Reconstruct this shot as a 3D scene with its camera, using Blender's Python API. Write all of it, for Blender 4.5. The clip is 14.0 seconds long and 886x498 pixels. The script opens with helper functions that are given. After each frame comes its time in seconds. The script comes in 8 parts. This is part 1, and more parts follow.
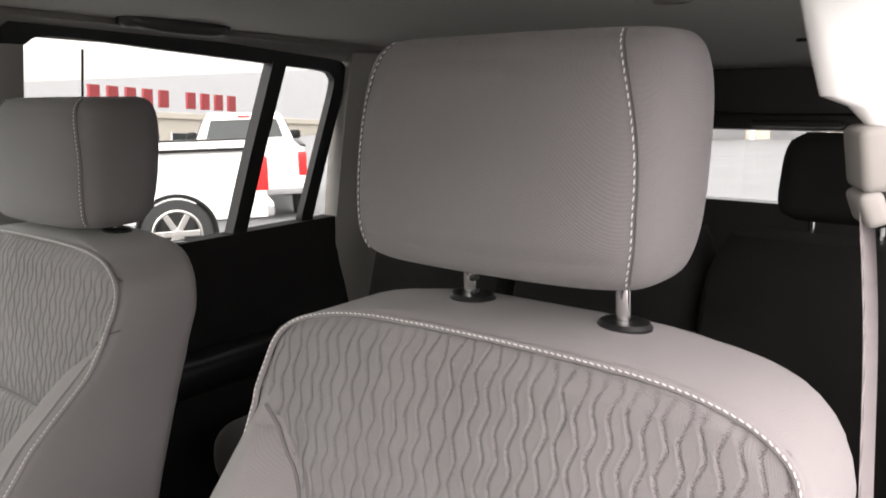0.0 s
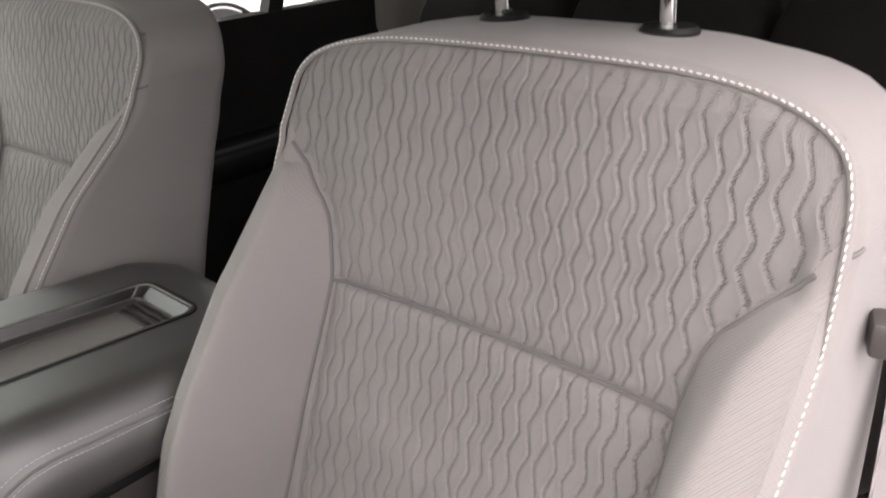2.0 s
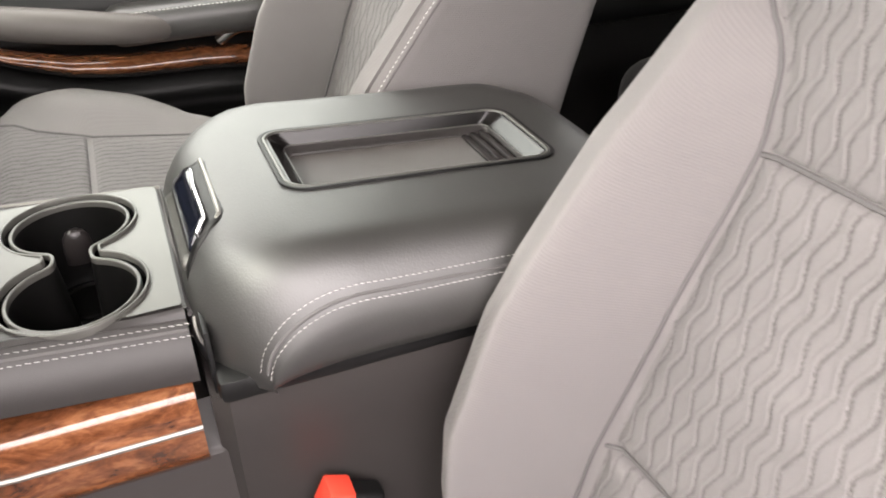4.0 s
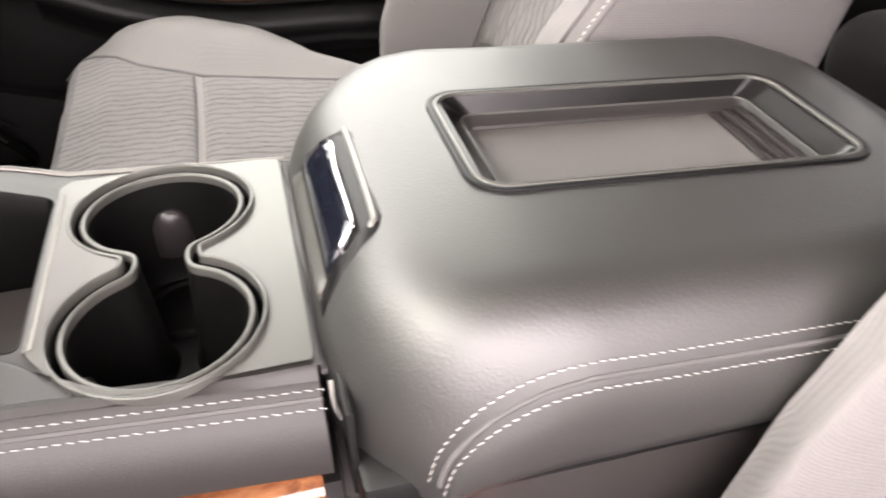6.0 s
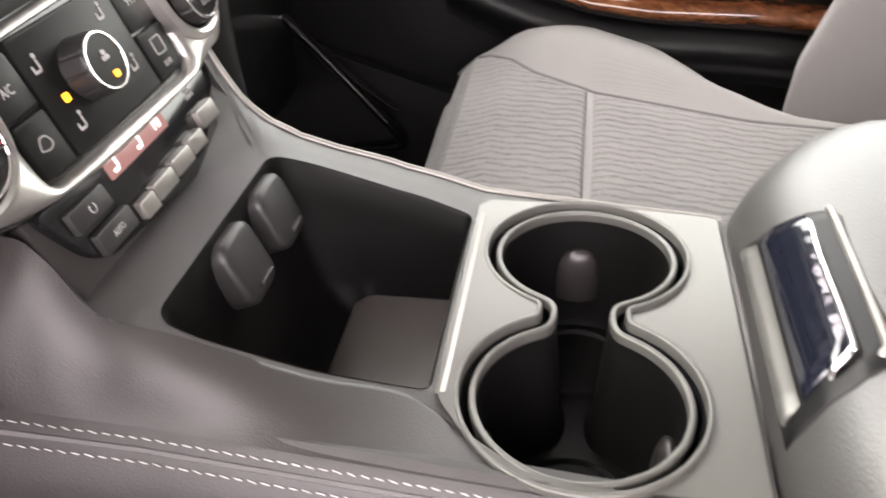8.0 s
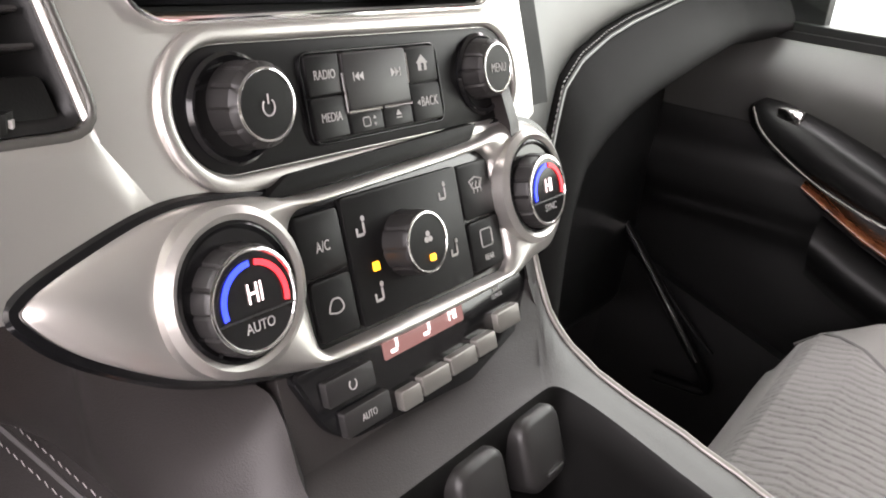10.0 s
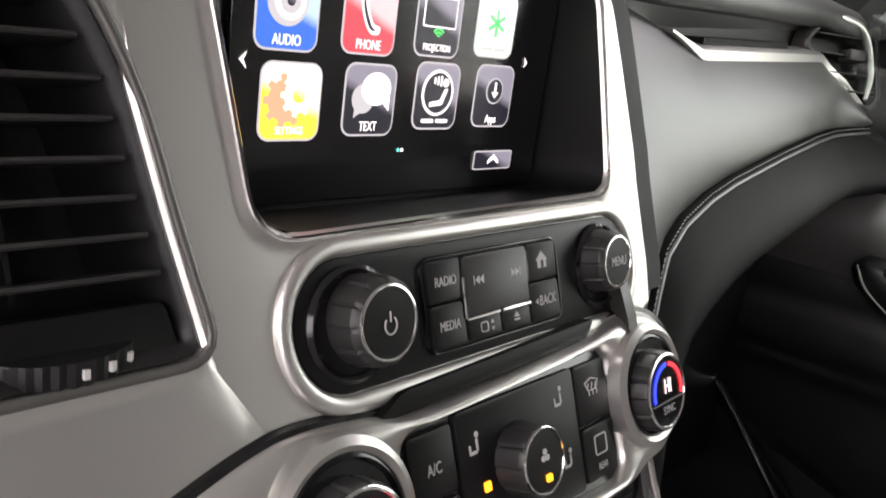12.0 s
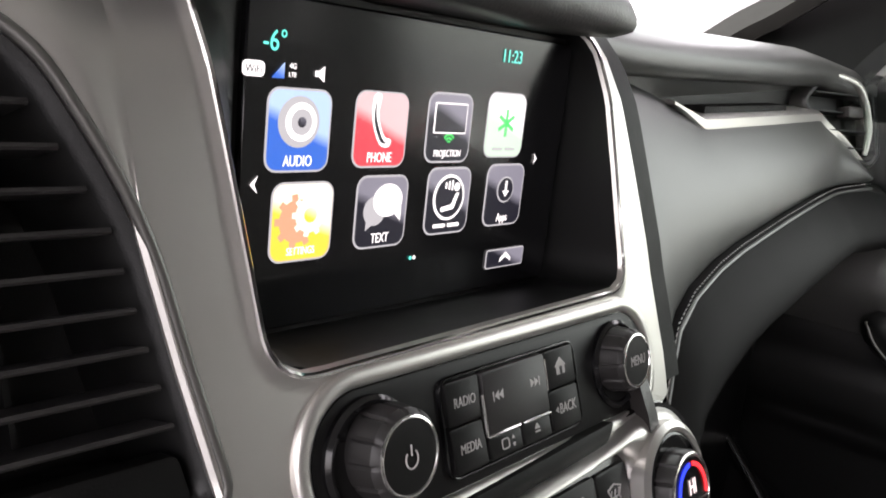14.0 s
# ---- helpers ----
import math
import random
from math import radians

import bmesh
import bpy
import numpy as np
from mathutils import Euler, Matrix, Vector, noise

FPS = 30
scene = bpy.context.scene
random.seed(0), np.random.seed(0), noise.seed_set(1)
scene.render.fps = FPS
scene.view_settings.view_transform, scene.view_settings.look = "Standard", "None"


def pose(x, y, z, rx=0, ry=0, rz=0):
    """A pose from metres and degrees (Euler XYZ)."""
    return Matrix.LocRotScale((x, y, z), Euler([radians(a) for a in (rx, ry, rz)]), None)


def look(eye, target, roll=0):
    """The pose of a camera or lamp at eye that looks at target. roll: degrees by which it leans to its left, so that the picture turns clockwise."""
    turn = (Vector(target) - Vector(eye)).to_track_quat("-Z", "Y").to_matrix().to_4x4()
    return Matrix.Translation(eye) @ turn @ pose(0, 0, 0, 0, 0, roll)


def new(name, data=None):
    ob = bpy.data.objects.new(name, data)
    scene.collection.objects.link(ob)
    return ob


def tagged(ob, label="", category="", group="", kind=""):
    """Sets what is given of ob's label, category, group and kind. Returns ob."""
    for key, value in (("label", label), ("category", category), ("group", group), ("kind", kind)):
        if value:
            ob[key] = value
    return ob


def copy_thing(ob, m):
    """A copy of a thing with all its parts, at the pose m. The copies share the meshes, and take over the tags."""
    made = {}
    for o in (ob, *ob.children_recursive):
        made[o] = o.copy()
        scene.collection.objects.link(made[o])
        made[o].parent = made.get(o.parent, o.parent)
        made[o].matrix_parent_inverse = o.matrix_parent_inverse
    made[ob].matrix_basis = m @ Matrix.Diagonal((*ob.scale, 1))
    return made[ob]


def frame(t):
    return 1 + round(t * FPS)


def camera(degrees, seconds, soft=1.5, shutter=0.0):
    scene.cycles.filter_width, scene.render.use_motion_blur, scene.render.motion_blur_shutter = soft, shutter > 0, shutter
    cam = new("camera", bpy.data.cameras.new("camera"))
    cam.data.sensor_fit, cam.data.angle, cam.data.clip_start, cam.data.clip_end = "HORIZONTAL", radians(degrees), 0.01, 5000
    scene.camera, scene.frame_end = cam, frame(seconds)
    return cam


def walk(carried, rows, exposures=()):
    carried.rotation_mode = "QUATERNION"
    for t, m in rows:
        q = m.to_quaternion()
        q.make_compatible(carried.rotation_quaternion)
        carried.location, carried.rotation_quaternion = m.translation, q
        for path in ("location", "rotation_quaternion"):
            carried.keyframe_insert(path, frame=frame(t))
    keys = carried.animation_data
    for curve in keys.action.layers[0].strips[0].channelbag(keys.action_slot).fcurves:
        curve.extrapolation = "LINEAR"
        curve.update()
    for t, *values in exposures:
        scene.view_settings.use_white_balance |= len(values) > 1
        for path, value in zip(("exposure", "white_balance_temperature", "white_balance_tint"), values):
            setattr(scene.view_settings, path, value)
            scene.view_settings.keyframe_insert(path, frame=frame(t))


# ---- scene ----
cam = camera(57.7, 14.0, 1.8, 0.35)
EXPOSURES = [(0.0, 3.32, 7100, 19), (0.5, 3.05, 7100, 19), (1.0, 3.01, 7100, 19), (2.0, 3.22, 7150, 19), (3.0, 3.97, 7200, 19), (5.5, 4.42, 7310, 21), (6.2, 4.7, 7280, 24), (7.5, 4.73, 7210, 24), (9.0, 4.55, 7110, 23), (11.5, 4.08, 7010, 22), (12.5, 3.52, 6910, 21), (14.0, 3.52, 6860, 20)]
PATH = [
    (0, (-0.806, 0.082, 1.737), (0.43, -1.439, 1.338), -0.9),
    (0.5, (-0.812, 0.093, 1.721), (0.414, -1.418, 1.256), -1.9),
    (1, (-0.821, 0.087, 1.693), (0.406, -1.379, 1.105), -2.0),
    (1.5, (-0.82, 0.072, 1.668), (0.423, -1.329, 0.967), -2.4),
    (2, (-0.814, 0.057, 1.646), (0.445, -1.257, 0.817), -3.4),
    (2.5, (-0.799, 0.052, 1.628), (0.519, -1.111, 0.673), -4.4),
    (3, (-0.774, 0.045, 1.601), (0.708, -0.86, 0.608), -5.1),
    (3.2, (-0.756, 0.035, 1.588), (0.791, -0.763, 0.602), -4.8),
    (5.3, (-0.413, -0.013, 1.473), (1.124, -0.559, 0.315), -0.6),
    (5.5, (-0.41, -0.014, 1.468), (1.134, -0.529, 0.305), -1.3),
    (6, (-0.391, 0.01, 1.459), (1.178, -0.373, 0.279), -1.4),
    (6.5, (-0.365, 0.039, 1.458), (1.227, -0.138, 0.261), -2.1),
    (7, (-0.35, 0.056, 1.459), (1.245, 0.011, 0.253), -2.1),
    (7.5, (-0.335, 0.073, 1.457), (1.266, 0.192, 0.264), -2.4),
    (8, (-0.311, 0.088, 1.446), (1.301, 0.393, 0.302), -2.3),
    (8.5, (-0.291, 0.099, 1.444), (1.318, 0.625, 0.379), -2.3),
    (9, (-0.278, 0.097, 1.445), (1.289, 0.856, 0.461), -0.3),
    (9.2, (-0.274, 0.098, 1.445), (1.28, 0.974, 0.541), 1.6),
    (11.3, (-0.241, 0.136, 1.447), (1.247, 1.289, 0.771), 8.3),
    (11.5, (-0.241, 0.14, 1.456), (1.243, 1.332, 0.841), 7.9),
    (12, (-0.247, 0.15, 1.472), (1.217, 1.404, 0.938), 7.8),
    (12.5, (-0.243, 0.156, 1.483), (1.222, 1.416, 0.965), 7.6),
    (13, (-0.243, 0.16, 1.489), (1.24, 1.409, 0.998), 7.7),
    (13.5, (-0.243, 0.163, 1.49), (1.241, 1.42, 1.027), 7.0),
    (14, (-0.243, 0.167, 1.495), (1.237, 1.443, 1.065), 6.3),
]
walk(cam, [(t, look(eye, target, roll)) for t, eye, target, roll in PATH], EXPOSURES)

# world: overcast winter sky
world = bpy.data.worlds.new("sky")
scene.world = world
world.use_nodes = True
wn = world.node_tree.nodes
wl = world.node_tree.links
sky = wn.new("ShaderNodeTexSky")
sky.sky_type = "NISHITA"
sky.sun_disc = False
sky.sun_elevation = radians(46)
sky.sun_rotation = radians(-7)
sky.dust_density = 0.4
soften = wn.new("ShaderNodeHueSaturation")
soften.inputs["Saturation"].default_value = 0.12
wl.new(sky.outputs[0], soften.inputs["Color"])
# an overcast sky is brighter overhead than at the horizon
way = wn.new("ShaderNodeTexCoord")
split = wn.new("ShaderNodeSeparateXYZ")
wl.new(way.outputs["Generated"], split.inputs[0])
rise = wn.new("ShaderNodeMapRange")
rise.inputs["To Min"].default_value = 0.24
rise.inputs["To Max"].default_value = 2.0
wl.new(split.outputs[2], rise.inputs["Value"])
cloud = wn.new("ShaderNodeVectorMath")
cloud.operation = "SCALE"
wl.new(soften.outputs[0], cloud.inputs[0])
wl.new(rise.outputs[0], cloud.inputs["Scale"])
wl.new(cloud.outputs[0], wn["Background"].inputs["Color"])
wn["Background"].inputs["Strength"].default_value = 0.15
sun = new("sun", bpy.data.lights.new("sun", "SUN"))
sun.data.energy = 0.3
sun.data.angle = radians(75)
sun.data.color = (1.0, 0.92, 0.89)
sun.matrix_world = look((-0.45, 3.85, 4.05), (0, 0, 0))


# ---- materials ----
def mat(name, colour, rough=0.5, metal=0.0, spec=0.5):
    m = bpy.data.materials.new(name)
    m.use_nodes = True
    b = m.node_tree.nodes["Principled BSDF"]
    b.inputs["Base Color"].default_value = (*colour, 1)
    b.inputs["Roughness"].default_value = rough
    b.inputs["Metallic"].default_value = metal
    b.inputs["Specular IOR Level"].default_value = spec
    return m


def nd(m, kind, **values):
    n = m.node_tree.nodes.new(kind)
    for key, value in values.items():
        n.inputs[key].default_value = value
    return n


def lk(m, a, b):
    m.node_tree.links.new(a, b)


def coords(m, scale=(1, 1, 1)):
    tc = nd(m, "ShaderNodeTexCoord")
    mp = nd(m, "ShaderNodeMapping")
    mp.inputs["Scale"].default_value = scale
    lk(m, tc.outputs["Object"], mp.inputs["Vector"])
    return mp.outputs[0]


def math_node(m, op, a, b=None, c=None):
    n = m.node_tree.nodes.new("ShaderNodeMath")
    n.operation = op
    for i, v in enumerate((a, b, c)):
        if v is None:
            continue
        if isinstance(v, (int, float)):
            n.inputs[i].default_value = v
        else:
            lk(m, v, n.inputs[i])
    return n.outputs[0]


def vary(m, colour, amount=0.15, scale=8.0, fine=900.0, bump=0.15, rough=None, rough_span=0.1, stretch=(1, 1, 1), dist=0.0004):
    """Two scales of variation: soft blotches in the colour and gloss, a fine grain in the relief."""
    b = m.node_tree.nodes["Principled BSDF"]
    co = coords(m, stretch)
    big = nd(m, "ShaderNodeTexNoise", Scale=scale, Detail=4.0, Roughness=0.6)
    lk(m, co, big.inputs["Vector"])
    small = nd(m, "ShaderNodeTexNoise", Scale=fine, Detail=2.0)
    lk(m, co, small.inputs["Vector"])
    ramp = nd(m, "ShaderNodeValToRGB")
    lo, hi = 1 - amount, 1 + amount
    ramp.color_ramp.elements[0].position, ramp.color_ramp.elements[1].position = 0.3, 0.7
    ramp.color_ramp.elements[0].color = (*[c * lo for c in colour], 1)
    ramp.color_ramp.elements[1].color = (*[min(1, c * hi) for c in colour], 1)
    mix = math_node(m, "MULTIPLY_ADD", small.outputs[0], 0.35, None)
    add = math_node(m, "MULTIPLY_ADD", big.outputs[0], 0.65, mix)
    lk(m, add, ramp.inputs[0])
    lk(m, ramp.outputs[0], b.inputs["Base Color"])
    if rough is not None:
        lk(m, math_node(m, "MULTIPLY_ADD", big.outputs[0], rough_span * 2, rough - rough_span), b.inputs["Roughness"])
    if bump:
        bp = nd(m, "ShaderNodeBump", Strength=bump, Distance=dist)
        lk(m, small.outputs[0], bp.inputs["Height"])
        lk(m, bp.outputs[0], b.inputs["Normal"])
    return m


def weave(m, size, strength, colour, amount=0.12):
    """A fine woven cloth: crossed threads in relief and colour, with soft mottling."""
    b = m.node_tree.nodes["Principled BSDF"]
    co = coords(m)
    sep = nd(m, "ShaderNodeSeparateXYZ")
    lk(m, co, sep.inputs[0])
    k = 2 * math.pi / size
    out = math_node(m, "ABSOLUTE", math_node(m, "ADD", sep.outputs[0], 0.42))
    round_way = math_node(m, "MULTIPLY_ADD", sep.outputs[1], 0.9, out)
    sx = math_node(m, "SINE", math_node(m, "MULTIPLY", round_way, k))
    up = math_node(m, "ADD", sep.outputs[2], math_node(m, "MULTIPLY", sep.outputs[1], 0.8))
    sz = math_node(m, "SINE", math_node(m, "MULTIPLY", up, k))
    cross = math_node(m, "MULTIPLY", sx, sz)
    noise_big = nd(m, "ShaderNodeTexNoise", Scale=7.0, Detail=3.0)
    lk(m, co, noise_big.inputs["Vector"])
    noise_mid = nd(m, "ShaderNodeTexNoise", Scale=420.0, Detail=2.0)
    lk(m, co, noise_mid.inputs["Vector"])
    h = math_node(m, "MULTIPLY_ADD", noise_mid.outputs[0], 1.2, cross)
    fac = math_node(m, "MULTIPLY_ADD", h, 0.16, math_node(m, "MULTIPLY", noise_big.outputs[0], 0.75))
    ramp = nd(m, "ShaderNodeValToRGB")
    ramp.color_ramp.elements[0].position, ramp.color_ramp.elements[1].position = 0.2, 0.75
    ramp.color_ramp.elements[0].color = (*[c * (1 - amount) for c in colour], 1)
    ramp.color_ramp.elements[1].color = (*[c * (1 + amount) for c in colour], 1)
    lk(m, fac, ramp.inputs[0])
    lk(m, ramp.outputs[0], b.inputs["Base Color"])
    bp = nd(m, "ShaderNodeBump", Strength=strength, Distance=0.0005)
    lk(m, h, bp.inputs["Height"])
    lk(m, bp.outputs[0], b.inputs["Normal"])
    b.inputs["Sheen Weight"].default_value = 0.1
    return m


SEAT = (0.165, 0.154, 0.152)
M_CLOTH = weave(mat("seat_cloth", SEAT, 0.85, 0, 0.25), 0.0022, 0.35, SEAT, 0.08)
M_WAVE = weave(mat("wave_cloth", SEAT, 0.9, 0, 0.2), 0.0018, 0.4, (0.150, 0.141, 0.140), 0.14)
M_MESHCLOTH = weave(mat("headrest_cloth", SEAT, 0.85, 0, 0.25), 0.0030, 0.3, (0.118, 0.110, 0.110), 0.07)
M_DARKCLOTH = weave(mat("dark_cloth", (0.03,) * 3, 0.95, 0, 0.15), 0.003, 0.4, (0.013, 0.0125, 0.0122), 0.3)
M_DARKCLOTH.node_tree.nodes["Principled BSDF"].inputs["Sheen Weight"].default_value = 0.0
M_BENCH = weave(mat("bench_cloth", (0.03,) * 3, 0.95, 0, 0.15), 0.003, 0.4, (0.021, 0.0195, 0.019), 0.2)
M_KNIT = weave(mat("knit_line_shade", SEAT, 0.95, 0, 0.1), 0.0026, 1.0, (0.121, 0.113, 0.112), 0.35)
M_THREAD = vary(mat("thread", (0.75, 0.72, 0.70), 0.7), (0.46, 0.445, 0.435), 0.12, 60, 1500, 0.2)
M_SEAM = mat("seam", (0.09, 0.085, 0.085), 0.8)
M_LEATHER = vary(mat("dark_vinyl", (0.05, 0.05, 0.048), 0.42, 0, 1.0), (0.020, 0.0188, 0.018), 0.15, 12, 620, 0.36, 0.46, 0.06, dist=0.0005)
M_LEATHER.node_tree.nodes["Principled BSDF"].inputs["Coat Weight"].default_value = 0.15
M_LEATHER.node_tree.nodes["Principled BSDF"].inputs["Coat Roughness"].default_value = 0.46
M_DASHVINYL = vary(mat("dash_vinyl", (0.05, 0.05, 0.048), 0.5, 0, 0.8), (0.052, 0.0515, 0.049), 0.1, 10, 1100, 0.35, 0.345, 0.05, dist=0.0005)
M_WRAP = vary(mat("console_vinyl", (0.06, 0.05, 0.05), 0.5, 0, 0.48), (0.021, 0.0185, 0.018), 0.12, 10, 1300, 0.4, 0.45, 0.05, dist=0.0004)
M_PLASTIC = vary(mat("black_plastic", (0.02,) * 3, 0.5, 0, 0.4), (0.0032, 0.0032, 0.0033), 0.2, 20, 1600, 0.25, 0.48, 0.08)
M_SOFTBLACK = vary(mat("soft_black", (0.02,) * 3, 0.45, 0, 0.22), (0.0045, 0.0044, 0.0045), 0.15, 25, 1600, 0.15, 0.42, 0.06)
M_GREYPLASTIC = vary(mat("grey_plastic", (0.1,) * 3, 0.5, 0, 0.4), (0.034, 0.030, 0.029), 0.12, 15, 1400, 0.35, 0.46, 0.06)
M_TRAYMAT = vary(mat("tray_mat", (0.06,) * 3, 0.5, 0, 0.4), (0.062, 0.054, 0.052), 0.10, 25, 1400, 0.3, 0.42, 0.06)
M_TRAY = vary(mat("tray_gloss", (0.01,) * 3, 0.25, 0, 0.5), (0.0050, 0.0044, 0.0043), 0.15, 25, 1600, 0.1, 0.24, 0.05)
M_KNOB = vary(mat("knob_rubber", (0.06,) * 3, 0.45, 0, 0.45), (0.016, 0.015, 0.015), 0.15, 60, 2500, 0.15, 0.42, 0.06)
M_TRIMGREY = vary(mat("pillar_trim", (0.3,) * 3, 0.6, 0, 0.3), (0.21, 0.20, 0.187), 0.08, 10, 1500, 0.2, 0.6, 0.05)
M_HEADLINER = vary(mat("headliner", (0.4,) * 3, 0.95, 0, 0.1), (0.42, 0.41, 0.385), 0.07, 14, 1200, 0.3, dist=0.0006)
M_CARPET = vary(mat("carpet", (0.02,) * 3, 1, 0, 0.1), (0.010, 0.010, 0.010), 0.3, 30, 700, 0.8, dist=0.002)
M_SILVER = vary(mat("satin_silver", (0.5,) * 3, 0.3, 0.85, 0.5), (0.54, 0.525, 0.50), 0.02, 9, 2600, 0, 0.33, 0.012, dist=0.0002)
M_SATIN = vary(mat("satin_plate", (0.3,) * 3, 0.34, 0.6, 0.5), (0.22, 0.21, 0.195), 0.07, 12, 2000, 0.08, 0.36, 0.05, dist=0.0002)
M_PLATE = vary(mat("plate_plastic", (0.1,) * 3, 0.36, 0.35, 0.5), (0.085, 0.083, 0.077), 0.08, 12, 2000, 0.1, 0.33, 0.05, dist=0.0002)
M_HANDLE = vary(mat("handle_plastic", (0.1,) * 3, 0.5, 0.0, 0.45), (0.095, 0.085, 0.08), 0.08, 12, 1500, 0.2, 0.5, 0.05, dist=0.0003)
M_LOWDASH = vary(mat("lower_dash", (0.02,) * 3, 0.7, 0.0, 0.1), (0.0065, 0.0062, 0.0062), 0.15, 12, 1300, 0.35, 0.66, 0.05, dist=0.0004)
M_CHROME = vary(mat("chrome", (0.85,) * 3, 0.1, 1.0), (0.86, 0.85, 0.84), 0.04, 30, 300, 0, 0.1, 0.04)
M_GLOSS = vary(mat("black_gloss", (0.012,) * 3, 0.14, 0, 0.5), (0.0045, 0.0045, 0.005), 0.2, 30, 300, 0, 0.14, 0.05)
M_FILM = vary(mat("filmed_gloss", (0.02, 0.02, 0.04), 0.1, 0, 0.6), (0.005, 0.0058, 0.010), 0.3, 50, 40, 0.5, 0.07, 0.04, dist=0.0012)
M_SCREEN = mat("screen_glass", (0.006, 0.006, 0.007), 0.16, 0, 0.5)
M_WHITEPAINT = vary(mat("white_paint", (0.85,) * 3, 0.25, 0, 0.5), (0.85, 0.84, 0.82), 0.03, 5, 400, 0, 0.25, 0.04)
M_MARK = mat("marking", (0.40, 0.39, 0.38), 0.6)
M_RED = vary(mat("buckle_red", (0.75, 0.05, 0.03), 0.35), (0.75, 0.06, 0.035), 0.1, 40, 900, 0.1)
M_BELT = mat("belt_webbing", (0.17, 0.155, 0.155), 0.8, 0, 0.3)
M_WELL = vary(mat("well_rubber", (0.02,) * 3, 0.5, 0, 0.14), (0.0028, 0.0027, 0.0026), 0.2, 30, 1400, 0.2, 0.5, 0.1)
M_TAB = vary(mat("grip_rubber", (0.02,) * 3, 0.3, 0, 0.5), (0.020, 0.017, 0.017), 0.2, 40, 900, 0.15, 0.32, 0.05)
M_RUBBER = vary(mat("tyre_rubber", (0.03,) * 3, 0.85), (0.03, 0.03, 0.03), 0.2, 10, 300, 0.3)
M_LAMP = vary(mat("tail_lamp", (0.7, 0.03, 0.03), 0.2), (0.7, 0.03, 0.03), 0.1, 10, 300, 0)
M_DARKGLASS = mat("dark_glass", (0.018, 0.024, 0.024), 0.08, 0, 0.5)
M_ASPHALT = vary(mat("wet_lot", (0.2,) * 3, 0.7), (0.13, 0.13, 0.133), 0.25, 0.4, 40, 0.3, 0.6, 0.15, dist=0.01)
M_WALL = vary(mat("tan_cladding", (0.5, 0.45, 0.38), 0.8), (0.46, 0.42, 0.36), 0.08, 0.6, 20, 0.1)
M_SIGN = vary(mat("sign_red", (0.5, 0.05, 0.05), 0.5), (0.24, 0.022, 0.026), 0.1, 3, 40, 0)


def belt_ribs(m):
    b = m.node_tree.nodes["Principled BSDF"]
    co = coords(m)
    w = nd(m, "ShaderNodeTexWave", Scale=95.0, Distortion=0.3)
    lk(m, co, w.inputs["Vector"])
    bp = nd(m, "ShaderNodeBump", Strength=0.6, Distance=0.001)
    lk(m, w.outputs[1], bp.inputs["Height"])
    lk(m, bp.outputs[0], b.inputs["Normal"])


belt_ribs(M_BELT)


def burl(name):
    m = mat(name, (0.2, 0.07, 0.03), 0.12, 0, 0.6)
    b = m.node_tree.nodes["Principled BSDF"]
    co = coords(m, (1, 0.45, 1))
    warp = nd(m, "ShaderNodeTexNoise", Scale=26.0, Detail=6.0, Roughness=0.7, Distortion=2.2)
    lk(m, co, warp.inputs["Vector"])
    streak = nd(m, "ShaderNodeTexNoise", Scale=150.0, Detail=3.0, Distortion=1.0)
    lk(m, co, streak.inputs["Vector"])
    f = math_node(m, "MULTIPLY_ADD", streak.outputs[0], 0.3, math_node(m, "MULTIPLY", warp.outputs[0], 0.7))
    ramp = nd(m, "ShaderNodeValToRGB")
    e = ramp.color_ramp.elements
    e[0].position, e[1].position = 0.34, 0.68
    e[0].color, e[1].color = (0.04, 0.012, 0.006, 1), (0.31, 0.125, 0.055, 1)
    mid = e.new(0.5)
    mid.color = (0.14, 0.047, 0.020, 1)
    lk(m, f, ramp.inputs[0])
    lk(m, ramp.outputs[0], b.inputs["Base Color"])
    b.inputs["Coat Weight"].default_value = 0.6
    b.inputs["Coat Roughness"].default_value = 0.06
    return m


M_WOOD = burl("burl_wood")


def clear_glass(name, tint):
    m = bpy.data.materials.new(name)
    m.use_nodes = True
    n = m.node_tree.nodes
    n.clear()
    out = n.new("ShaderNodeOutputMaterial")
    tr = n.new("ShaderNodeBsdfTransparent")
    tr.inputs[0].default_value = (*tint, 1)
    gl = n.new("ShaderNodeBsdfGlossy")
    gl.inputs["Roughness"].default_value = 0.02
    mx = n.new("ShaderNodeMixShader")
    mx.inputs[0].default_value = 0.05
    lk(m, tr.outputs[0], mx.inputs[1])
    lk(m, gl.outputs[0], mx.inputs[2])
    lk(m, mx.outputs[0], out.inputs[0])
    return m


M_GLASS = clear_glass("window_glass", (0.90, 0.955, 0.92))
M_PRIVACY = clear_glass("privacy_glass", (0.69, 0.71, 0.70))


def glow(name, colour, strength=1.0):
    m = mat(name, (0.01, 0.01, 0.01), 0.3)
    b = m.node_tree.nodes["Principled BSDF"]
    b.inputs["Emission Color"].default_value = (*colour, 1)
    b.inputs["Emission Strength"].default_value = strength * 0.14
    return m


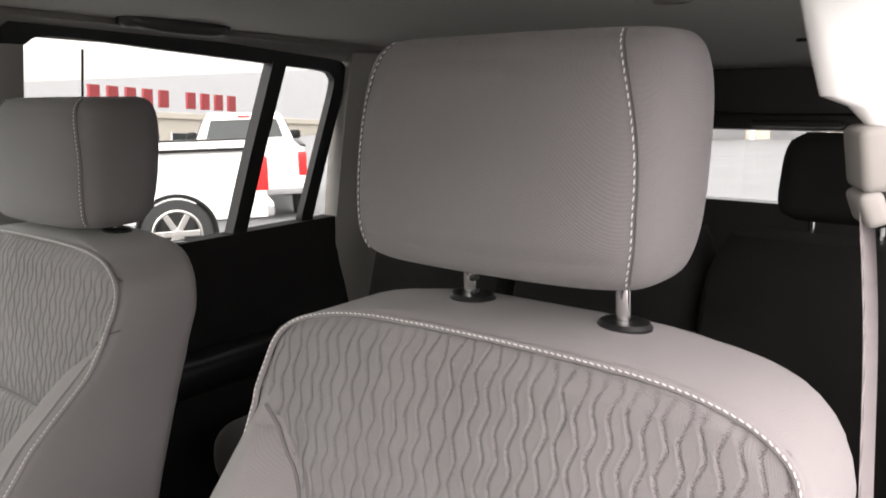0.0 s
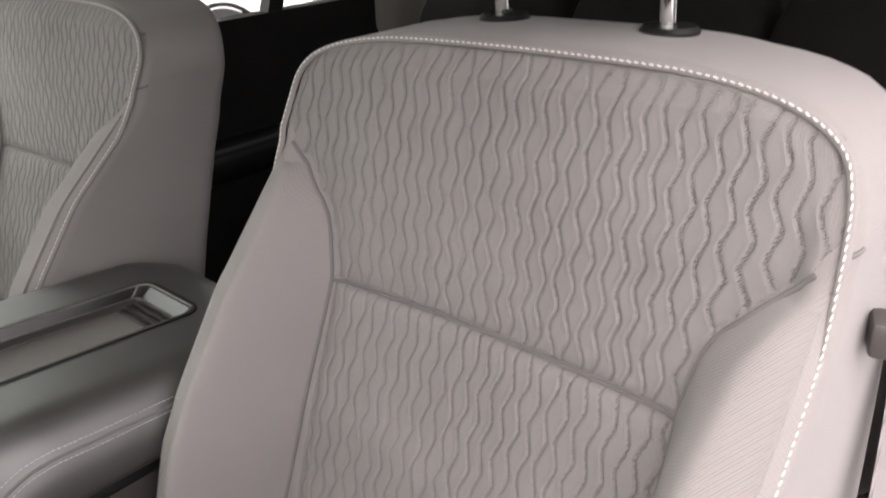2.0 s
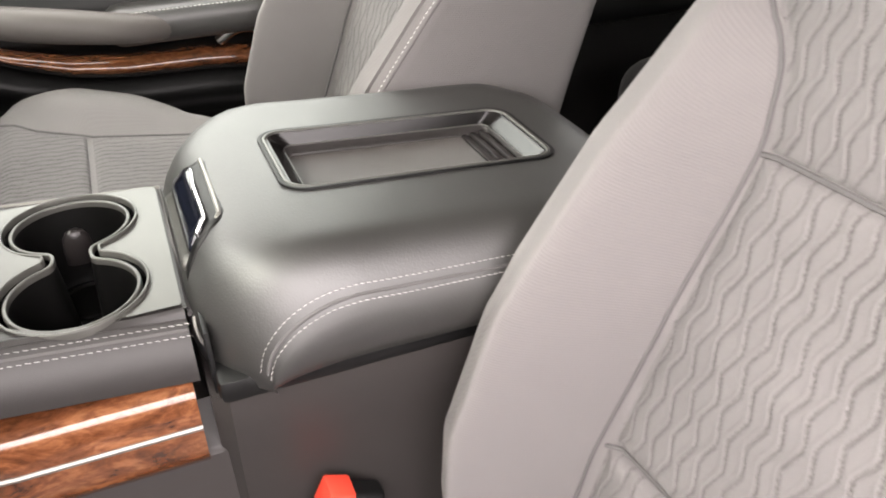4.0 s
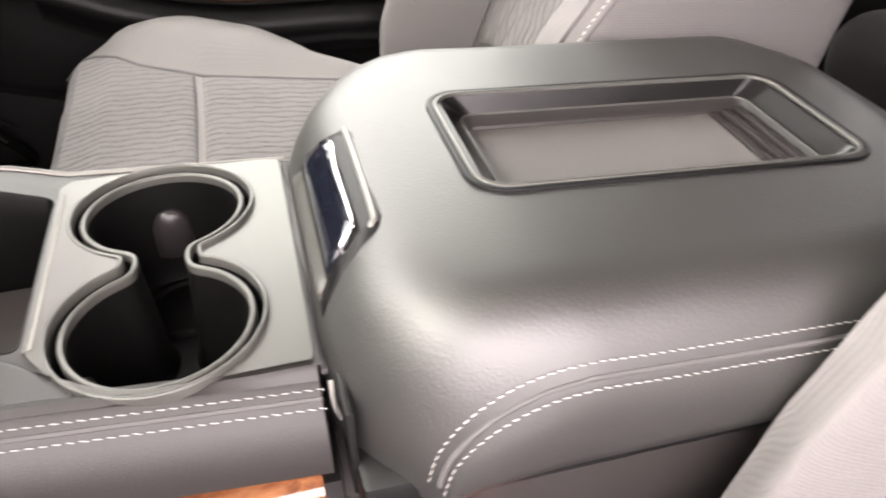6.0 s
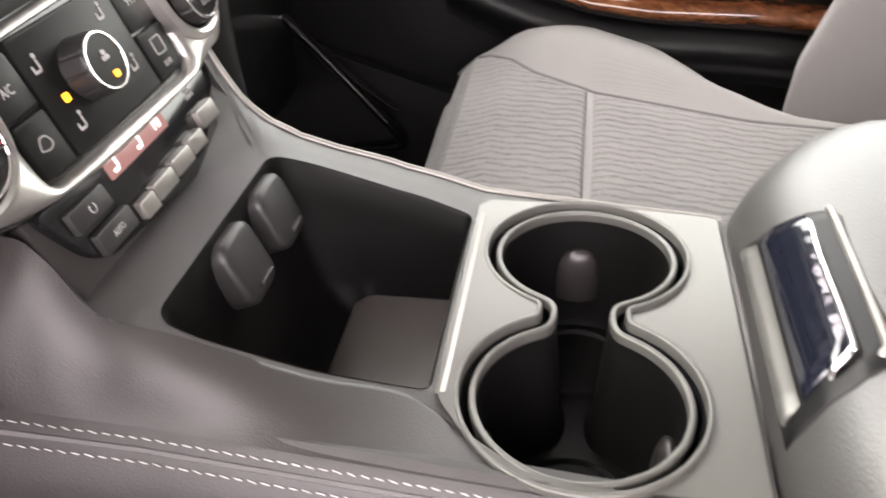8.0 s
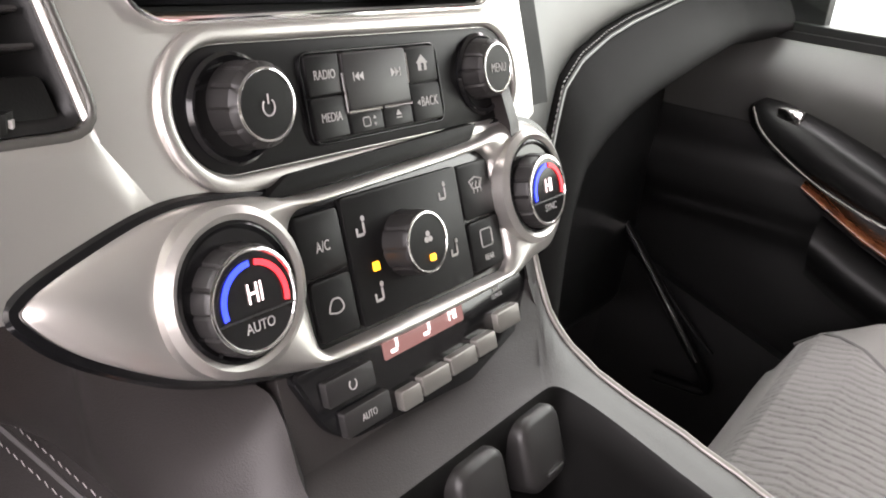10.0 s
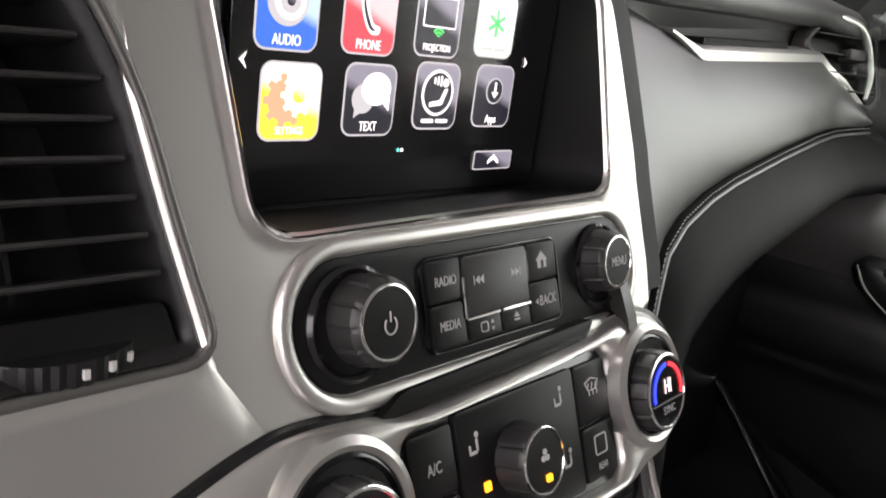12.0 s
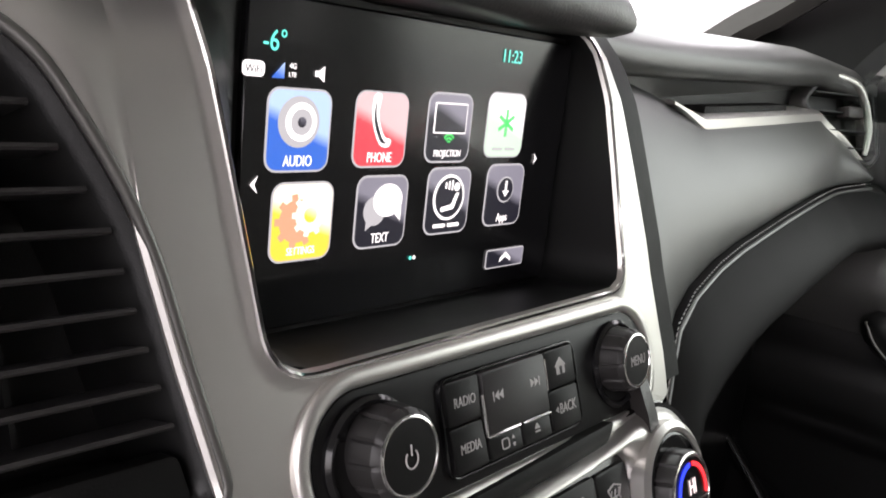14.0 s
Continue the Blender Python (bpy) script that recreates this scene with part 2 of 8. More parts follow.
def glow_ramp(name, low, high, strength=1.0, span=0.03):
    """A lit screen tile whose colour changes upwards, with a gloss swoosh."""
    m = glow(name, low, strength)
    b = m.node_tree.nodes["Principled BSDF"]
    co = coords(m)
    sep = nd(m, "ShaderNodeSeparateXYZ")
    lk(m, co, sep.inputs[0])
    curve = math_node(m, "MULTIPLY", math_node(m, "SINE", math_node(m, "MULTIPLY", sep.outputs[0], 70.0)), 0.22)
    f = math_node(m, "ADD", math_node(m, "MULTIPLY_ADD", sep.outputs[2], 1.0 / span, 0.5), curve)
    ramp = nd(m, "ShaderNodeValToRGB")
    e = ramp.color_ramp.elements
    e[0].position, e[1].position = 0.46, 0.62
    e[0].color, e[1].color = (*low, 1), (*high, 1)
    lk(m, f, ramp.inputs[0])
    lk(m, ramp.outputs[0], b.inputs["Emission Color"])
    return m


G_WHITE = glow("lit_white", (1, 1, 1), 1.1)
G_CREAM = glow("lit_cream", (1.0, 0.88, 0.78), 1.0)
G_RUST = glow("lit_rust", (0.80, 0.33, 0.20), 1.0)
G_GREY = glow("lit_grey", (0.45, 0.46, 0.48), 0.9)
G_DARK = glow("lit_dark", (0.02, 0.02, 0.03), 0.8)
G_CYAN = glow("lit_cyan", (0.1, 0.85, 0.7), 1.0)
G_BLUEBAR = glow("lit_blue", (0.02, 0.05, 1.0), 1.4)
G_REDBAR = glow("lit_red", (1.0, 0.03, 0.04), 1.4)
G_AMBER = glow("lit_amber", (1.0, 0.4, 0.02), 1.6)
G_PINK = glow("lit_pink", (1.0, 0.85, 0.85), 1.2)
G_MAUVE = glow("lit_mauve", (0.30, 0.15, 0.14), 0.42)
G_GREEN = glow("lit_green", (0.05, 0.7, 0.15), 1.0)
G_PALE = glow_ramp("tile_pale", (0.50, 0.78, 0.55), (0.97, 1.0, 0.97), 1.0)
G_TBLUE = glow_ramp("tile_blue", (0.03, 0.13, 0.55), (0.38, 0.55, 0.86), 1.0)
G_TRED = glow_ramp("tile_red", (0.66, 0.06, 0.08), (0.86, 0.45, 0.46), 1.0)
G_TGOLD = glow_ramp("tile_gold", (0.86, 0.60, 0.06), (1.0, 0.93, 0.72), 1.0)
G_TBLACK = glow_ramp("tile_black", (0.012, 0.012, 0.02), (0.22, 0.22, 0.27), 0.9)


# ---- building tools ----
def finish(name, bm, material, sharp=38):
    bmesh.ops.recalc_face_normals(bm, faces=bm.faces)
    for f in bm.faces:
        f.smooth = True
    for e in bm.edges:
        if len(e.link_faces) == 2 and e.calc_face_angle(0) > radians(sharp):
            e.smooth = False
    me = bpy.data.meshes.new(name)
    bm.to_mesh(me)
    bm.free()
    me.materials.append(material)
    return me


def part(name, bm, material, parent, label="", sharp=38):
    ob = new(name, finish(name, bm, material, sharp))
    hang(ob, parent)
    if label:
        ob["label"] = label
    return ob


def hang(ob, parent):
    """Makes ob a part of parent; the part's mesh is given in the place's own metres."""
    ob.parent = parent
    if parent.parent is None:
        ob.matrix_parent_inverse = Matrix.Translation(-parent.location)


def piece(name, bm, material, label, category, kind="", group="", sharp=38):
    return tagged(new(name, finish(name, bm, material, sharp)), label, category, group, kind)


def thing(name, label, category, kind="", group="", at=(0, 0, 0)):
    ob = new(name)
    ob.location = at
    ob.empty_display_size = 0.05
    return tagged(ob, label, category, group, kind)


def loft(bm, loops, closed=True, cap0=True, cap1=True):
    rows = [[bm.verts.new(p) for p in loop] for loop in loops]
    n = len(rows[0])
    for a, b in zip(rows, rows[1:]):
        for i in range(n if closed else n - 1):
            j = (i + 1) % n
            bm.faces.new((a[i], a[j], b[j], b[i]))
    if closed and cap0:
        bm.faces.new(list(reversed(rows[0])))
    if closed and cap1:
        bm.faces.new(rows[-1])
    return rows


def grid(bm, nu, nv, fn):
    rows = [[bm.verts.new(fn(i / (nu - 1), j / (nv - 1))) for i in range(nu)] for j in range(nv)]
    for a, b in zip(rows, rows[1:]):
        for i in range(nu - 1):
            bm.faces.new((a[i], a[i + 1], b[i + 1], b[i]))
    return rows


def slab(bm, nu, nv, fn, back):
    """A surface of some thickness: the same grid again, moved by back, with closed edges."""
    back = Vector(back)
    top = [[Vector(fn(i / (nu - 1), j / (nv - 1))) for i in range(nu)] for j in range(nv)]
    a = [[bm.verts.new(p) for p in row] for row in top]
    b = [[bm.verts.new(p + back) for p in row] for row in top]
    for j in range(nv - 1):
        for i in range(nu - 1):
            bm.faces.new((a[j][i], a[j][i + 1], a[j + 1][i + 1], a[j + 1][i]))
            bm.faces.new((b[j][i], b[j + 1][i], b[j + 1][i + 1], b[j][i + 1]))
    for i in range(nu - 1):
        bm.faces.new((a[0][i], b[0][i], b[0][i + 1], a[0][i + 1]))
        bm.faces.new((a[-1][i], a[-1][i + 1], b[-1][i + 1], b[-1][i]))
    for j in range(nv - 1):
        bm.faces.new((a[j][0], a[j + 1][0], b[j + 1][0], b[j][0]))
        bm.faces.new((a[j][-1], b[j][-1], b[j + 1][-1], a[j + 1][-1]))


def box(bm, lo, hi, r=0.0, seg=2, m=None):
    lo, hi = Vector(lo), Vector(hi)
    made = bmesh.ops.create_cube(bm, size=1, matrix=Matrix.Translation((lo + hi) / 2) @ Matrix.Diagonal((*(hi - lo), 1)))
    vs = made["verts"]
    if r:
        es = list({e for v in vs for e in v.link_edges})
        out = bmesh.ops.bevel(bm, geom=es, offset=r, segments=seg, affect="EDGES", profile=0.5, clamp_overlap=True)
        vs = list({v for f in out["faces"] for v in f.verts} | {v for v in vs if v.is_valid})
    if m is not None:
        bmesh.ops.transform(bm, matrix=m, verts=vs)
    return vs


def rrect(w, h, r, n=5, cx=0.0, cy=0.0):
    pts = []
    for sx, sy, a0 in ((1, 1, 0), (-1, 1, 90), (-1, -1, 180), (1, -1, 270)):
        for i in range(n + 1):
            a = radians(a0 + 90 * i / n)
            pts.append((cx + sx * (w / 2 - r) + r * math.cos(a), cy + sy * (h / 2 - r) + r * math.sin(a)))
    return pts


def disc(r, n=32, cx=0.0, cy=0.0):
    return [(cx + r * math.cos(2 * math.pi * i / n), cy + r * math.sin(2 * math.pi * i / n)) for i in range(n)]


def inset(pts, d):
    """A closed outline moved inwards by d along its corner normals (counter-clockwise outlines)."""
    out = []
    n = len(pts)
    for i in range(n):
        p0, p1, p2 = Vector(pts[i - 1]), Vector(pts[i]), Vector(pts[(i + 1) % n])
        e1, e2 = p1 - p0, p2 - p1
        if e1.length < 1e-9:
            e1 = e2
        if e2.length < 1e-9:
            e2 = e1
        n1, n2 = Vector((-e1.y, e1.x)).normalized(), Vector((-e2.y, e2.x)).normalized()
        k = n1 + n2
        k = k / max(0.35, k.length_squared / 2) if k.length > 1e-6 else n1
        out.append(tuple(p1 + k * d))
    return out


def smooth_closed(pts, n=6):
    """A closed outline through the corners given, rounded by a Catmull-Rom curve."""
    out = []
    k = len(pts)
    for i in range(k):
        p0, p1, p2, p3 = (Vector(pts[(i + j - 1) % k]) for j in range(4))
        for s in range(n):
            t = s / n
            out.append(tuple(0.5 * ((2 * p1) + (p2 - p0) * t + (2 * p0 - 5 * p1 + 4 * p2 - p3) * t * t + (3 * p1 - p0 - 3 * p2 + p3) * t ** 3)))
    return out


def smooth_open(pts, n=8):
    out = []
    k = len(pts)
    for i in range(k - 1):
        p0, p1, p2, p3 = (Vector(pts[min(max(i + j - 1, 0), k - 1)]) for j in range(4))
        for s in range(n):
            t = s / n
            out.append(0.5 * ((2 * p1) + (p2 - p0) * t + (2 * p0 - 5 * p1 + 4 * p2 - p3) * t * t + (3 * p1 - p0 - 3 * p2 + p3) * t ** 3))
    out.append(Vector(pts[-1]))
    return out


def prism(bm, pts, m, d0, d1, b=0.0, steps=3, back=True):
    """An outline in the plane of m raised from d0 to d1, its front edge rounded by b."""
    loops = [[m @ Vector((u, v, d0)) for u, v in pts]]
    if b:
        for i in range(steps + 1):
            a = math.pi / 2 * i / steps
            q = inset(pts, b * (1 - math.cos(a)))
            loops.append([m @ Vector((u, v, d1 - b + b * math.sin(a))) for u, v in q])
    else:
        loops.append([m @ Vector((u, v, d1)) for u, v in pts])
    loft(bm, loops, True, back, True)


def ring(bm, outer, inner, m, d0, d1, b=0.0, steps=3):
    """A closed frame between two outlines of as many points, its front edges rounded by b."""
    loops = [[m @ Vector((u, v, d0)) for u, v in outer]]
    for i in range(steps + 1):
        a = math.pi / 2 * i / steps
        q = inset(outer, b * (1 - math.cos(a)))
        loops.append([m @ Vector((u, v, d1 - b + b * math.sin(a))) for u, v in q])
    for i in range(steps + 1):
        a = math.pi / 2 * (1 - i / steps)
        q = inset(inner, -b * (1 - math.cos(a)))
        loops.append([m @ Vector((u, v, d1 - b + b * math.sin(a))) for u, v in q])
    loops.append([m @ Vector((u, v, d0)) for u, v in inner])
    rows = loft(bm, loops, True, False, False)
    n = len(outer)
    for i in range(n):
        j = (i + 1) % n
        bm.faces.new((rows[-1][i], rows[-1][j], rows[0][j], rows[0][i]))


def lathe(bm, profile, m, n=32, cap=True):
    """Radius and height pairs turned round the plane's normal."""
    loops = [[m @ Vector((r * math.cos(2 * math.pi * i / n), r * math.sin(2 * math.pi * i / n), h)) for i in range(n)] for r, h in profile]
    loft(bm, loops, True, cap, cap)


def tube(bm, pts, r, n=8, closed=False):
    pts = [Vector(p) for p in pts]
    loops = []
    k = len(pts)
    up = None
    for i, p in enumerate(pts):
        d = (pts[(i + 1) % k] - pts[i - 1]) if closed else (pts[min(i + 1, k - 1)] - pts[max(i - 1, 0)])
        d.normalize()
        if up is None:
            up = d.orthogonal().normalized()
        up = (up - d * up.dot(d)).normalized()
        side = d.cross(up)
        rr = r(i / (k - 1)) if callable(r) else r
        loops.append([p + rr * (math.cos(2 * math.pi * j / n) * up + math.sin(2 * math.pi * j / n) * side) for j in range(n)])
    if closed:
        loops.append(loops[0])
        rows = loft(bm, loops, True, False, False)
    else:
        loft(bm, loops)


def along(pts, step):
    """Points and directions at even steps along a polyline."""
    pts = [Vector(p) for p in pts]
    out, left = [], 0.0
    for a, b in zip(pts, pts[1:]):
        seg = (b - a).length
        while left < seg and seg > 0:
            out.append((a.lerp(b, left / seg), (b - a).normalized()))
            left += step
        left -= seg
    return out


def stitches(bm, pts, length, gap, r, normal=None):
    """Single thread stitches laid along a line, each a small spindle, a little uneven."""
    rng = random.Random(5)
    for p, d in along(pts, length + gap):
        side = d.orthogonal().normalized() if normal is None else d.cross(Vector(normal)).normalized()
        up = side.cross(d)
        d2 = (d + side * (0.16 + rng.uniform(-0.08, 0.08))).normalized()
        k = length * rng.uniform(0.9, 1.06)
        loops = []
        for s, q in ((-0.5, 0.45), (-0.25, 1.0), (0.25, 1.0), (0.5, 0.45)):
            c = p + d2 * k * s
            loops.append([c + r * q * (math.cos(a) * side + math.sin(a) * up) for a in (0.3, 1.6, 2.9, 4.2, 5.4)])
        loft(bm, loops)


def lettering(name, text, size, m, material, parent, label="", stretch=0.82, align="CENTER"):
    cu = bpy.data.curves.new(name, "FONT")
    cu.body, cu.size, cu.align_x, cu.align_y, cu.extrude = text, size, align, "CENTER", 0.0001
    cu.resolution_u = 3
    tmp = new("lettering_source", cu)
    me = bpy.data.meshes.new_from_object(tmp.evaluated_get(bpy.context.evaluated_depsgraph_get()))
    bpy.data.objects.remove(tmp)
    bpy.data.curves.remove(cu)
    me.transform(m @ Matrix.Diagonal((stretch, 1, 1, 1)))
    me.materials.clear()
    me.materials.append(material)
    ob = new(name, me)
    hang(ob, parent)
    if label:
        ob["label"] = label
    return ob


def lerp_table(table, x):
    """Smooth reading of a short table of pairs."""
    if x <= table[0][0]:
        return table[0][1]
    for (x0, y0), (x1, y1) in zip(table, table[1:]):
        if x <= x1:
            t = (x - x0) / (x1 - x0)
            return y0 + (y1 - y0) * t
    return table[-1][1]


def step01(t):
    t = min(1.0, max(0.0, t))
    return t * t * (3 - 2 * t)


def face_plane(x, y, z, lean):
    """A plane that faces rearwards, leaning forwards at its top by lean degrees: u to the right, v up, d out of it."""
    a = radians(lean)
    s, c = math.sin(a), math.cos(a)
    return Matrix(((1, 0, 0, x), (0, s, -c, y), (0, c, s, z), (0, 0, 0, 1)))




def round_poly(pts, r, n=4):
    """A closed outline whose corners are rounded; r is one radius or one a corner."""
    out = []
    k = len(pts)
    for i in range(k):
        p0, p1, p2 = Vector(pts[i - 1]), Vector(pts[i]), Vector(pts[(i + 1) % k])
        rr = r[i] if isinstance(r, (list, tuple)) else r
        d = min(rr, (p0 - p1).length * 0.45, (p2 - p1).length * 0.45)
        a, b = p1 + (p0 - p1).normalized() * d, p1 + (p2 - p1).normalized() * d
        for j in range(n + 1):
            t = j / n
            out.append(tuple(a * (1 - t) ** 2 + p1 * 2 * t * (1 - t) + b * t * t))
    return out


def resample(pts, n, start=(1, 0)):
    """n points at even steps round a closed outline, beginning where it lies furthest along start."""
    k = max(range(len(pts)), key=lambda i: pts[i][0] * start[0] + pts[i][1] * start[1])
    pts = [Vector(p) for p in pts[k:] + pts[:k]]
    pts.append(pts[0])
    lens = [(b - a).length for a, b in zip(pts, pts[1:])]
    total, out, i, acc = sum(lens), [], 0, 0.0
    for j in range(n):
        s = total * j / n
        while acc + lens[i] < s:
            acc += lens[i]
            i += 1
        out.append(tuple(pts[i].lerp(pts[i + 1], (s - acc) / max(1e-9, lens[i]))))
    return out


# ---- the vehicle's shell and the lot outside ----
GROUND = -0.2


def lot_z(x, y):
    """The lot falls away gently on the passenger's side."""
    s = 0.80 * x - 0.60 * y
    return GROUND - 0.04 * max(0.0, s - 6.0) + 0.10 * max(0.0, s - 120.0)


bm = bmesh.new()


def lot(a, b):
    x, y = -260 + 520 * (0.5 + 4 * (a - 0.5) ** 3), -260 + 520 * (0.5 + 4 * (b - 0.5) ** 3)
    return (x, y, lot_z(x, y))


slab(bm, 61, 61, lot, (0, 0, -0.5))
piece("ground", bm, M_ASPHALT, "pale wet parking lot with thin snow", "ground", "structure")

bm = bmesh.new()
box(bm, (-0.80, -3.1, 0.62), (0.80, 1.0, 0.68), 0.01)
piece("floor", bm, M_CARPET, "black carpeted vehicle floor", "floor", "structure")


def roof_z(x, y):
    return 1.915 + 0.045 * min(y, 0.1) - 0.012 * (abs(x) / 0.72) ** 3


bm = bmesh.new()
slab(bm, 25, 40, lambda a, b: (-0.74 + 1.48 * a, -3.05 + 3.45 * b, roof_z(-0.74 + 1.48 * a, -3.05 + 3.45 * b)), (0, 0, 0.05))
piece("ceiling", bm, M_HEADLINER, "grey cloth headliner", "ceiling", "structure")

bm = bmesh.new()
for x in (-0.30, 0.30):
    tube(bm, [(x - 0.055, -1.9, roof_z(x, -1.9) - 0.002), (x + 0.055, -1.9, roof_z(x, -1.9) - 0.002)], 0.005, 8)
piece("trim", bm, M_PLASTIC, "narrow dark trim clips on the headliner", "trim", "structure")

# tailgate with the rear window
bm = bmesh.new()
G = Matrix(((1, 0, 0, 0), (0, 0, -1, -3.02), (0, 1, 0, 0), (0, 0, 0, 1)))
outer, hole = rrect(1.60, 1.20, 0.05, 5, 0, 1.25), rrect(1.16, 0.27, 0.05, 5, 0, 1.425)
ring(bm, outer, hole, G, -0.05, 0.03, 0.012)
tail = piece("wall_rear", bm, M_GREYPLASTIC, "grey trimmed tailgate round the rear window", "wall", "structure")
bm = bmesh.new()
box(bm, (-0.62, -3.0, 1.56), (0.62, -2.90, 1.62), 0.02)
box(bm, (-0.14, -2.92, 1.575), (0.16, -2.84, 1.60), 0.012)
part("shelf_trim", bm, M_GREYPLASTIC, tail)
bm = bmesh.new()
box(bm, (-0.58, -3.03, 1.28), (0.58, -3.025, 1.57))
piece("window_2", bm, M_PRIVACY, "dark tinted rear window pane", "window", "structure")


def side_x(z):
    """The inner side of the body, leaning inwards above the belt line."""
    return 0.80 - 0.10 * max(0.0, (z - 1.30) / 0.55) ** 1.3


# side wall at the passenger's side, behind the front door: rear door with its window


def on_side(pts, off):
    return [Vector((side_x(v) + off, -u, v)) for u, v in pts]


win = smooth_closed([(0.575, 1.74), (0.58, 1.79), (0.605, 1.822), (0.66, 1.836), (0.9, 1.816), (1.2, 1.789), (1.330, 1.777), (1.362, 1.764), (1.370, 1.735), (1.343, 1.60), (1.300, 1.42), (1.280, 1.392), (1.1, 1.388), (0.86, 1.405), (0.72, 1.45), (0.61, 1.62)], 5)


def door_ring(bm, outer, inner, off0, off1):
    loft(bm, [on_side(outer, off1), on_side(outer, off0), on_side(inner, off0), on_side(inner, off1)], True, False, False)


rear_door = thing("door_2", "dark trimmed rear passenger door with a large window", "door", "structure")
bm = bmesh.new()
outline = [(0.96 + (u - 0.96) * 1.10, 1.61 + (v - 1.61) * 1.16) for u, v in win]
door_ring(bm, outline, win, 0.0, 0.022)
part("window_frame", bm, M_PLASTIC, rear_door)
bm = bmesh.new()
slab(bm, 16, 12, lambda a, b: (side_x(0.68 + 0.72 * b) - 0.012 - 0.02 * math.sin(math.pi * b), -0.56 - 0.95 * a, 0.68 + 0.715 * b), (0.05, 0, 0))
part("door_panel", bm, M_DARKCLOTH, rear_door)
bm = bmesh.new()
box(bm, (0.69, -1.35, 1.06), (0.80, -0.70, 1.14), 0.025, 3)
part("armrest", bm, M_SOFTBLACK, rear_door)
bm = bmesh.new()
loft(bm, [[Vector((side_x(z) + o, y + s, z)) for s, o in ((-0.021, -0.004), (0.021, -0.004), (0.021, 0.03), (-0.021, 0.03))] for y, z in ((-1.093, 1.375), (-1.14, 1.58), (-1.188, 1.80))])
part("divider_bar", bm, M_PLASTIC, rear_door, "black bar between the two window panes")
bm = bmesh.new()
tube(bm, [(side_x(1.46) + 0.012, -0.715, 1.46), (side_x(1.815) + 0.012, -0.715, 1.815)], 0.0025, 6)
part("glass_edge", bm, M_PLASTIC, rear_door)
bm = bmesh.new()
slab(bm, 6, 6, lambda a, b: (side_x(1.36 + 0.48 * b) + 0.026, -0.56 - 0.96 * a, 1.36 + 0.48 * b), (0.004, 0, 0))
part("pane", bm, M_PRIVACY, rear_door)

# header trim above the doors, both sides
for sx, nm in ((1, "passenger"), (-1, "driver")):
    bm = bmesh.new()
    slab(bm, 40, 10, lambda a, b: (sx * (side_x(1.83) + 0.012 - 0.060 * b * b), -3.0 + 3.4 * a, 1.862 + 0.045 * min(0.1, -3.0 + 3.4 * a) + 0.030 * math.sin(math.pi / 2 * b)), (sx * 0.03, 0, 0.03))
    piece("trim", bm, M_TRIMGREY, "grey roof rail trim above the %s doors" % nm, "trim", "structure")

# pillar between rear door and cargo side window
bm = bmesh.new()
slab(bm, 8, 14, lambda a, b: (side_x(0.7 + 1.12 * b) - 0.02 - 0.02 * math.sin(math.pi * a), -1.405 - 0.20 * a, 0.7 + 1.12 * b), (0.05, 0, 0))
piece("trim", bm, M_TRIMGREY, "light grey plastic pillar trim behind the rear door", "trim", "structure")
bm = bmesh.new()
slab(bm, 8, 14, lambda a, b: (side_x(0.7 + 1.12 * b), -1.60 - 1.42 * a, 0.7 + 1.12 * b), (0.05, 0, 0))
piece("wall_cargo", bm, M_TRIMGREY, "grey cargo side trim", "wall", "structure")

# pillar between the doors, passenger's side
bm = bmesh.new()
slab(bm, 8, 16, lambda a, b: (side_x(0.7 + 1.12 * b) - 0.015 * math.sin(math.pi * a), -0.46 - 0.14 * a, 0.7 + 1.12 * b), (0.06, 0, 0))
piece("trim", bm, M_TRIMGREY, "grey plastic centre pillar trim", "trim", "structure")

# driver's side behind the open door
bm = bmesh.new()
loops = []
for z in (0.65, 1.0, 1.3, 1.5, 1.66, 1.70, 1.716, 1.724, 1.76, 1.80, 1.84, 1.88):
    x1 = -side_x(z) + 0.085 + 0.03 * step01((z - 1.71) / 0.015) - 0.056
    x1 += 0.045 * step01((z - 1.30) / 0.5)
    x0 = -side_x(z) - 0.12
    y0, y1 = -0.60, -0.80
    r = 0.022
    sec = []
    for cx, cy, a0 in ((x1 - r, y0 - r, 0), (x0 + r, y0 - r, 90), (x0 + r, y1 + r, 180), (x1 - r, y1 + r, 270)):
        for i in range(6):
            a = radians(a0 + 18 * i)
            sec.append((cx + r * math.cos(a), cy + r * math.sin(a), z))
    loops.append(sec)
loft(bm, loops)
piece("wall_pillar", bm, M_WHITEPAINT, "white painted centre pillar beside the driver's seat", "wall", "structure")
bm = bmesh.new()
slab(bm, 10, 10, lambda a, b: (-side_x(0.65 + 0.72 * b), -0.80 - 2.2 * a, 0.65 + 0.72 * b), (-0.05, 0, 0))
piece("wall_left", bm, M_PLASTIC, "dark trimmed body side behind the driver", "wall", "structure")
bm = bmesh.new()
for y0, y1 in ((-1.52, -1.40), (-2.30, -2.20), (-3.02, -2.9)):
    slab(bm, 4, 6, lambda a, b: (-side_x(1.37 + 0.45 * b), y0 + (y1 - y0) * a, 1.37 + 0.45 * b), (-0.05, 0, 0))
piece("trim", bm, M_TRIMGREY, "grey pillar trims behind the driver", "trim", "structure")

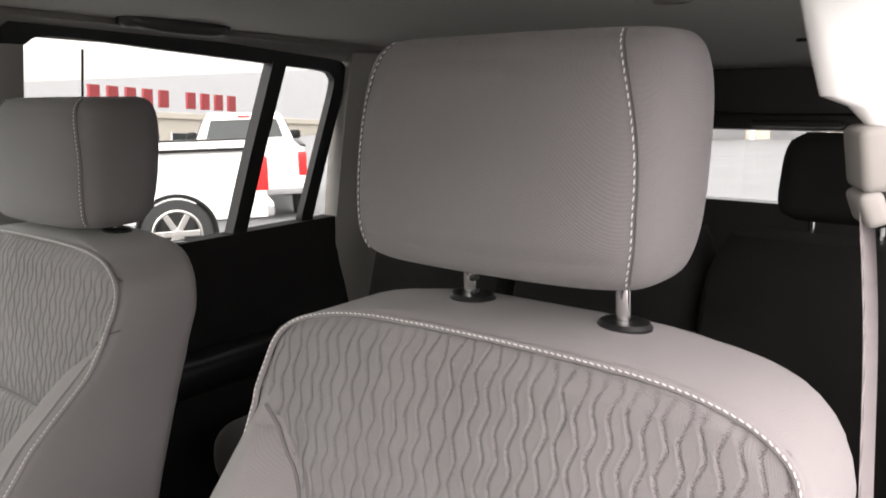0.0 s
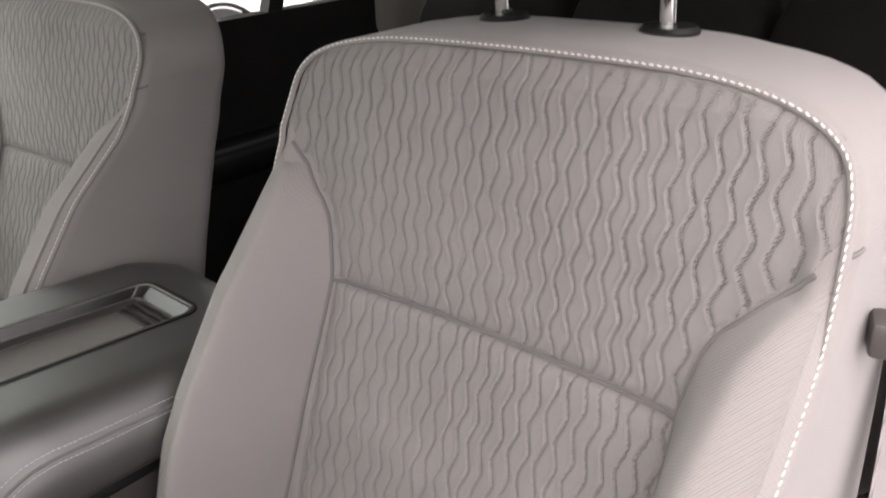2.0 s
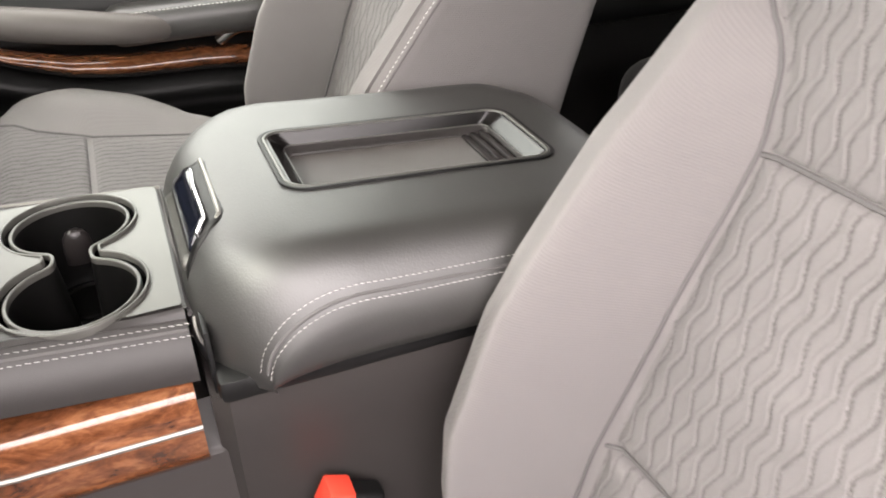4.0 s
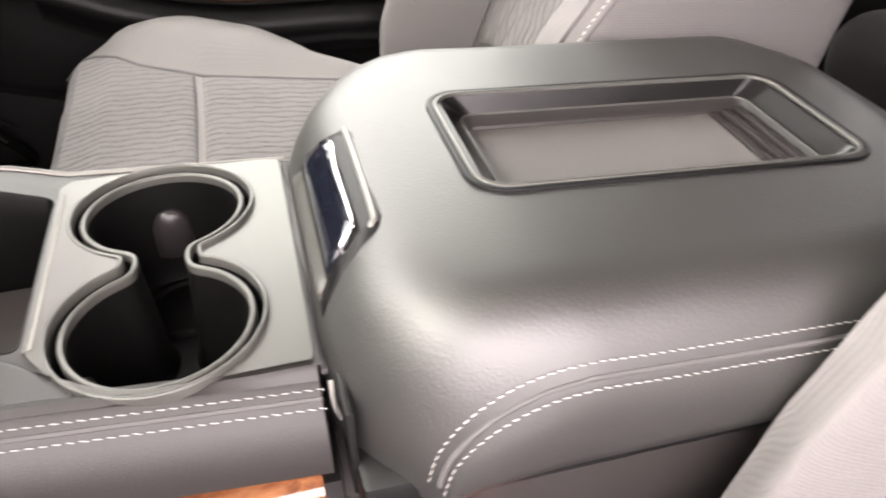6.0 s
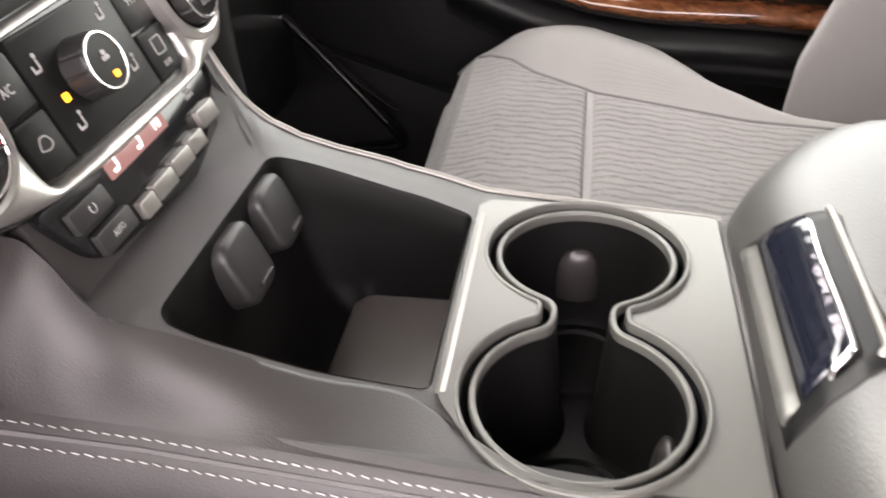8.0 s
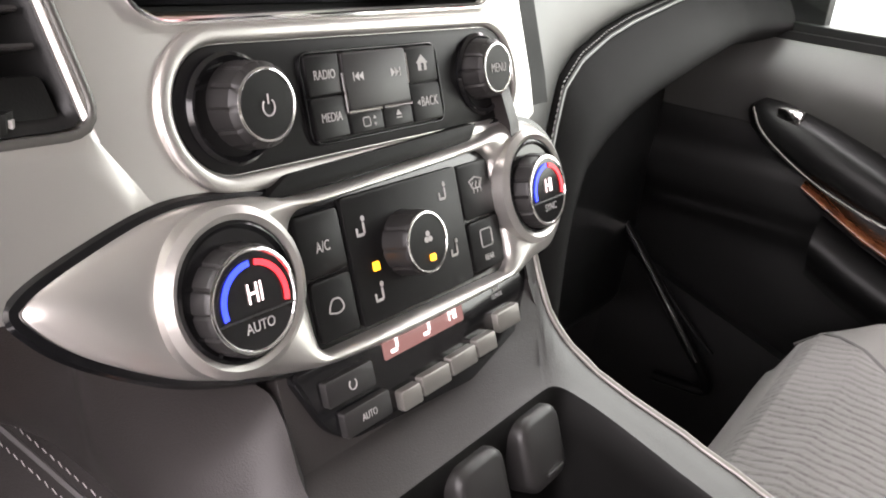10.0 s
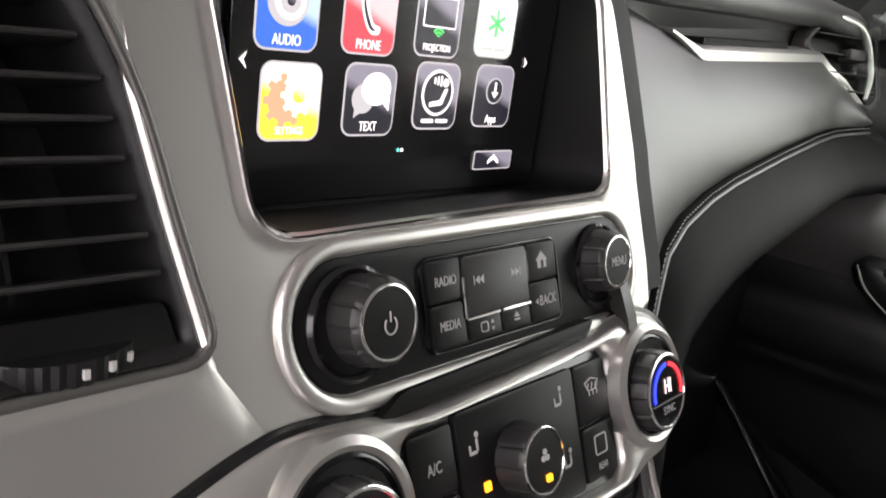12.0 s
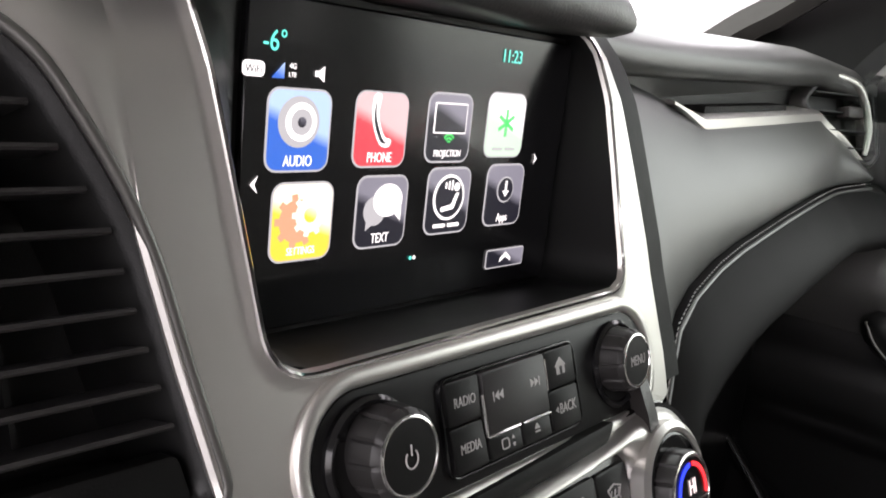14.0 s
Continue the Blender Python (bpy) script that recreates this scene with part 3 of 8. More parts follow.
bm = bmesh.new()
slab(bm, 8, 6, lambda a, b: (-side_x(1.36 + 0.48 * b) - 0.026, -0.80 - 2.2 * a, 1.36 + 0.48 * b), (-0.004, 0, 0))
piece("window_4", bm, M_PRIVACY, "dark tinted side glass behind the driver", "window", "structure")

# driver's door, standing ajar on its front hinges, outside the walk
bm = bmesh.new()
# never in view; angle and height are chosen to hold back side light
slab(bm, 10, 10, lambda a, b: (-0.90 - 0.50 * a, 0.80 - 1.0 * a, 0.62 + 0.75 * b), (-0.05, -0.02, 0))
piece("wall_driver", bm, M_PLASTIC, "plain dark inside of the unseen opened driver's door, added to block side light", "wall", "structure")
bm = bmesh.new()
box(bm, (-0.88, -0.62, 0.50), (-0.80, 0.95, 0.66), 0.015, 3)
piece("wall_sill", bm, M_WHITEPAINT, "white painted door sill below the opening", "wall", "structure")

# front: windshield pillars, cowl and firewall
for sx in (1, -1):
    bm = bmesh.new()
    path = smooth_open([(sx * 0.68, 0.24, 1.83), (sx * 0.72, 0.36, 1.745), (sx * 0.765, 0.53, 1.634), (sx * 0.785, 0.60, 1.598), (sx * 0.81, 0.68, 1.555), (sx * 0.92, 1.00, 1.40)], 6)
    loops = []
    for p in path:
        loops.append([p + Vector((sx * dx, dy, dz)) for dx, dy, dz in ((-0.018, -0.008, -0.014), (-0.018, 0.006, 0.004), (-0.004, 0.014, 0.012), (0.03, 0.02, 0.014), (0.03, -0.01, -0.02), (0.0, -0.014, -0.026))])
    loft(bm, loops)
    piece("trim", bm, M_GREYPLASTIC, "dark grey windshield pillar trim", "trim", "structure")
bm = bmesh.new()
box(bm, (-0.74, 0.36, 1.81), (0.74, 0.46, 1.88), 0.02)
piece("trim", bm, M_HEADLINER, "cloth covered windshield header", "trim", "structure")
bm = bmesh.new()
slab(bm, 8, 8, lambda a, b: (-0.76 + 1.52 * a, 0.44 + 0.78 * b, 1.83 - 0.42 * b), (0, 0.004, 0.003))
piece("window_3", bm, M_GLASS, "clear raked windshield", "window", "structure")
bm = bmesh.new()
box(bm, (-0.82, 0.95, 0.62), (0.82, 1.05, 1.42), 0.02)
piece("wall_front", bm, M_CARPET, "black firewall carpet", "wall", "structure")


# ---- grab handle and lamp on the roof ----
handle = thing("grab_handle", "grey plastic roof grab handle above the rear door", "handle", at=(0.63, -0.88, 1.87))
bm = bmesh.new()
path = smooth_open([(0.645, -0.765, 1.880), (0.628, -0.78, 1.868), (0.618, -0.83, 1.860), (0.618, -0.92, 1.855), (0.628, -0.965, 1.858), (0.645, -0.98, 1.868)], 6)
tube(bm, path, lambda t: 0.012 + 0.004 * math.sin(math.pi * t), 10)
part("grip", bm, M_GREYPLASTIC, handle)
for y in (-0.772, -0.972):
    bm = bmesh.new()
    box(bm, (0.622, y - 0.022, 1.852), (0.662, y + 0.022, 1.888), 0.012, 3)
    part("mount", bm, M_GREYPLASTIC, handle)
bm = bmesh.new()
box(bm, (0.610, -0.945, 1.846), (0.624, -0.915, 1.872), 0.006, 2)
part("coat_hook", bm, M_TRIMGREY, handle)

lamp = thing("dome_lamp", "round grey dome lamp set in the headliner", "lamp", at=(0.13, -0.70, 1.88))
RD = Matrix(((1, 0, 0, 0.13), (0, -1, 0, -0.70), (0, 0, -1, roof_z(0.13, -0.70)), (0, 0, 0, 1)))
bm = bmesh.new()
lathe(bm, [(0.045, -0.01), (0.045, 0.004), (0.04, 0.008), (0.032, 0.008), (0.03, 0.003)], RD)
part("bezel", bm, M_GREYPLASTIC, lamp)
bm = bmesh.new()
lathe(bm, [(0.03, -0.005), (0.029, 0.005), (0.015, 0.008)], RD)
part("lens", bm, M_TRIMGREY, lamp)
for x, y in ((-0.27, -1.15),):
    vent = thing("roof_vent", "small round roof speaker grille with a dark middle", "vent", at=(x, y, 1.86))
    RV = Matrix(((1, 0, 0, x), (0, -1, 0, y), (0, 0, -1, roof_z(x, y) - 0.001), (0, 0, 0, 1)))
    bm = bmesh.new()
    lathe(bm, [(0.03, -0.006), (0.03, 0.003), (0.026, 0.006), (0.020, 0.005), (0.018, 0.0)], RV)
    part("bezel", bm, M_TRIMGREY, vent)
    bm = bmesh.new()
    lathe(bm, [(0.018, -0.006), (0.018, 0.003), (0.01, 0.004)], RV)
    part("grille", bm, M_PLASTIC, vent)


# ---- seat belt at the driver's pillar ----
belt = thing("seat_belt", "grey woven seat belt hanging from its pillar guide", "seat belt", at=(-0.69, -0.60, 0.75))
bm = bmesh.new()
path = smooth_open([(-0.668, -0.618, 1.645), (-0.684, -0.595, 1.545), (-0.700, -0.55, 1.42), (-0.722, -0.47, 1.30), (-0.745, -0.36, 1.10), (-0.755, -0.28, 0.90), (-0.757, -0.25, 0.76)], 6)
loops = []
for p in path:
    loops.append([p + Vector(q) for q in ((0.0, -0.022, 0), (0.0015, 0, 0), (0.0, 0.022, 0), (-0.0018, 0.022, 0), (-0.001, 0, 0), (-0.0018, -0.022, 0))])
loft(bm, loops)
part("webbing", bm, M_BELT, belt)
bm = bmesh.new()
box(bm, (-0.014, -0.030, -0.020), (0.010, 0.030, 0.030), 0.007, 3, pose(-0.668, -0.612, 1.672, 0, 8, 25))
part("guide_cover", bm, M_TRIMGREY, belt, "light grey plastic guide cover")
bm = bmesh.new()
box(bm, (-0.008, -0.026, -0.016), (0.010, 0.026, 0.012), 0.006, 3, pose(-0.672, -0.610, 1.642, 0, 20, 25))
part("guide_loop", bm, M_TRIMGREY, belt)
bm = bmesh.new()
box(bm, (-0.008, -0.013, -0.013), (0.008, 0.013, 0.013), 0.004, 2, pose(-0.712, -0.445, 1.372, 0, 0, 20))
part("stop_button", bm, M_GREYPLASTIC, belt)


# ---- front seats ----
SX = -0.42
Y_MID = [(0.76, -0.235), (0.86, -0.262), (1.035, -0.305), (1.16, -0.342), (1.29, -0.393), (1.42, -0.421), (1.50, -0.443), (1.54, -0.47)]
Y_BOL = [(0.76, -0.23), (0.82, -0.20), (0.88, -0.176), (1.00, -0.166), (1.07, -0.170), (1.175, -0.205), (1.22, -0.231), (1.304, -0.293), (1.37, -0.360), (1.416, -0.407), (1.46, -0.431), (1.50, -0.446), (1.54, -0.47)]
W_BACK = [(0.86, 0.252), (1.20, 0.252), (1.32, 0.258), (1.40, 0.268), (1.44, 0.272), (1.458, 0.2705), (1.474, 0.2655), (1.487, 0.2565), (1.498, 0.2445), (1.506, 0.232), (1.512, 0.2165), (1.517, 0.196), (1.521, 0.171), (1.524, 0.14)]
H_SEAM = [(0.86, 0.20), (1.03, 0.198), (1.15, 0.190), (1.26, 0.187), (1.30, 0.187), (1.34, 0.194), (1.36, 0.202), (1.39, 0.2255), (1.415, 0.249), (1.42, 0.252)]


def seat_y(u, z):
    """The front of the backrest: flat in the middle, bolsters at the sides."""
    y0, y1 = lerp_table(Y_MID, z), lerp_table(Y_BOL, z)
    w = lerp_table(W_BACK, z)
    s = min(lerp_table(H_SEAM, z), w - 0.03)
    b = step01((abs(u) - s + 0.006) / max(0.02, (w - 0.028 - s)))
    dish = -0.010 * (1 - min(1.0, abs(u) / s) ** 2) * step01((1.45 - z) / 0.2)
    return y0 + dish + (y1 - y0) * b


def back_section(z, shrink=0.0):
    w = lerp_table(W_BACK, z) - shrink
    rear = lerp_table([(0.76, -0.37), (0.86, -0.40), (1.2, -0.495), (1.5, -0.578), (1.54, -0.59)], z) + shrink
    r = 0.032 - 0.019 * step01((z - 1.38) / 0.06)
    pts = []
    for i in range(109):
        u = (w - r * 0.6) * (2 * i / 108 - 1)
        pts.append((SX + u, seat_y(u, z) - shrink, z))
    ye = seat_y(w - r * 0.6, z) - shrink
    for a in (25, 50, 75, 90):
        pts.append((SX + w - r * 0.6 + r * 0.6 * math.sin(radians(a)), ye - r * (1 - math.cos(radians(a))), z))
    up = step01((z - 1.36) / 0.12)
    rx, ry = r + 0.055 * up, r + 0.018 * up
    for a in (0, 15, 30, 45, 60, 75, 90):
        pts.append((SX + w - rx * (1 - math.cos(radians(a))), rear + ry - ry * math.sin(radians(a)), z))
    for a in (90, 75, 60, 45, 30, 15, 0):
        pts.append((SX - w + rx * (1 - math.cos(radians(a))), rear + ry - ry * math.sin(radians(a)), z))
    for a in (90, 75, 50, 25):
        pts.append((SX - w + r * 0.6 - r * 0.6 * math.sin(radians(a)), ye - r * (1 - math.cos(radians(a))), z))
    return pts


def wave(u, s, spacing=0.0140, length=0.041, amp=0.0034):
    """Relief of the knitted cloth: wavering ribs that run up the seat."""
    t = s / length
    line = u / spacing
    i0 = math.floor(line)
    best = 9.0
    for i in (i0 - 1, i0, i0 + 1, i0 + 2):
        ph = t + 0.07 * math.sin(i * 2.3) + 0.27 * (i % 2) + 0.04 * math.sin(i * 1.7 + 31 * s)
        tri = 2 * abs(2 * (ph - math.floor(ph + 0.5))) - 1
        c = i * spacing + amp * (0.6 * tri - 0.4 * math.cos(2 * math.pi * ph))
        if abs(u - c) < abs(best):
            best = u - c
    rib = 1 - step01((abs(best) - 0.0004) / 0.0022)
    welt = max(0.0, 1 - abs(best - 0.0032) / 0.0028)
    return 0.0002 - 0.0010 * rib + 0.0006 * welt


def knit_lines(ob, axis, **kw):
    """The wavering lines take a coarser, darker knit, which partly stands for their shade."""
    ob.data.materials.append(M_KNIT)
    for f in ob.data.polygons:
        c = f.center
        if wave(c.x - SX if abs(c.x - SX) < 0.3 else c.x + SX, c[axis], **kw) < -0.0002:
            f.material_index = 1


def edge_roll(a, b, k=10):
    """Nearly one inside a patch, falling to nought at its borders, like a sewn cushion."""
    e = max(abs(2 * a - 1) ** k, abs(2 * b - 1) ** k)
    return max(0.0, 1 - e) ** 0.5


def half_top(z):
    """Half width of the upper patch: rounded corners at its top."""
    if z < 1.42:
        return lerp_table(H_SEAM, z)
    t = min(1.0, (z - 1.42) / 0.1045)
    return (0.252 + 0.014 * step01((z - 1.42) / 0.025)) * (1 - t ** 5) ** 0.36


seat = thing("driver_seat", "grey cloth driver's seat with a wave-patterned insert and white stitching", "car seat", "", "front seats", at=(SX, -0.1, 0.68))
bm = bmesh.new()
levels = [0.77 + 0.66 * i / 82 for i in range(83)] + [1.434 + 0.004 * i for i in range(21)]
loops = [back_section(z) for z in levels]
loops += [back_section(1.5175, 0.0012), back_section(1.5205, 0.003)]
crown = [Vector(p) for p in loops[-1]]
mid_y = -0.520
for k, fx, dz in ((0.985, 0.93, 0.0022), (0.95, 0.84, 0.0042), (0.88, 0.70, 0.0062), (0.75, 0.52, 0.0078), (0.5, 0.32, 0.0090), (0.2, 0.15, 0.0096)):
    loops.append([(SX + (p.x - SX) * fx, mid_y + (p.y - mid_y) * k, 1.5205 + dz) for p in crown])
loft(bm, loops)
backrest = part("backrest", bm, M_CLOTH, seat, "", 60)


def insert_patch(z0, z1, half, lift=0.005, n=(210, 90), name="insert"):
    bm = bmesh.new()

    def fn(a, b):
        z = z0 + (z1 - z0) * b
        u = (2 * a - 1) * half(z)
        roll = edge_roll(a, b, 16)
        return (SX + u, seat_y(u, z) - 0.0015 + (lift + 0.0015) * roll + wave(u, z) * min(1.0, roll * 1.3), z)
    slab(bm, n[0], n[1], fn, (0, -0.012, 0))
    ob = part(name, bm, M_WAVE, backrest, "grey knitted insert with wavering vertical ribs", 70)
    knit_lines(ob, 2)
    return ob


insert_patch(1.291, 1.5205, half_top, 0.004, (440, 140))
insert_patch(1.040, 1.288, lambda z: lerp_table(H_SEAM, z) - 0.002, 0.009, (350, 130))
insert_patch(0.79, 1.034, lambda z: lerp_table(H_SEAM, z) - 0.002, 0.012, (350, 90))

# cross seams; their dark cord also stands for the fold's shadow line
for z0, half in ((1.2895, 0.186), (1.037, 0.196)):
    bm = bmesh.new()
    tube(bm, [Vector((SX + half * (2 * i / 40 - 1), seat_y(half * (2 * i / 40 - 1), z0) + 0.0006, z0)) for i in range(41)], 0.0022, 6)
    part("seam", bm, M_SEAM, backrest)

# side panels of the bolsters, each one cushion with a sewn border
for sx in (-1, 1):
    bm = bmesh.new()

    def bolster(a, b):
        z = 0.80 + (1.402 - 0.80) * b
        s = lerp_table(H_SEAM, z)
        w = max(s + 0.006, lerp_table(W_BACK, z) - 0.010)
        u = s + (w - s) * a
        roll = edge_roll(0.5 * a, b, 6) * (1 - step01((a - 0.55) / 0.45))
        return (SX + sx * u, seat_y(u, z) + 0.0005 + 0.006 * roll, z)
    slab(bm, 24, 60, bolster, (0, -0.012, 0))
    part("bolster", bm, M_CLOTH, backrest, "plain grey cloth side bolster", 60)

# piping and stitching round the top and down the outer edges
rim = []
for i in range(40):
    t = i / 39
    z = 0.90 + (1.43 - 0.90) * t
    u = lerp_table(W_BACK, z) - 0.004
    rim.append((u, z))
top = []
for i in range(1, 30):
    z = 1.43 + (1.5212 - 1.43) * (1 - (1 - i / 29) ** 2.4)
    top.append((max(half_top(z), 0.266 * step01((1.46 - z) / 0.02)) + 0.001, z))
right = rim + top
line = [(u, z) for u, z in right] + [(right[-1][0] * (1 - 2 * i / 24), 1.5212 + 0.0022 * (1 - (1 - 2 * i / 24) ** 2)) for i in range(1, 24)] + [(-u, z) for u, z in reversed(right)]
path = [Vector((SX + u, seat_y(u, z) + 0.004 - 0.020 * step01((1.43 - z) / 0.06), z)) for u, z in line]
bm = bmesh.new()
tube(bm, path, 0.0032, 8)
part("piping", bm, M_CLOTH, backrest)
bm = bmesh.new()
stitches(bm, [p + Vector((0, 0.0028, 0.0012)) for p in path], 0.0042, 0.0018, 0.0006, (0, 1, 0.3))
part("stitching", bm, M_THREAD, backrest, "white dashed topstitching")
for sx in (-1, 1):
    bm = bmesh.new()
    seam = [(lerp_table(H_SEAM, z), z) for z in [0.89 + (1.418 - 0.89) * i / 50 for i in range(51)]]
    tube(bm, [Vector((SX + sx * u, seat_y(u, z) + 0.0012, z)) for u, z in seam], 0.0020, 6)
    part("seam", bm, M_SEAM, backrest)

# sewn joint round the side panels at the bolsters' tops
for sx in (-1, 1):
    bm = bmesh.new()
    half_loop = [Vector(p) for p in back_section(1.430)]
    side = [p for p in half_loop if sx * (p.x - SX) > 0.262 and p.y > -0.53]
    side.sort(key=lambda p: -p.y)
    tube(bm, [p + Vector((sx * 0.0004, 0.0004, 0.004 * i / len(side))) for i, p in enumerate(side)], 0.0016, 6)
    part("seam", bm, M_SEAM, backrest)

# head restraint
HX = -0.397


def head_loop(z, su, sy, cy):
    pts = []
    for i in range(56):
        a = 2 * math.pi * i / 56
        c, s = math.cos(a), math.sin(a)
        e = 0.42
        pu = su * math.copysign(abs(c) ** e, c)
        py = sy * math.copysign(abs(s) ** (e + 0.12), s)
        bulge = 0.010 * (1 - (pu / su) ** 2) * (1 if s > 0 else 0.4) * (1 if s > 0 else -1)
        pts.append((HX + pu, cy + py + bulge, z))
    return pts


def head_cy(z):
    return -0.527 - 0.13 * (z - 1.60)


bm = bmesh.new()
loops = []
for i in range(27):
    t = i / 26
    ang = math.pi * (t - 0.5)
    k = abs(math.cos(ang)) ** 0.32
    z = 1.677 + 0.103 * math.copysign(abs(math.sin(ang)) ** 0.72, math.sin(ang))
    loops.append(head_loop(z, max(0.09, 0.165 * (0.62 + 0.38 * k) * (1 + 0.02 * (0.5 - t))), max(0.012, 0.072 * (0.18 + 0.82 * k)), head_cy(z)))
loft(bm, loops)
headrest = part("headrest", bm, M_MESHCLOTH, seat, "padded grey cloth head restraint", 60)


def head_front(u, z):
    t = min(1.0, abs(z - 1.677) / 0.103)
    k = max(0.0, 1 - t ** (2 / 0.72)) ** 0.5
    k = k ** 0.32
    su, sy = max(0.09, 0.165 * (0.62 + 0.38 * k)), max(0.012, 0.072 * (0.18 + 0.82 * k))
    q = min(0.999, abs(u) / su)
    c = q ** (1 / 0.42)
    s = max(0.0, 1 - c * c) ** 0.5
    return head_cy(z) + sy * s ** 0.54 + 0.010 * (1 - q * q)


def head_half(b):
    return 0.147 - 0.006 * (1 - min(1.0, b / 0.2)) ** 2 - 0.026 * max(0.0, (b - 0.35) / 0.65) ** 2


bm = bmesh.new()


def head_panel(a, b):
    z = 1.592 + 0.172 * b
    half = head_half(b)
    u = (2 * a - 1) * half
    return (HX + u, head_front(u, z) - 0.001 + 0.0032 * edge_roll(a, 0.5, 14) * step01(b / 0.10) * step01((1 - b) / 0.12), z)


slab(bm, 60, 36, head_panel, (0, -0.008, 0))
part("front_panel", bm, M_MESHCLOTH, headrest, "finely perforated grey front panel", 60)
for sx in (-1, 1):
    pts = []
    for i in range(40):
        z = 1.583 + 0.1935 * i / 39
        u = head_half(i / 39) + 0.003
        pts.append(Vector((HX + sx * (u - 0.006), head_front(u - 0.006, z) + 0.0022, z)))
    bm = bmesh.new()
    stitches(bm, pts, 0.0042, 0.0022, 0.00055, (0, 1, 0))
    part("stitching", bm, M_THREAD, headrest, "white dashed topstitching")
    bm = bmesh.new()
    tube(bm, [p + Vector((sx * 0.0026, -0.0026, 0)) for p in pts], 0.0012, 6)
    part("seam", bm, M_SEAM, headrest)
for sx in (-1, 1):
    px = SX + sx * 0.083
    bm = bmesh.new()
    a, b = Vector((px, -0.541, 1.505)), Vector((px, -0.532, 1.605))
    tube(bm, [a.lerp(b, i / 12) for i in range(13)], 0.0066, 16)
    post = part("post", bm, M_CHROME, seat, "chromed head restraint post")
    if sx == 1:
        for dz in (0.030, 0.046):
            bm = bmesh.new()
            p = a.lerp(b, dz / 0.1)
            box(bm, (-0.003, -0.005, -0.003), (0.003, 0.005, 0.003), 0.0012, 2, Matrix.Translation(p + Vector((-0.0062, 0.001, 0))))
            part("notch", bm, M_PLASTIC, post)
    bm = bmesh.new()
    lathe(bm, [(0.023, -0.004), (0.024, 0.002), (0.021, 0.0055), (0.012, 0.007), (0.0085, 0.006)], Matrix.Translation((px, -0.541, 1.5280)) @ Matrix.Diagonal((1.05, 0.85, 1, 1)))
    part("collar", bm, M_PLASTIC, seat, "black plastic post collar")

other = copy_thing(seat, pose(-SX, -0.1, 0.68))
other.name = "passenger_seat"
tagged(other, "grey cloth passenger seat with a wave-patterned insert beside the console")
for o in other.children:
    if o.name.startswith("headrest"):
        o.scale.z, o.location.z = 0.913, 0.103

# the driver's backrest is the wider one towards its door
def widen(ob):
    ob.data = ob.data.copy()
    for v in ob.data.vertices:
        u = v.co.x - SX if abs(v.co.x) > 0.0 else 0.0
        k = lerp_table([(0.80, 0.050), (1.20, 0.042), (1.32, 0.027), (1.42, 0.007), (1.47, 0.0)], v.co.z)
        v.co.x -= k * step01((-u - 0.185) / 0.075)


for o in [backrest] + list(backrest.children):
    widen(o)

# seat cushion
Z_TOP = [(-0.36, 1.005), (-0.1, 1.020), (0.08, 1.042), (0.17, 1.046), (0.215, 1.034), (0.24, 1.008), (0.255, 0.965)]
H_CUSH = [(-0.36, 0.115), (-0.1, 0.115), (0.07, 0.128), (0.14, 0.165), (0.20, 0.222), (0.26, 0.235)]


def cush_z(u, y):
    z = lerp_table(Z_TOP, y)
    h = lerp_table(H_CUSH, y)
    b = step01((abs(u) - h + 0.01) / 0.075)
    fall = step01((y - 0.10) / 0.14)
    edge = max(0.0, (abs(u) - 0.225) / 0.04) ** 2 * 0.022
    return z - 0.010 * (1 - min(1.0, abs(u) / 0.2) ** 2) + 0.034 * b * (1 - 0.8 * fall) - edge



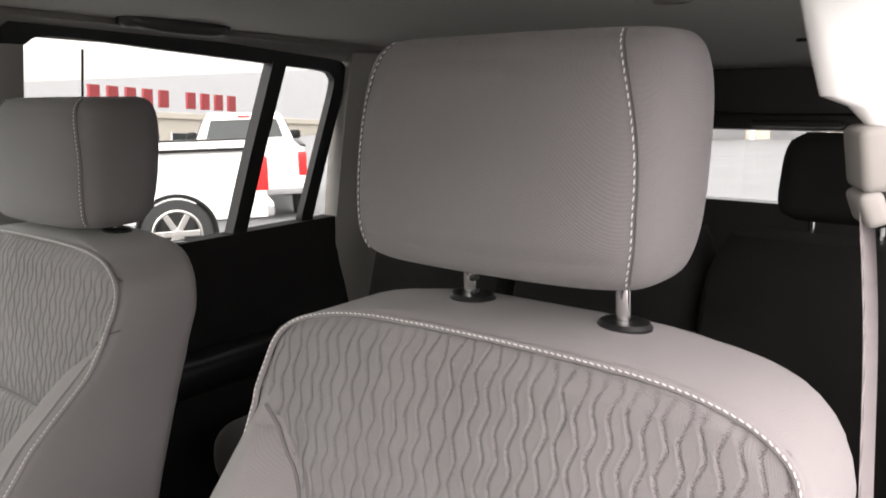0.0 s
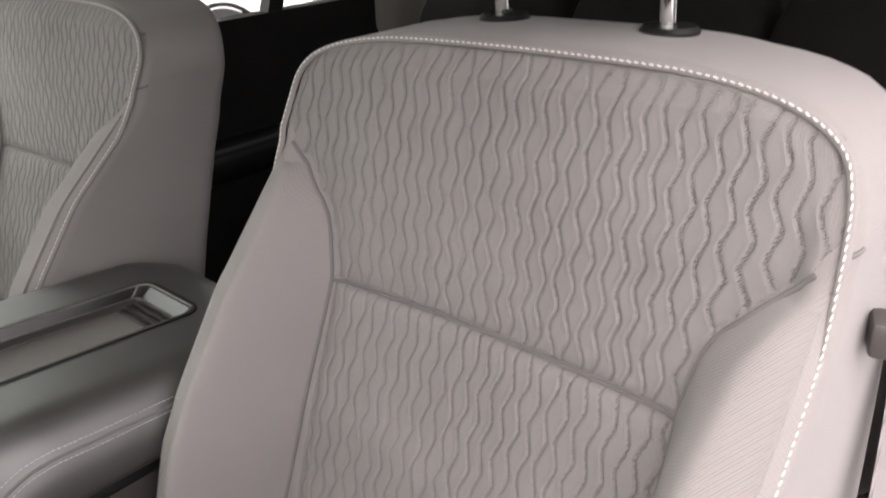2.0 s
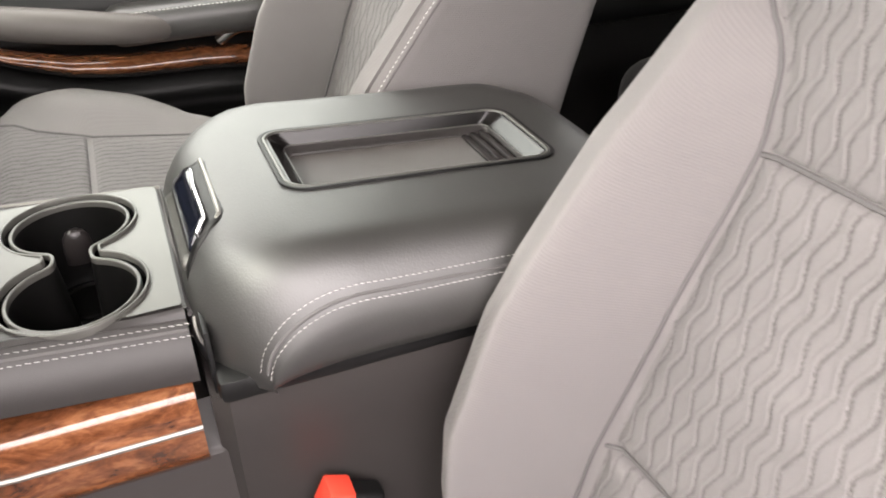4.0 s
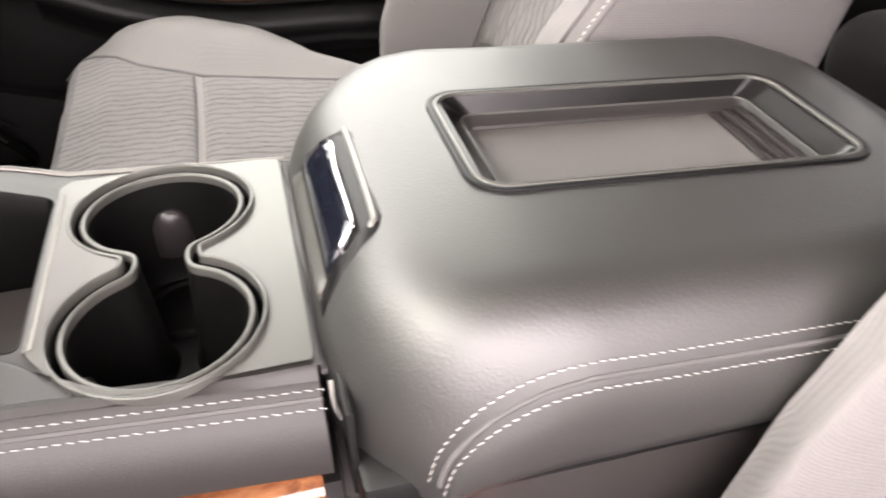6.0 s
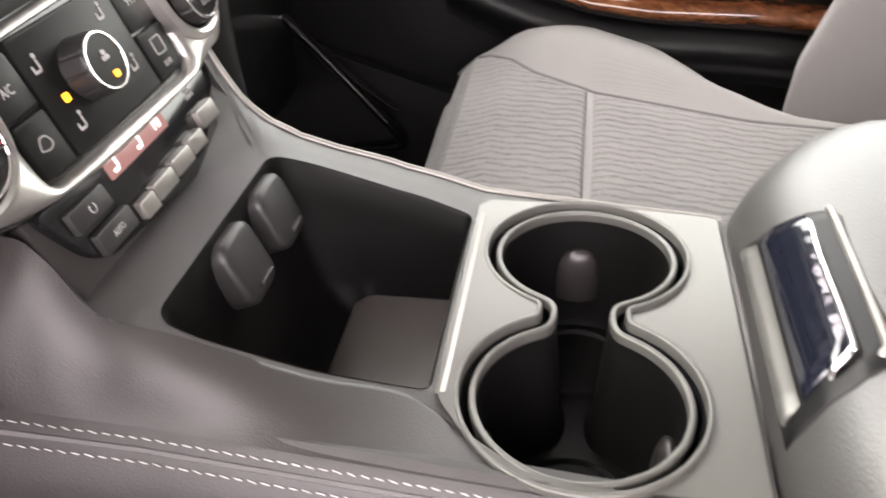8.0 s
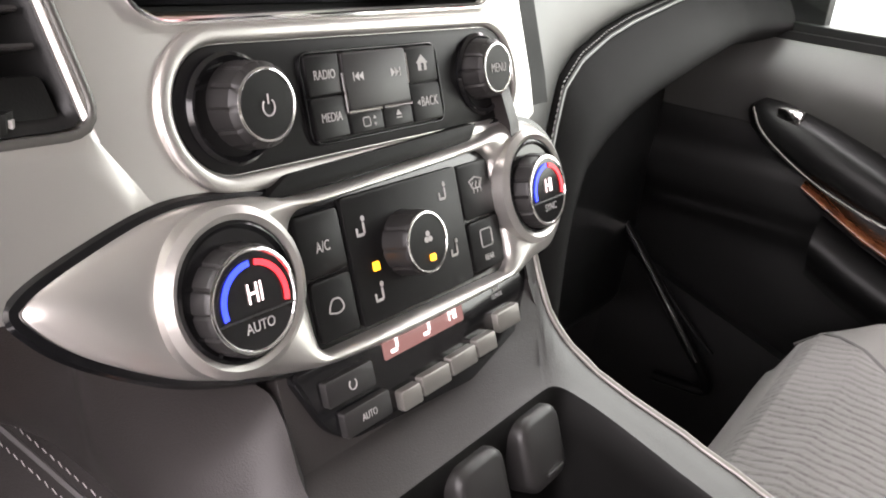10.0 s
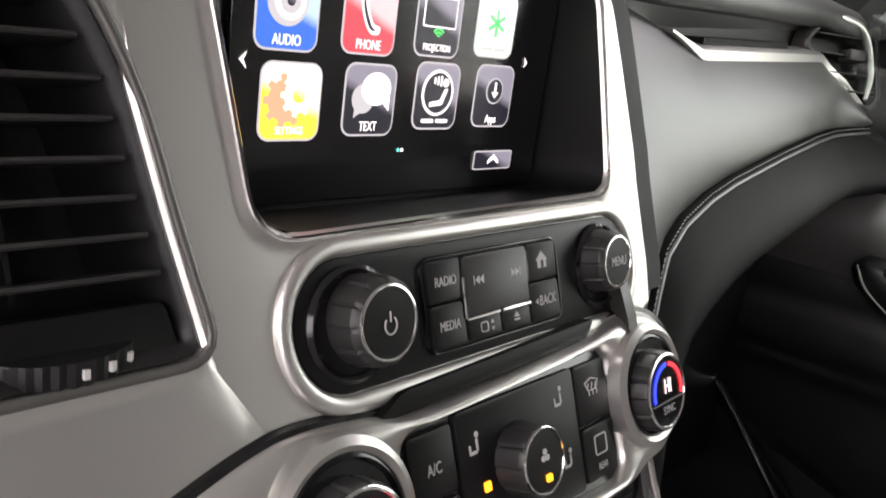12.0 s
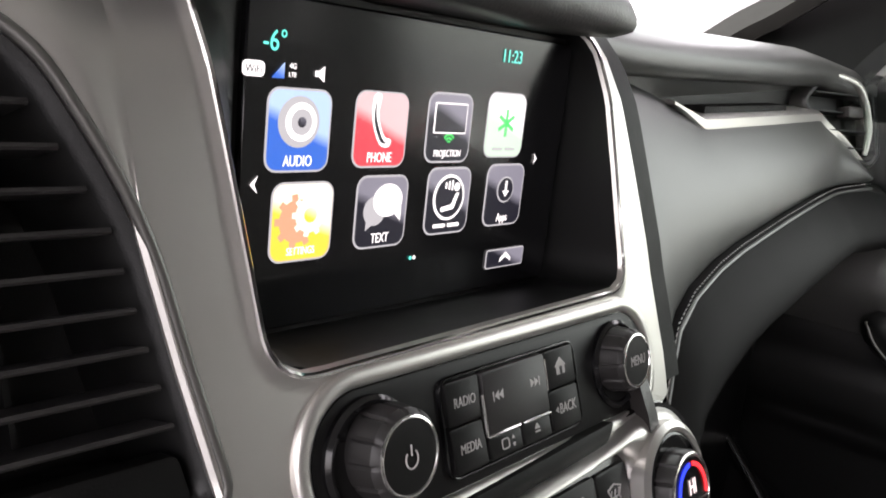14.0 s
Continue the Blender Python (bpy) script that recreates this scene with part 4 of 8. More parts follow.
def add_cushion(owner, cx, dz):
    side = 1 if cx > 0 else -1

    def cz(u, y):
        low = lerp_table([(-0.36, -0.20), (-0.16, -0.125), (-0.10, -0.066), (-0.05, -0.036), (0.0, -0.014), (0.08, 0.0)], y)
        return cush_z(u, y) + dz + low * step01((side * u - 0.11) / 0.13)
    bm = bmesh.new()
    loops = []
    for i in range(41):
        y = -0.40 + 0.652 * i / 40
        w = 0.268 - 0.035 * max(0.0, (y - 0.10) / 0.155) ** 3
        sec = []
        for j in range(37):
            u = (w - 0.012) * (2 * j / 36 - 1)
            sec.append((cx + u, y, cz(u, y)))
        zb = 0.86 + min(0, dz)
        ze, zn = cz(w, y), cz(-w, y)
        sec += [(cx + w - 0.003, y, ze - 0.012), (cx + w, y, ze - 0.03), (cx + w, y, min(zb, ze - 0.04)), (cx - w, y, min(zb, zn - 0.04)), (cx - w, y, zn - 0.03), (cx - w + 0.003, y, zn - 0.012)]
        loops.append(sec)
    # rounded front roll
    for ahead, down in ((0.007, 0.008), (0.012, 0.022), (0.014, 0.045), (0.010, 0.075)):
        loops.append([(x, y + ahead, max(z - down, zb - 0.02)) for x, y, z in sec])
    loft(bm, loops)
    cushion = part("cushion", bm, M_CLOTH, owner, "", 60)


    def cushion_patch(y0, y1, lift):
        bm = bmesh.new()

        def fn(a, b):
            y = y0 + (y1 - y0) * b
            u = (2 * a - 1) * (lerp_table(H_CUSH, y) - 0.003)
            roll = edge_roll(a, b, 18)
            return (cx + u, y, cz(u, y) - 0.003 + (lift + 0.003) * roll + 0.7 * wave(u, y, 0.0120, 0.040, 0.0018) * min(1.0, roll * 1.3))
        slab(bm, 190, 100, fn, (0, 0, -0.012))
        knit_lines(part("insert", bm, M_WAVE, cushion, "grey knitted insert with wavering ribs", 70), 1, spacing=0.0120, length=0.040, amp=0.0018)


    cushion_patch(-0.33, 0.073, 0.006)
    cushion_patch(0.077, 0.232, 0.006)
    for sx in (-1, 1):
        bm = bmesh.new()
        ys = [-0.33 + 0.57 * i / 40 for i in range(41)]
        tube(bm, [Vector((cx + sx * lerp_table(H_CUSH, y), y, cz(sx * lerp_table(H_CUSH, y), y))) for y in ys], 0.0022, 6)
        part("seam", bm, M_SEAM, cushion)
    bm = bmesh.new()
    box(bm, (cx - 0.25, -0.40, 0.74), (cx + 0.25, 0.20, 0.87 + min(0, dz)), 0.03, 3)
    part("seat_base", bm, M_PLASTIC, owner, "black plastic seat base")
    for sx in (-1, 1):
        bm = bmesh.new()
        box(bm, (cx + sx * 0.2 - 0.02, -0.38, 0.679), (cx + sx * 0.2 + 0.02, 0.22, 0.742), 0.005)
        part("rail", bm, M_PLASTIC, owner)



add_cushion(seat, SX, -0.11)
add_cushion(other, -SX, 0.03)

# ---- second row bench, dark ----
bench = thing("rear_bench", "black cloth second row bench seat with headrests", "car seat", at=(0, -1.35, 0.68))
for x0, x1 in ((-0.66, -0.225), (-0.215, 0.215), (0.225, 0.66)):
    bm = bmesh.new()
    loops = []
    for i in range(18):
        z = 0.92 + 0.52 * i / 17
        k = 0.03 * max(0.0, (i - 13) / 4) ** 2
        yf = -1.30 - 0.30 * (z - 0.92)
        loops.append([(x0 + 0.02 + k, yf - k, z), ((x0 + x1) / 2, yf + 0.015 - k, z), (x1 - 0.02 - k, yf - k, z), (x1 - k, yf - 0.03 - k, z), (x1 - k, yf - 0.14 + k, z), (x1 - 0.03 - k, yf - 0.16 + k, z), (x0 + 0.03 + k, yf - 0.16 + k, z), (x0 + k, yf - 0.14 + k, z), (x0 + k, yf - 0.03 - k, z)])
    loft(bm, loops)
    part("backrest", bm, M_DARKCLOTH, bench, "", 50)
    bm = bmesh.new()
    box(bm, (x0, -1.42, 0.86), (x1, -0.86, 1.02), 0.07, 6)
    part("cushion", bm, M_BENCH, bench, "", 50)
bm = bmesh.new()
box(bm, (-0.64, -1.46, 0.679), (0.64, -0.92, 0.87), 0.02)
part("seat_base", bm, M_PLASTIC, bench)
for x in (-0.46, 0.46):
    bm = bmesh.new()
    loops = []
    for i in range(13):
        t = i / 12
        k = max(0.0, 1 - abs(2 * t - 1) ** 4) ** 0.5
        z = 1.475 + 0.165 * t
        w, d = 0.125 * (0.72 + 0.28 * k) * (1 - 0.12 * t), 0.05 * (0.4 + 0.6 * k)
        loops.append([(x + w * math.copysign(abs(math.cos(a)) ** 0.45, math.cos(a)), -1.53 + d * math.copysign(abs(math.sin(a)) ** 0.6, math.sin(a)), z) for a in [2 * math.pi * j / 28 for j in range(28)]])
    loft(bm, loops)
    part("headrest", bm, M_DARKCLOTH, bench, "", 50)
    for s in (-0.06, 0.06):
        bm = bmesh.new()
        tube(bm, [(x + s, -1.53, 1.42), (x + s, -1.53, 1.50)], 0.006, 8)
        part("post", bm, M_CHROME, bench)


# ---- centre console ----
console = thing("centre_console", "dark centre console with cup holders, open bin and stitched vinyl sides", "console", at=(0, 0.0, 0.68))


def con_z(y):
    """Height of the console's top along its length."""
    return lerp_table([(-0.02, 1.186), (0.0, 1.187), (0.14, 1.191), (0.19, 1.209), (0.23, 1.227), (0.255, 1.236), (0.28, 1.242), (0.295, 1.246), (0.302, 1.262), (0.315, 1.285), (0.34, 1.305), (0.42, 1.33)], y)


def near_x(y):
    return lerp_table([(-0.02, -0.104), (0.03, -0.1045), (0.075, -0.1055), (0.10, -0.1020), (0.120, -0.0900), (0.132, -0.0790), (0.1435, -0.0690), (0.155, -0.0690), (0.19, -0.0775), (0.235, -0.0840), (0.255, -0.0850), (0.292, -0.0855)], y)


def far_x(y):
    return lerp_table([(-0.02, 0.104), (0.0, 0.106), (0.14, 0.118), (0.20, 0.113), (0.245, 0.102), (0.28, 0.092), (0.33, 0.092)], y)


def rail_lift(x, y):
    """The far rail's sweep up to the climate panel."""
    up = lerp_table([(0.17, 0.0), (0.20, -0.002), (0.23, -0.004), (0.25, -0.002), (0.265, 0.0045), (0.273, 0.0105), (0.28, 0.0185), (0.286, 0.0275), (0.292, 0.038), (0.30, 0.055), (0.32, 0.080)], y)
    return up * step01((x - 0.056) / 0.034)


# outlines of the bin and of the cup opening
def eight(r1=0.0475, r2=0.0435, neck=0.0140, c1=-0.0545, c2=0.053, cy=0.078, n=26):
    pts = []
    xn = 0.004
    a1 = math.asin(min(0.99, neck / r1)) + 0.03
    a2 = math.asin(min(0.99, neck / r2)) + 0.03
    for i in range(n + 1):
        a = a1 + (2 * math.pi - 2 * a1) * i / n
        pts.append((c1 + r1 * math.cos(a) * 1.0, cy + r1 * math.sin(a)))
    pts.append((xn - 0.005, cy - neck))
    pts.append((xn + 0.005, cy - neck))
    for i in range(n + 1):
        a = math.pi + a2 + (2 * math.pi - 2 * a2) * i / n
        pts.append((c2 + r2 * math.cos(a), cy + r2 * math.sin(a) * 1.08))
    pts.append((xn + 0.005, cy + neck))
    pts.append((xn - 0.005, cy + neck))
    return pts


CUPS = resample(eight(), 150)
for _ in range(2):
    CUPS = [tuple((Vector(CUPS[i - 1]) + 2 * Vector(CUPS[i]) + Vector(CUPS[(i + 1) % 150])) / 4) for i in range(150)]
BIN = round_poly([(-0.062, 0.1435), (0.082, 0.1435), (0.083, 0.185), (0.075, 0.228), (0.064, 0.255), (-0.078, 0.255), (-0.081, 0.235), (-0.074, 0.19)], [0.006, 0.006, 0.03, 0.02, 0.010, 0.010, 0.02, 0.03], 5)


def fill_top(bm, loops, zf):
    """A sheet bounded by the first outline with the others cut out of it."""
    edges = []
    for loop in loops:
        vs = [bm.verts.new((x, y, 0)) for x, y in loop]
        edges += [bm.edges.new((vs[i], vs[(i + 1) % len(vs)])) for i in range(len(vs))]
    bmesh.ops.triangle_fill(bm, edges=edges, use_beauty=True, use_dissolve=False, normal=(0, 0, 1))
    for v in bm.verts:
        v.co.z = zf(v.co.x, v.co.y)


# wrapped top round the bin, in fine steps along its length
ys = [0.002] + [0.004 + 0.008 * i for i in range(36)] + [0.292]
outer = [(near_x(y), y) for y in reversed(ys)] + [(far_x(y), y) for y in ys]
bm = bmesh.new()
cup_hole = inset(CUPS, -0.0085)
bin_hole = BIN
fill_top(bm, [outer, cup_hole, bin_hole], lambda x, y: con_z(y))
bmesh.ops.subdivide_edges(bm, edges=[e for e in bm.edges if e.calc_length() > 0.018], cuts=2, use_grid_fill=True)
for v in bm.verts:
    v.co.z = con_z(v.co.y) + rail_lift(v.co.x, v.co.y) - 0.004 * max(0.0, (v.co.x - far_x(v.co.y) + 0.012) / 0.012)
part("top_cover", bm, M_WRAP, console, "dark vinyl-wrapped console top", 60)

# satin plate round the cup holders
bm = bmesh.new()
plate = [(-0.062, 0.1405), (-0.050, 0.1410), (0.092, 0.1410), (0.100, 0.135), (0.103, 0.09), (0.1005, 0.012), (0.098, 0.004), (-0.020, 0.004), (-0.098, 0.0045), (-0.1015, 0.006), (-0.1025, 0.03), (-0.104, 0.075), (-0.100, 0.10), (-0.082, 0.128), (-0.068, 0.138)]
plate = list(reversed(plate))
fill_top(bm, [plate, cup_hole], lambda x, y: con_z(y) + 0.0022)
part("cup_plate", bm, M_PLATE, console, "satin grey plate round the cup holders", 60)
bm = bmesh.new()
grid(bm, 30, 8, lambda a, b: (-0.063 + 0.147 * a, 0.1365 + 0.0110 * math.sin(math.pi / 2 * b), con_z(0.14) + 0.0028 - 0.016 * (1 - math.cos(math.pi / 2 * b))))
part("edge_strip", bm, M_SATIN, console, "bright satin edge between bin and cup holders", 60)

# raised rims of the cup opening and the wells
bm = bmesh.new()
zr = con_z(0.08) + 0.0022
CM = Matrix.Translation((0, 0, zr))
ring(bm, inset(CUPS, -0.0088), inset(CUPS, -0.0062), CM, -0.012, 0.0018, 0.0010, 2)
part("outer_rim", bm, M_PLATE, console, "", 50)
bm = bmesh.new()
ring(bm, inset(CUPS, -0.0020), inset(CUPS, 0.0014), CM, -0.0065, -0.0010, 0.0014, 3)
part("inner_rim", bm, M_PLATE, console, "satin inner rim of the cup holders", 50)
bm = bmesh.new()
loft(bm, [[(x, y, zr - 0.004) for x, y in inset(CUPS, -0.006)], [(x, y, zr - 0.012) for x, y in inset(CUPS, -0.001)]], True, False, False)
part("rim_groove", bm, M_GLOSS, console)
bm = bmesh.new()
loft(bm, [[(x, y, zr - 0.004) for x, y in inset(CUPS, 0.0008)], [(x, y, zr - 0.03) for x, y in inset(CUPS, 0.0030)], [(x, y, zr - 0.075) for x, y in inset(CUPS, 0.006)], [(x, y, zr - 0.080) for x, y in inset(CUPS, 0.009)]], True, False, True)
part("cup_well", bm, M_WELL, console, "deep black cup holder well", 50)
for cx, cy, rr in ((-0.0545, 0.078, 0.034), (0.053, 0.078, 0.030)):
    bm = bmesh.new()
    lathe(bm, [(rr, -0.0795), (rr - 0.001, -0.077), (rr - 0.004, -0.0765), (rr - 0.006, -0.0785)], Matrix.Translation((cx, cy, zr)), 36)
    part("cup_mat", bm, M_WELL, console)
for cx, ang, rr, wide in ((-0.0545, 272, 0.0415, 1.2), (-0.0545, 98, 0.0425, 1.2), (0.053, 4, 0.0385, 1.15)):
    bm = bmesh.new()
    TM = Matrix.Translation((cx, 0.078, zr - 0.040)) @ Matrix.Rotation(radians(ang), 4, "Z") @ Matrix.Translation((rr, 0, 0)) @ Matrix.Diagonal((0.62, wide, 1.0, 1)) @ Matrix.Translation((0, 0, 0.006 if cx > 0 else 0.0)) @ Matrix.Diagonal((1, 1, 0.7 if cx > 0 else 1.0, 1))
    lathe(bm, [(0.0115, -0.036), (0.0115, -0.020), (0.0110, -0.008), (0.0095, 0.002), (0.0070, 0.009), (0.0035, 0.0125), (0.0008, 0.0135)], TM, 20)
    part("grip_finger", bm, M_TAB, console, "soft black rubber grip finger")

# open bin
bm = bmesh.new()
loops = []
for k, d in ((0.0, 0.0), (0.0015, 0.003), (0.003, 0.02)):
    loops.append([(x, y, con_z(y) + rail_lift(x, y) + 0.0005 - d) for x, y in inset(BIN, k)])
loops.append([(x, y - 0.018 * step01((y - 0.2) / 0.05), 1.150) for x, y in inset(BIN, 0.004)])
loops.append([(x, y - 0.028 * step01((y - 0.2) / 0.05), 1.133) for x, y in inset(BIN, 0.0055)])
loops.append([(x, y - 0.03 * step01((y - 0.2) / 0.05), 1.131) for x, y in inset(BIN, 0.009)])
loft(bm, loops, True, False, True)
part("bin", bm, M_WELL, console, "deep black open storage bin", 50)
bm = bmesh.new()
box(bm, (-0.048, 0.150, 1.1315), (0.0745, 0.216, 1.1345), 0.001, 1)
part("bin_mat", bm, M_TRAYMAT, console, "black rubber bin mat")
for x in (0.037, -0.011):
    bm = bmesh.new()
    mm = face_plane(x, 0.252, 1.2135, 22)
    prism(bm, rrect(0.034, 0.037, 0.009, 5), mm, -0.006, 0.0125, 0.004)
    cap = part("socket_cap", bm, M_KNOB, console, "dark rubber power socket cap")
    bm = bmesh.new()
    prism(bm, rrect(0.0145, 0.0022, 0.0009, 3, 0.003, -0.012), mm, 0.0118, 0.0142, 0.0005)
    part("cap_lip", bm, M_KNOB, cap)

# sides: vinyl band, two stitched seams, wood below
bm = bmesh.new()


def side_band(a, b):
    y = 0.004 + 0.426 * a
    x = lerp_table([(0.0, -0.104), (0.25, -0.106), (0.43, -0.116)], y)
    t = b
    return (x - 0.026 * math.sin(math.pi / 2 * t) ** 0.9, y, (1.187 + 0.10 * y) - 0.004 - 0.033 * t - 0.012 * t * t)


slab(bm, 60, 12, side_band, (0.012, 0, -0.006))
part("side_band", bm, M_WRAP, console, "dark vinyl side band with twin seams", 60)
bm = bmesh.new()


def stack_y(z):
    return lerp_table([(1.20, 0.268), (1.27, 0.295), (1.31, 0.310), (1.345, 0.324), (1.375, 0.335), (1.41, 0.346), (1.46, 0.358), (1.49, 0.3655), (1.510, 0.3745), (1.525, 0.387), (1.535, 0.401), (1.56, 0.445)], z)


# upper edge of the left shoulder: along the top, up to the climate panel and out below the silver wing
ridge = [Vector((near_x(y), y, con_z(y))) for y in (0.004, 0.05, 0.09, 0.115, 0.135, 0.155, 0.19, 0.225, 0.25)]
ridge += [Vector((-0.085, 0.276, con_z(0.276)))] + [Vector((x, stack_y(z) + d, z)) for x, z, d in ((-0.084, 1.266, -0.002), (-0.091, 1.281, 0.0), (-0.120, 1.2945, 0.004), (-0.146, 1.309, 0.005), (-0.160, 1.325, 0.006), (-0.27, 1.338, 0.01))]
ridge = smooth_open(ridge, 8)
foot = smooth_open([Vector((y, 0, 0)) for y in (0.004, 0.05, 0.09, 0.115, 0.135, 0.155, 0.19, 0.225, 0.25, 0.272, 0.288, 0.305, 0.33, 0.355, 0.378, 0.43)], 8)


def shoulder(a, b):
    f = a * (len(ridge) - 1)
    i = min(int(f), len(ridge) - 2)
    top = ridge[i].lerp(ridge[i + 1], f - i) + Vector((0.0006, 0, 0.0004))
    low = Vector(side_band((foot[i].lerp(foot[i + 1], f - i).x - 0.004) / 0.426, 0.09)) + Vector((-0.0003, 0, 0.0008))
    round_p = low.lerp(top, b) + Vector((-0.9, 0, 1.0)) * min(0.0046, 0.16 * max(0.0, top.z - low.z - 0.004)) * math.sin(math.pi * b ** 1.4)
    sweep_p = low.lerp(top, b) + Vector((0.0, 0.003, -0.004)) * math.sin(math.pi * b)
    return round_p.lerp(sweep_p, step01((a - 0.40) / 0.45))


slab(bm, 120, 18, shoulder, (0.008, 0.004, -0.008))
part("shoulder", bm, M_WRAP, console, "dark vinyl shoulder sweeping up to the climate panel", 60)
for k, off in ((0.16, 0), (0.33, 1)):
    bm = bmesh.new()
    stitches(bm, [Vector(side_band(i / 80, k)) + Vector((-0.0007, 0, 0.0008)) for i in range(81)], 0.0042, 0.0014, 0.00024, (-0.4, 0, 1))
    part("stitching", bm, M_THREAD, console, "white twin topstitching")
bm = bmesh.new()
tube(bm, [Vector(side_band(i / 40, 0.245)) + Vector((0.0005, 0, -0.0002)) for i in range(41)], 0.0016, 6)
part("seam", bm, M_SEAM, console)
bm = bmesh.new()


def wood_side(a, b):
    y = 0.010 + 0.42 * a
    z = 1.137 + 0.10 * max(0, y - 0.14) - 0.075 * b
    return (-0.133 - 0.010 * math.sin(math.pi * b) ** 0.6, y, z)


slab(bm, 30, 12, wood_side, (0.02, 0, 0))
part("wood_panel", bm, M_WOOD, console, "glossy burl wood side panel", 60)
bm = bmesh.new()
tube(bm, [Vector(wood_side(i / 30, 0.42)) + Vector((-0.0005, 0, 0)) for i in range(31)], 0.0022, 6)
part("chrome_strip", bm, M_SATIN, console, "thin satin strip along the wood")
bm = bmesh.new()
box(bm, (-0.128, -0.40, 0.66), (0.128, 0.40, 1.07), 0.012, 3)
loft(bm, [[(x, y, z) for x, z in ((-0.128, 1.06), (0.10, 1.06), (0.10, 1.098), (-0.105, 1.100))] for y in (0.0, 0.33)])
part("lower_body", bm, M_GREYPLASTIC, console, "dark grey moulded console body", 50)
bm = bmesh.new()


def far_side(a, b):
    y = -0.004 + 0.335 * a
    return (far_x(y) - 0.001 + 0.007 * math.sin(math.pi / 2 * min(1, b * 3)) , y, con_z(y) + rail_lift(0.1, y) - 0.0035 - 0.14 * b)


slab(bm, 40, 14, far_side, (-0.008, 0, 0))
part("far_side", bm, M_WRAP, console, "", 60)
bm = bmesh.new()
tube(bm, [Vector((far_x(y) + 0.0015, y, con_z(y) + rail_lift(0.1, y) - 0.0035)) for y in [0.0 + 0.30 * i / 60 for i in range(61)]], 0.0022, 8)
part("far_edge", bm, M_SATIN, console, "satin edge along the console", 60)
bm = bmesh.new()
tube(bm, [(-0.100, 0.0005, 1.178), (0.0, 0.0005, 1.1855), (0.100, 0.0005, 1.1835), (0.104, 0.0005, 1.15)], 0.0022, 6)
part("gap_seal", bm, M_SEAM, console)

# base below the armrest
bm = bmesh.new()
loops = []
for y in (0.0, -0.012, -0.03, -0.2, -0.385, -0.40):
    k = 0.012 if y in (0.0, -0.40) else 0.0
    loops.append([(sx * (w - k), y, z) for sx, w, z in ((-1, 0.128, 0.70), (-1, 0.134, 0.95), (-1, 0.136, 1.06), (-1, 0.146, 1.085), (-1, 0.149, 1.128), (1, 0.149, 1.128), (1, 0.146, 1.085), (1, 0.136, 1.06), (1, 0.134, 0.95), (1, 0.128, 0.70))])
loft(bm, loops)
part("armrest_base", bm, M_GREYPLASTIC, console, "dark grey plastic box under the armrest", 30)

# armrest lid
lid = thing("armrest_lid", "dark grey padded armrest lid with a tray recess and white stitching", "armrest", at=(0, -0.2, 1.13))
LID_W = 0.166


# the shell runs from the front's lower edge over the top to the rear
spine = [(0.000, 1.138), (0.0025, 1.150), (0.003, 1.165), (0.000, 1.182), (-0.006, 1.198), (-0.016, 1.214), (-0.028, 1.226), (-0.042, 1.234), (-0.060, 1.239), (-0.080, 1.2405), (-0.0968, 1.2408)]
rear_spine = [(-0.3252, 1.2240), (-0.345, 1.2225), (-0.37, 1.2195), (-0.392, 1.212), (-0.404, 1.199), (-0.410, 1.18), (-0.411, 1.15), (-0.410, 1.138)]


def lid_point(yy, zz, q):
    x = LID_W * q
    a = abs(q)
    fall = 0.004 * a * a + (0.034 * max(0.0, (a - 0.72) / 0.28) ** 2.6 if q < 0 else 0.030 * max(0.0, (a - 0.80) / 0.20) ** 2.6)
    base = 1.138
    z = base + (zz - base) * (1 - fall / 0.10)
    pull = -0.046 * max(0.0, (a - 0.48) / 0.52) ** 2.2
    return Vector((x * (1 - 0.0), yy + pull * step01((yy + 0.17) / 0.15) - pull * step01((-0.33 - yy) / 0.06), z))


bm = bmesh.new()
qs = [math.sin(math.pi / 2 * (2 * i / 40 - 1)) for i in range(41)]
qs[16], qs[24] = -0.0552 / LID_W, 0.0552 / LID_W
rows = []
for yy, zz in spine:
    rows.append([lid_point(yy, zz, q) for q in qs])
mid = []
for i in range(1, 22):
    y = -0.0968 + (-0.3252 + 0.0968) * i / 22
    z = 1.2408 + (1.2240 - 1.2408) * i / 22
    mid.append([lid_point(y, z, q) for q in qs])
rows += mid
rows += [[lid_point(yy, zz, q) for q in qs] for yy, zz in rear_spine]
vv = [[bm.verts.new(p) for p in r] for r in rows]
for j in range(len(vv) - 1):
    for i in range(len(qs) - 1):
        cy = (vv[j][i].co.y + vv[j + 1][i].co.y) / 2
        if 16 <= i < 24 and -0.325 < cy < -0.097:
            continue
        bm.faces.new((vv[j][i], vv[j][i + 1], vv[j + 1][i + 1], vv[j + 1][i]))
# bulging flanks under the seam
for side in (0, -1):
    sgn = -1 if side == 0 else 1
    edge = [r[side] for r in vv]
    prev = edge
    for dx, dz in ((0.0045, -0.012), (0.007, -0.028), (0.006, -0.046), (0.001, -0.060), (-0.006, -0.066)):
        cur = []
        for v in edge:
            k = (v.co.z - 1.136) / 0.08
            cur.append(bm.verts.new((v.co.x + sgn * dx * min(1, k * 1.5), v.co.y, v.co.z + dz * k)))
        for i in range(len(edge) - 1):
            bm.faces.new((prev[i], prev[i + 1], cur[i + 1], cur[i]))
        prev = cur
part("cover", bm, M_LEATHER, lid, "dark grey padded vinyl cover", 60)
bm = bmesh.new()
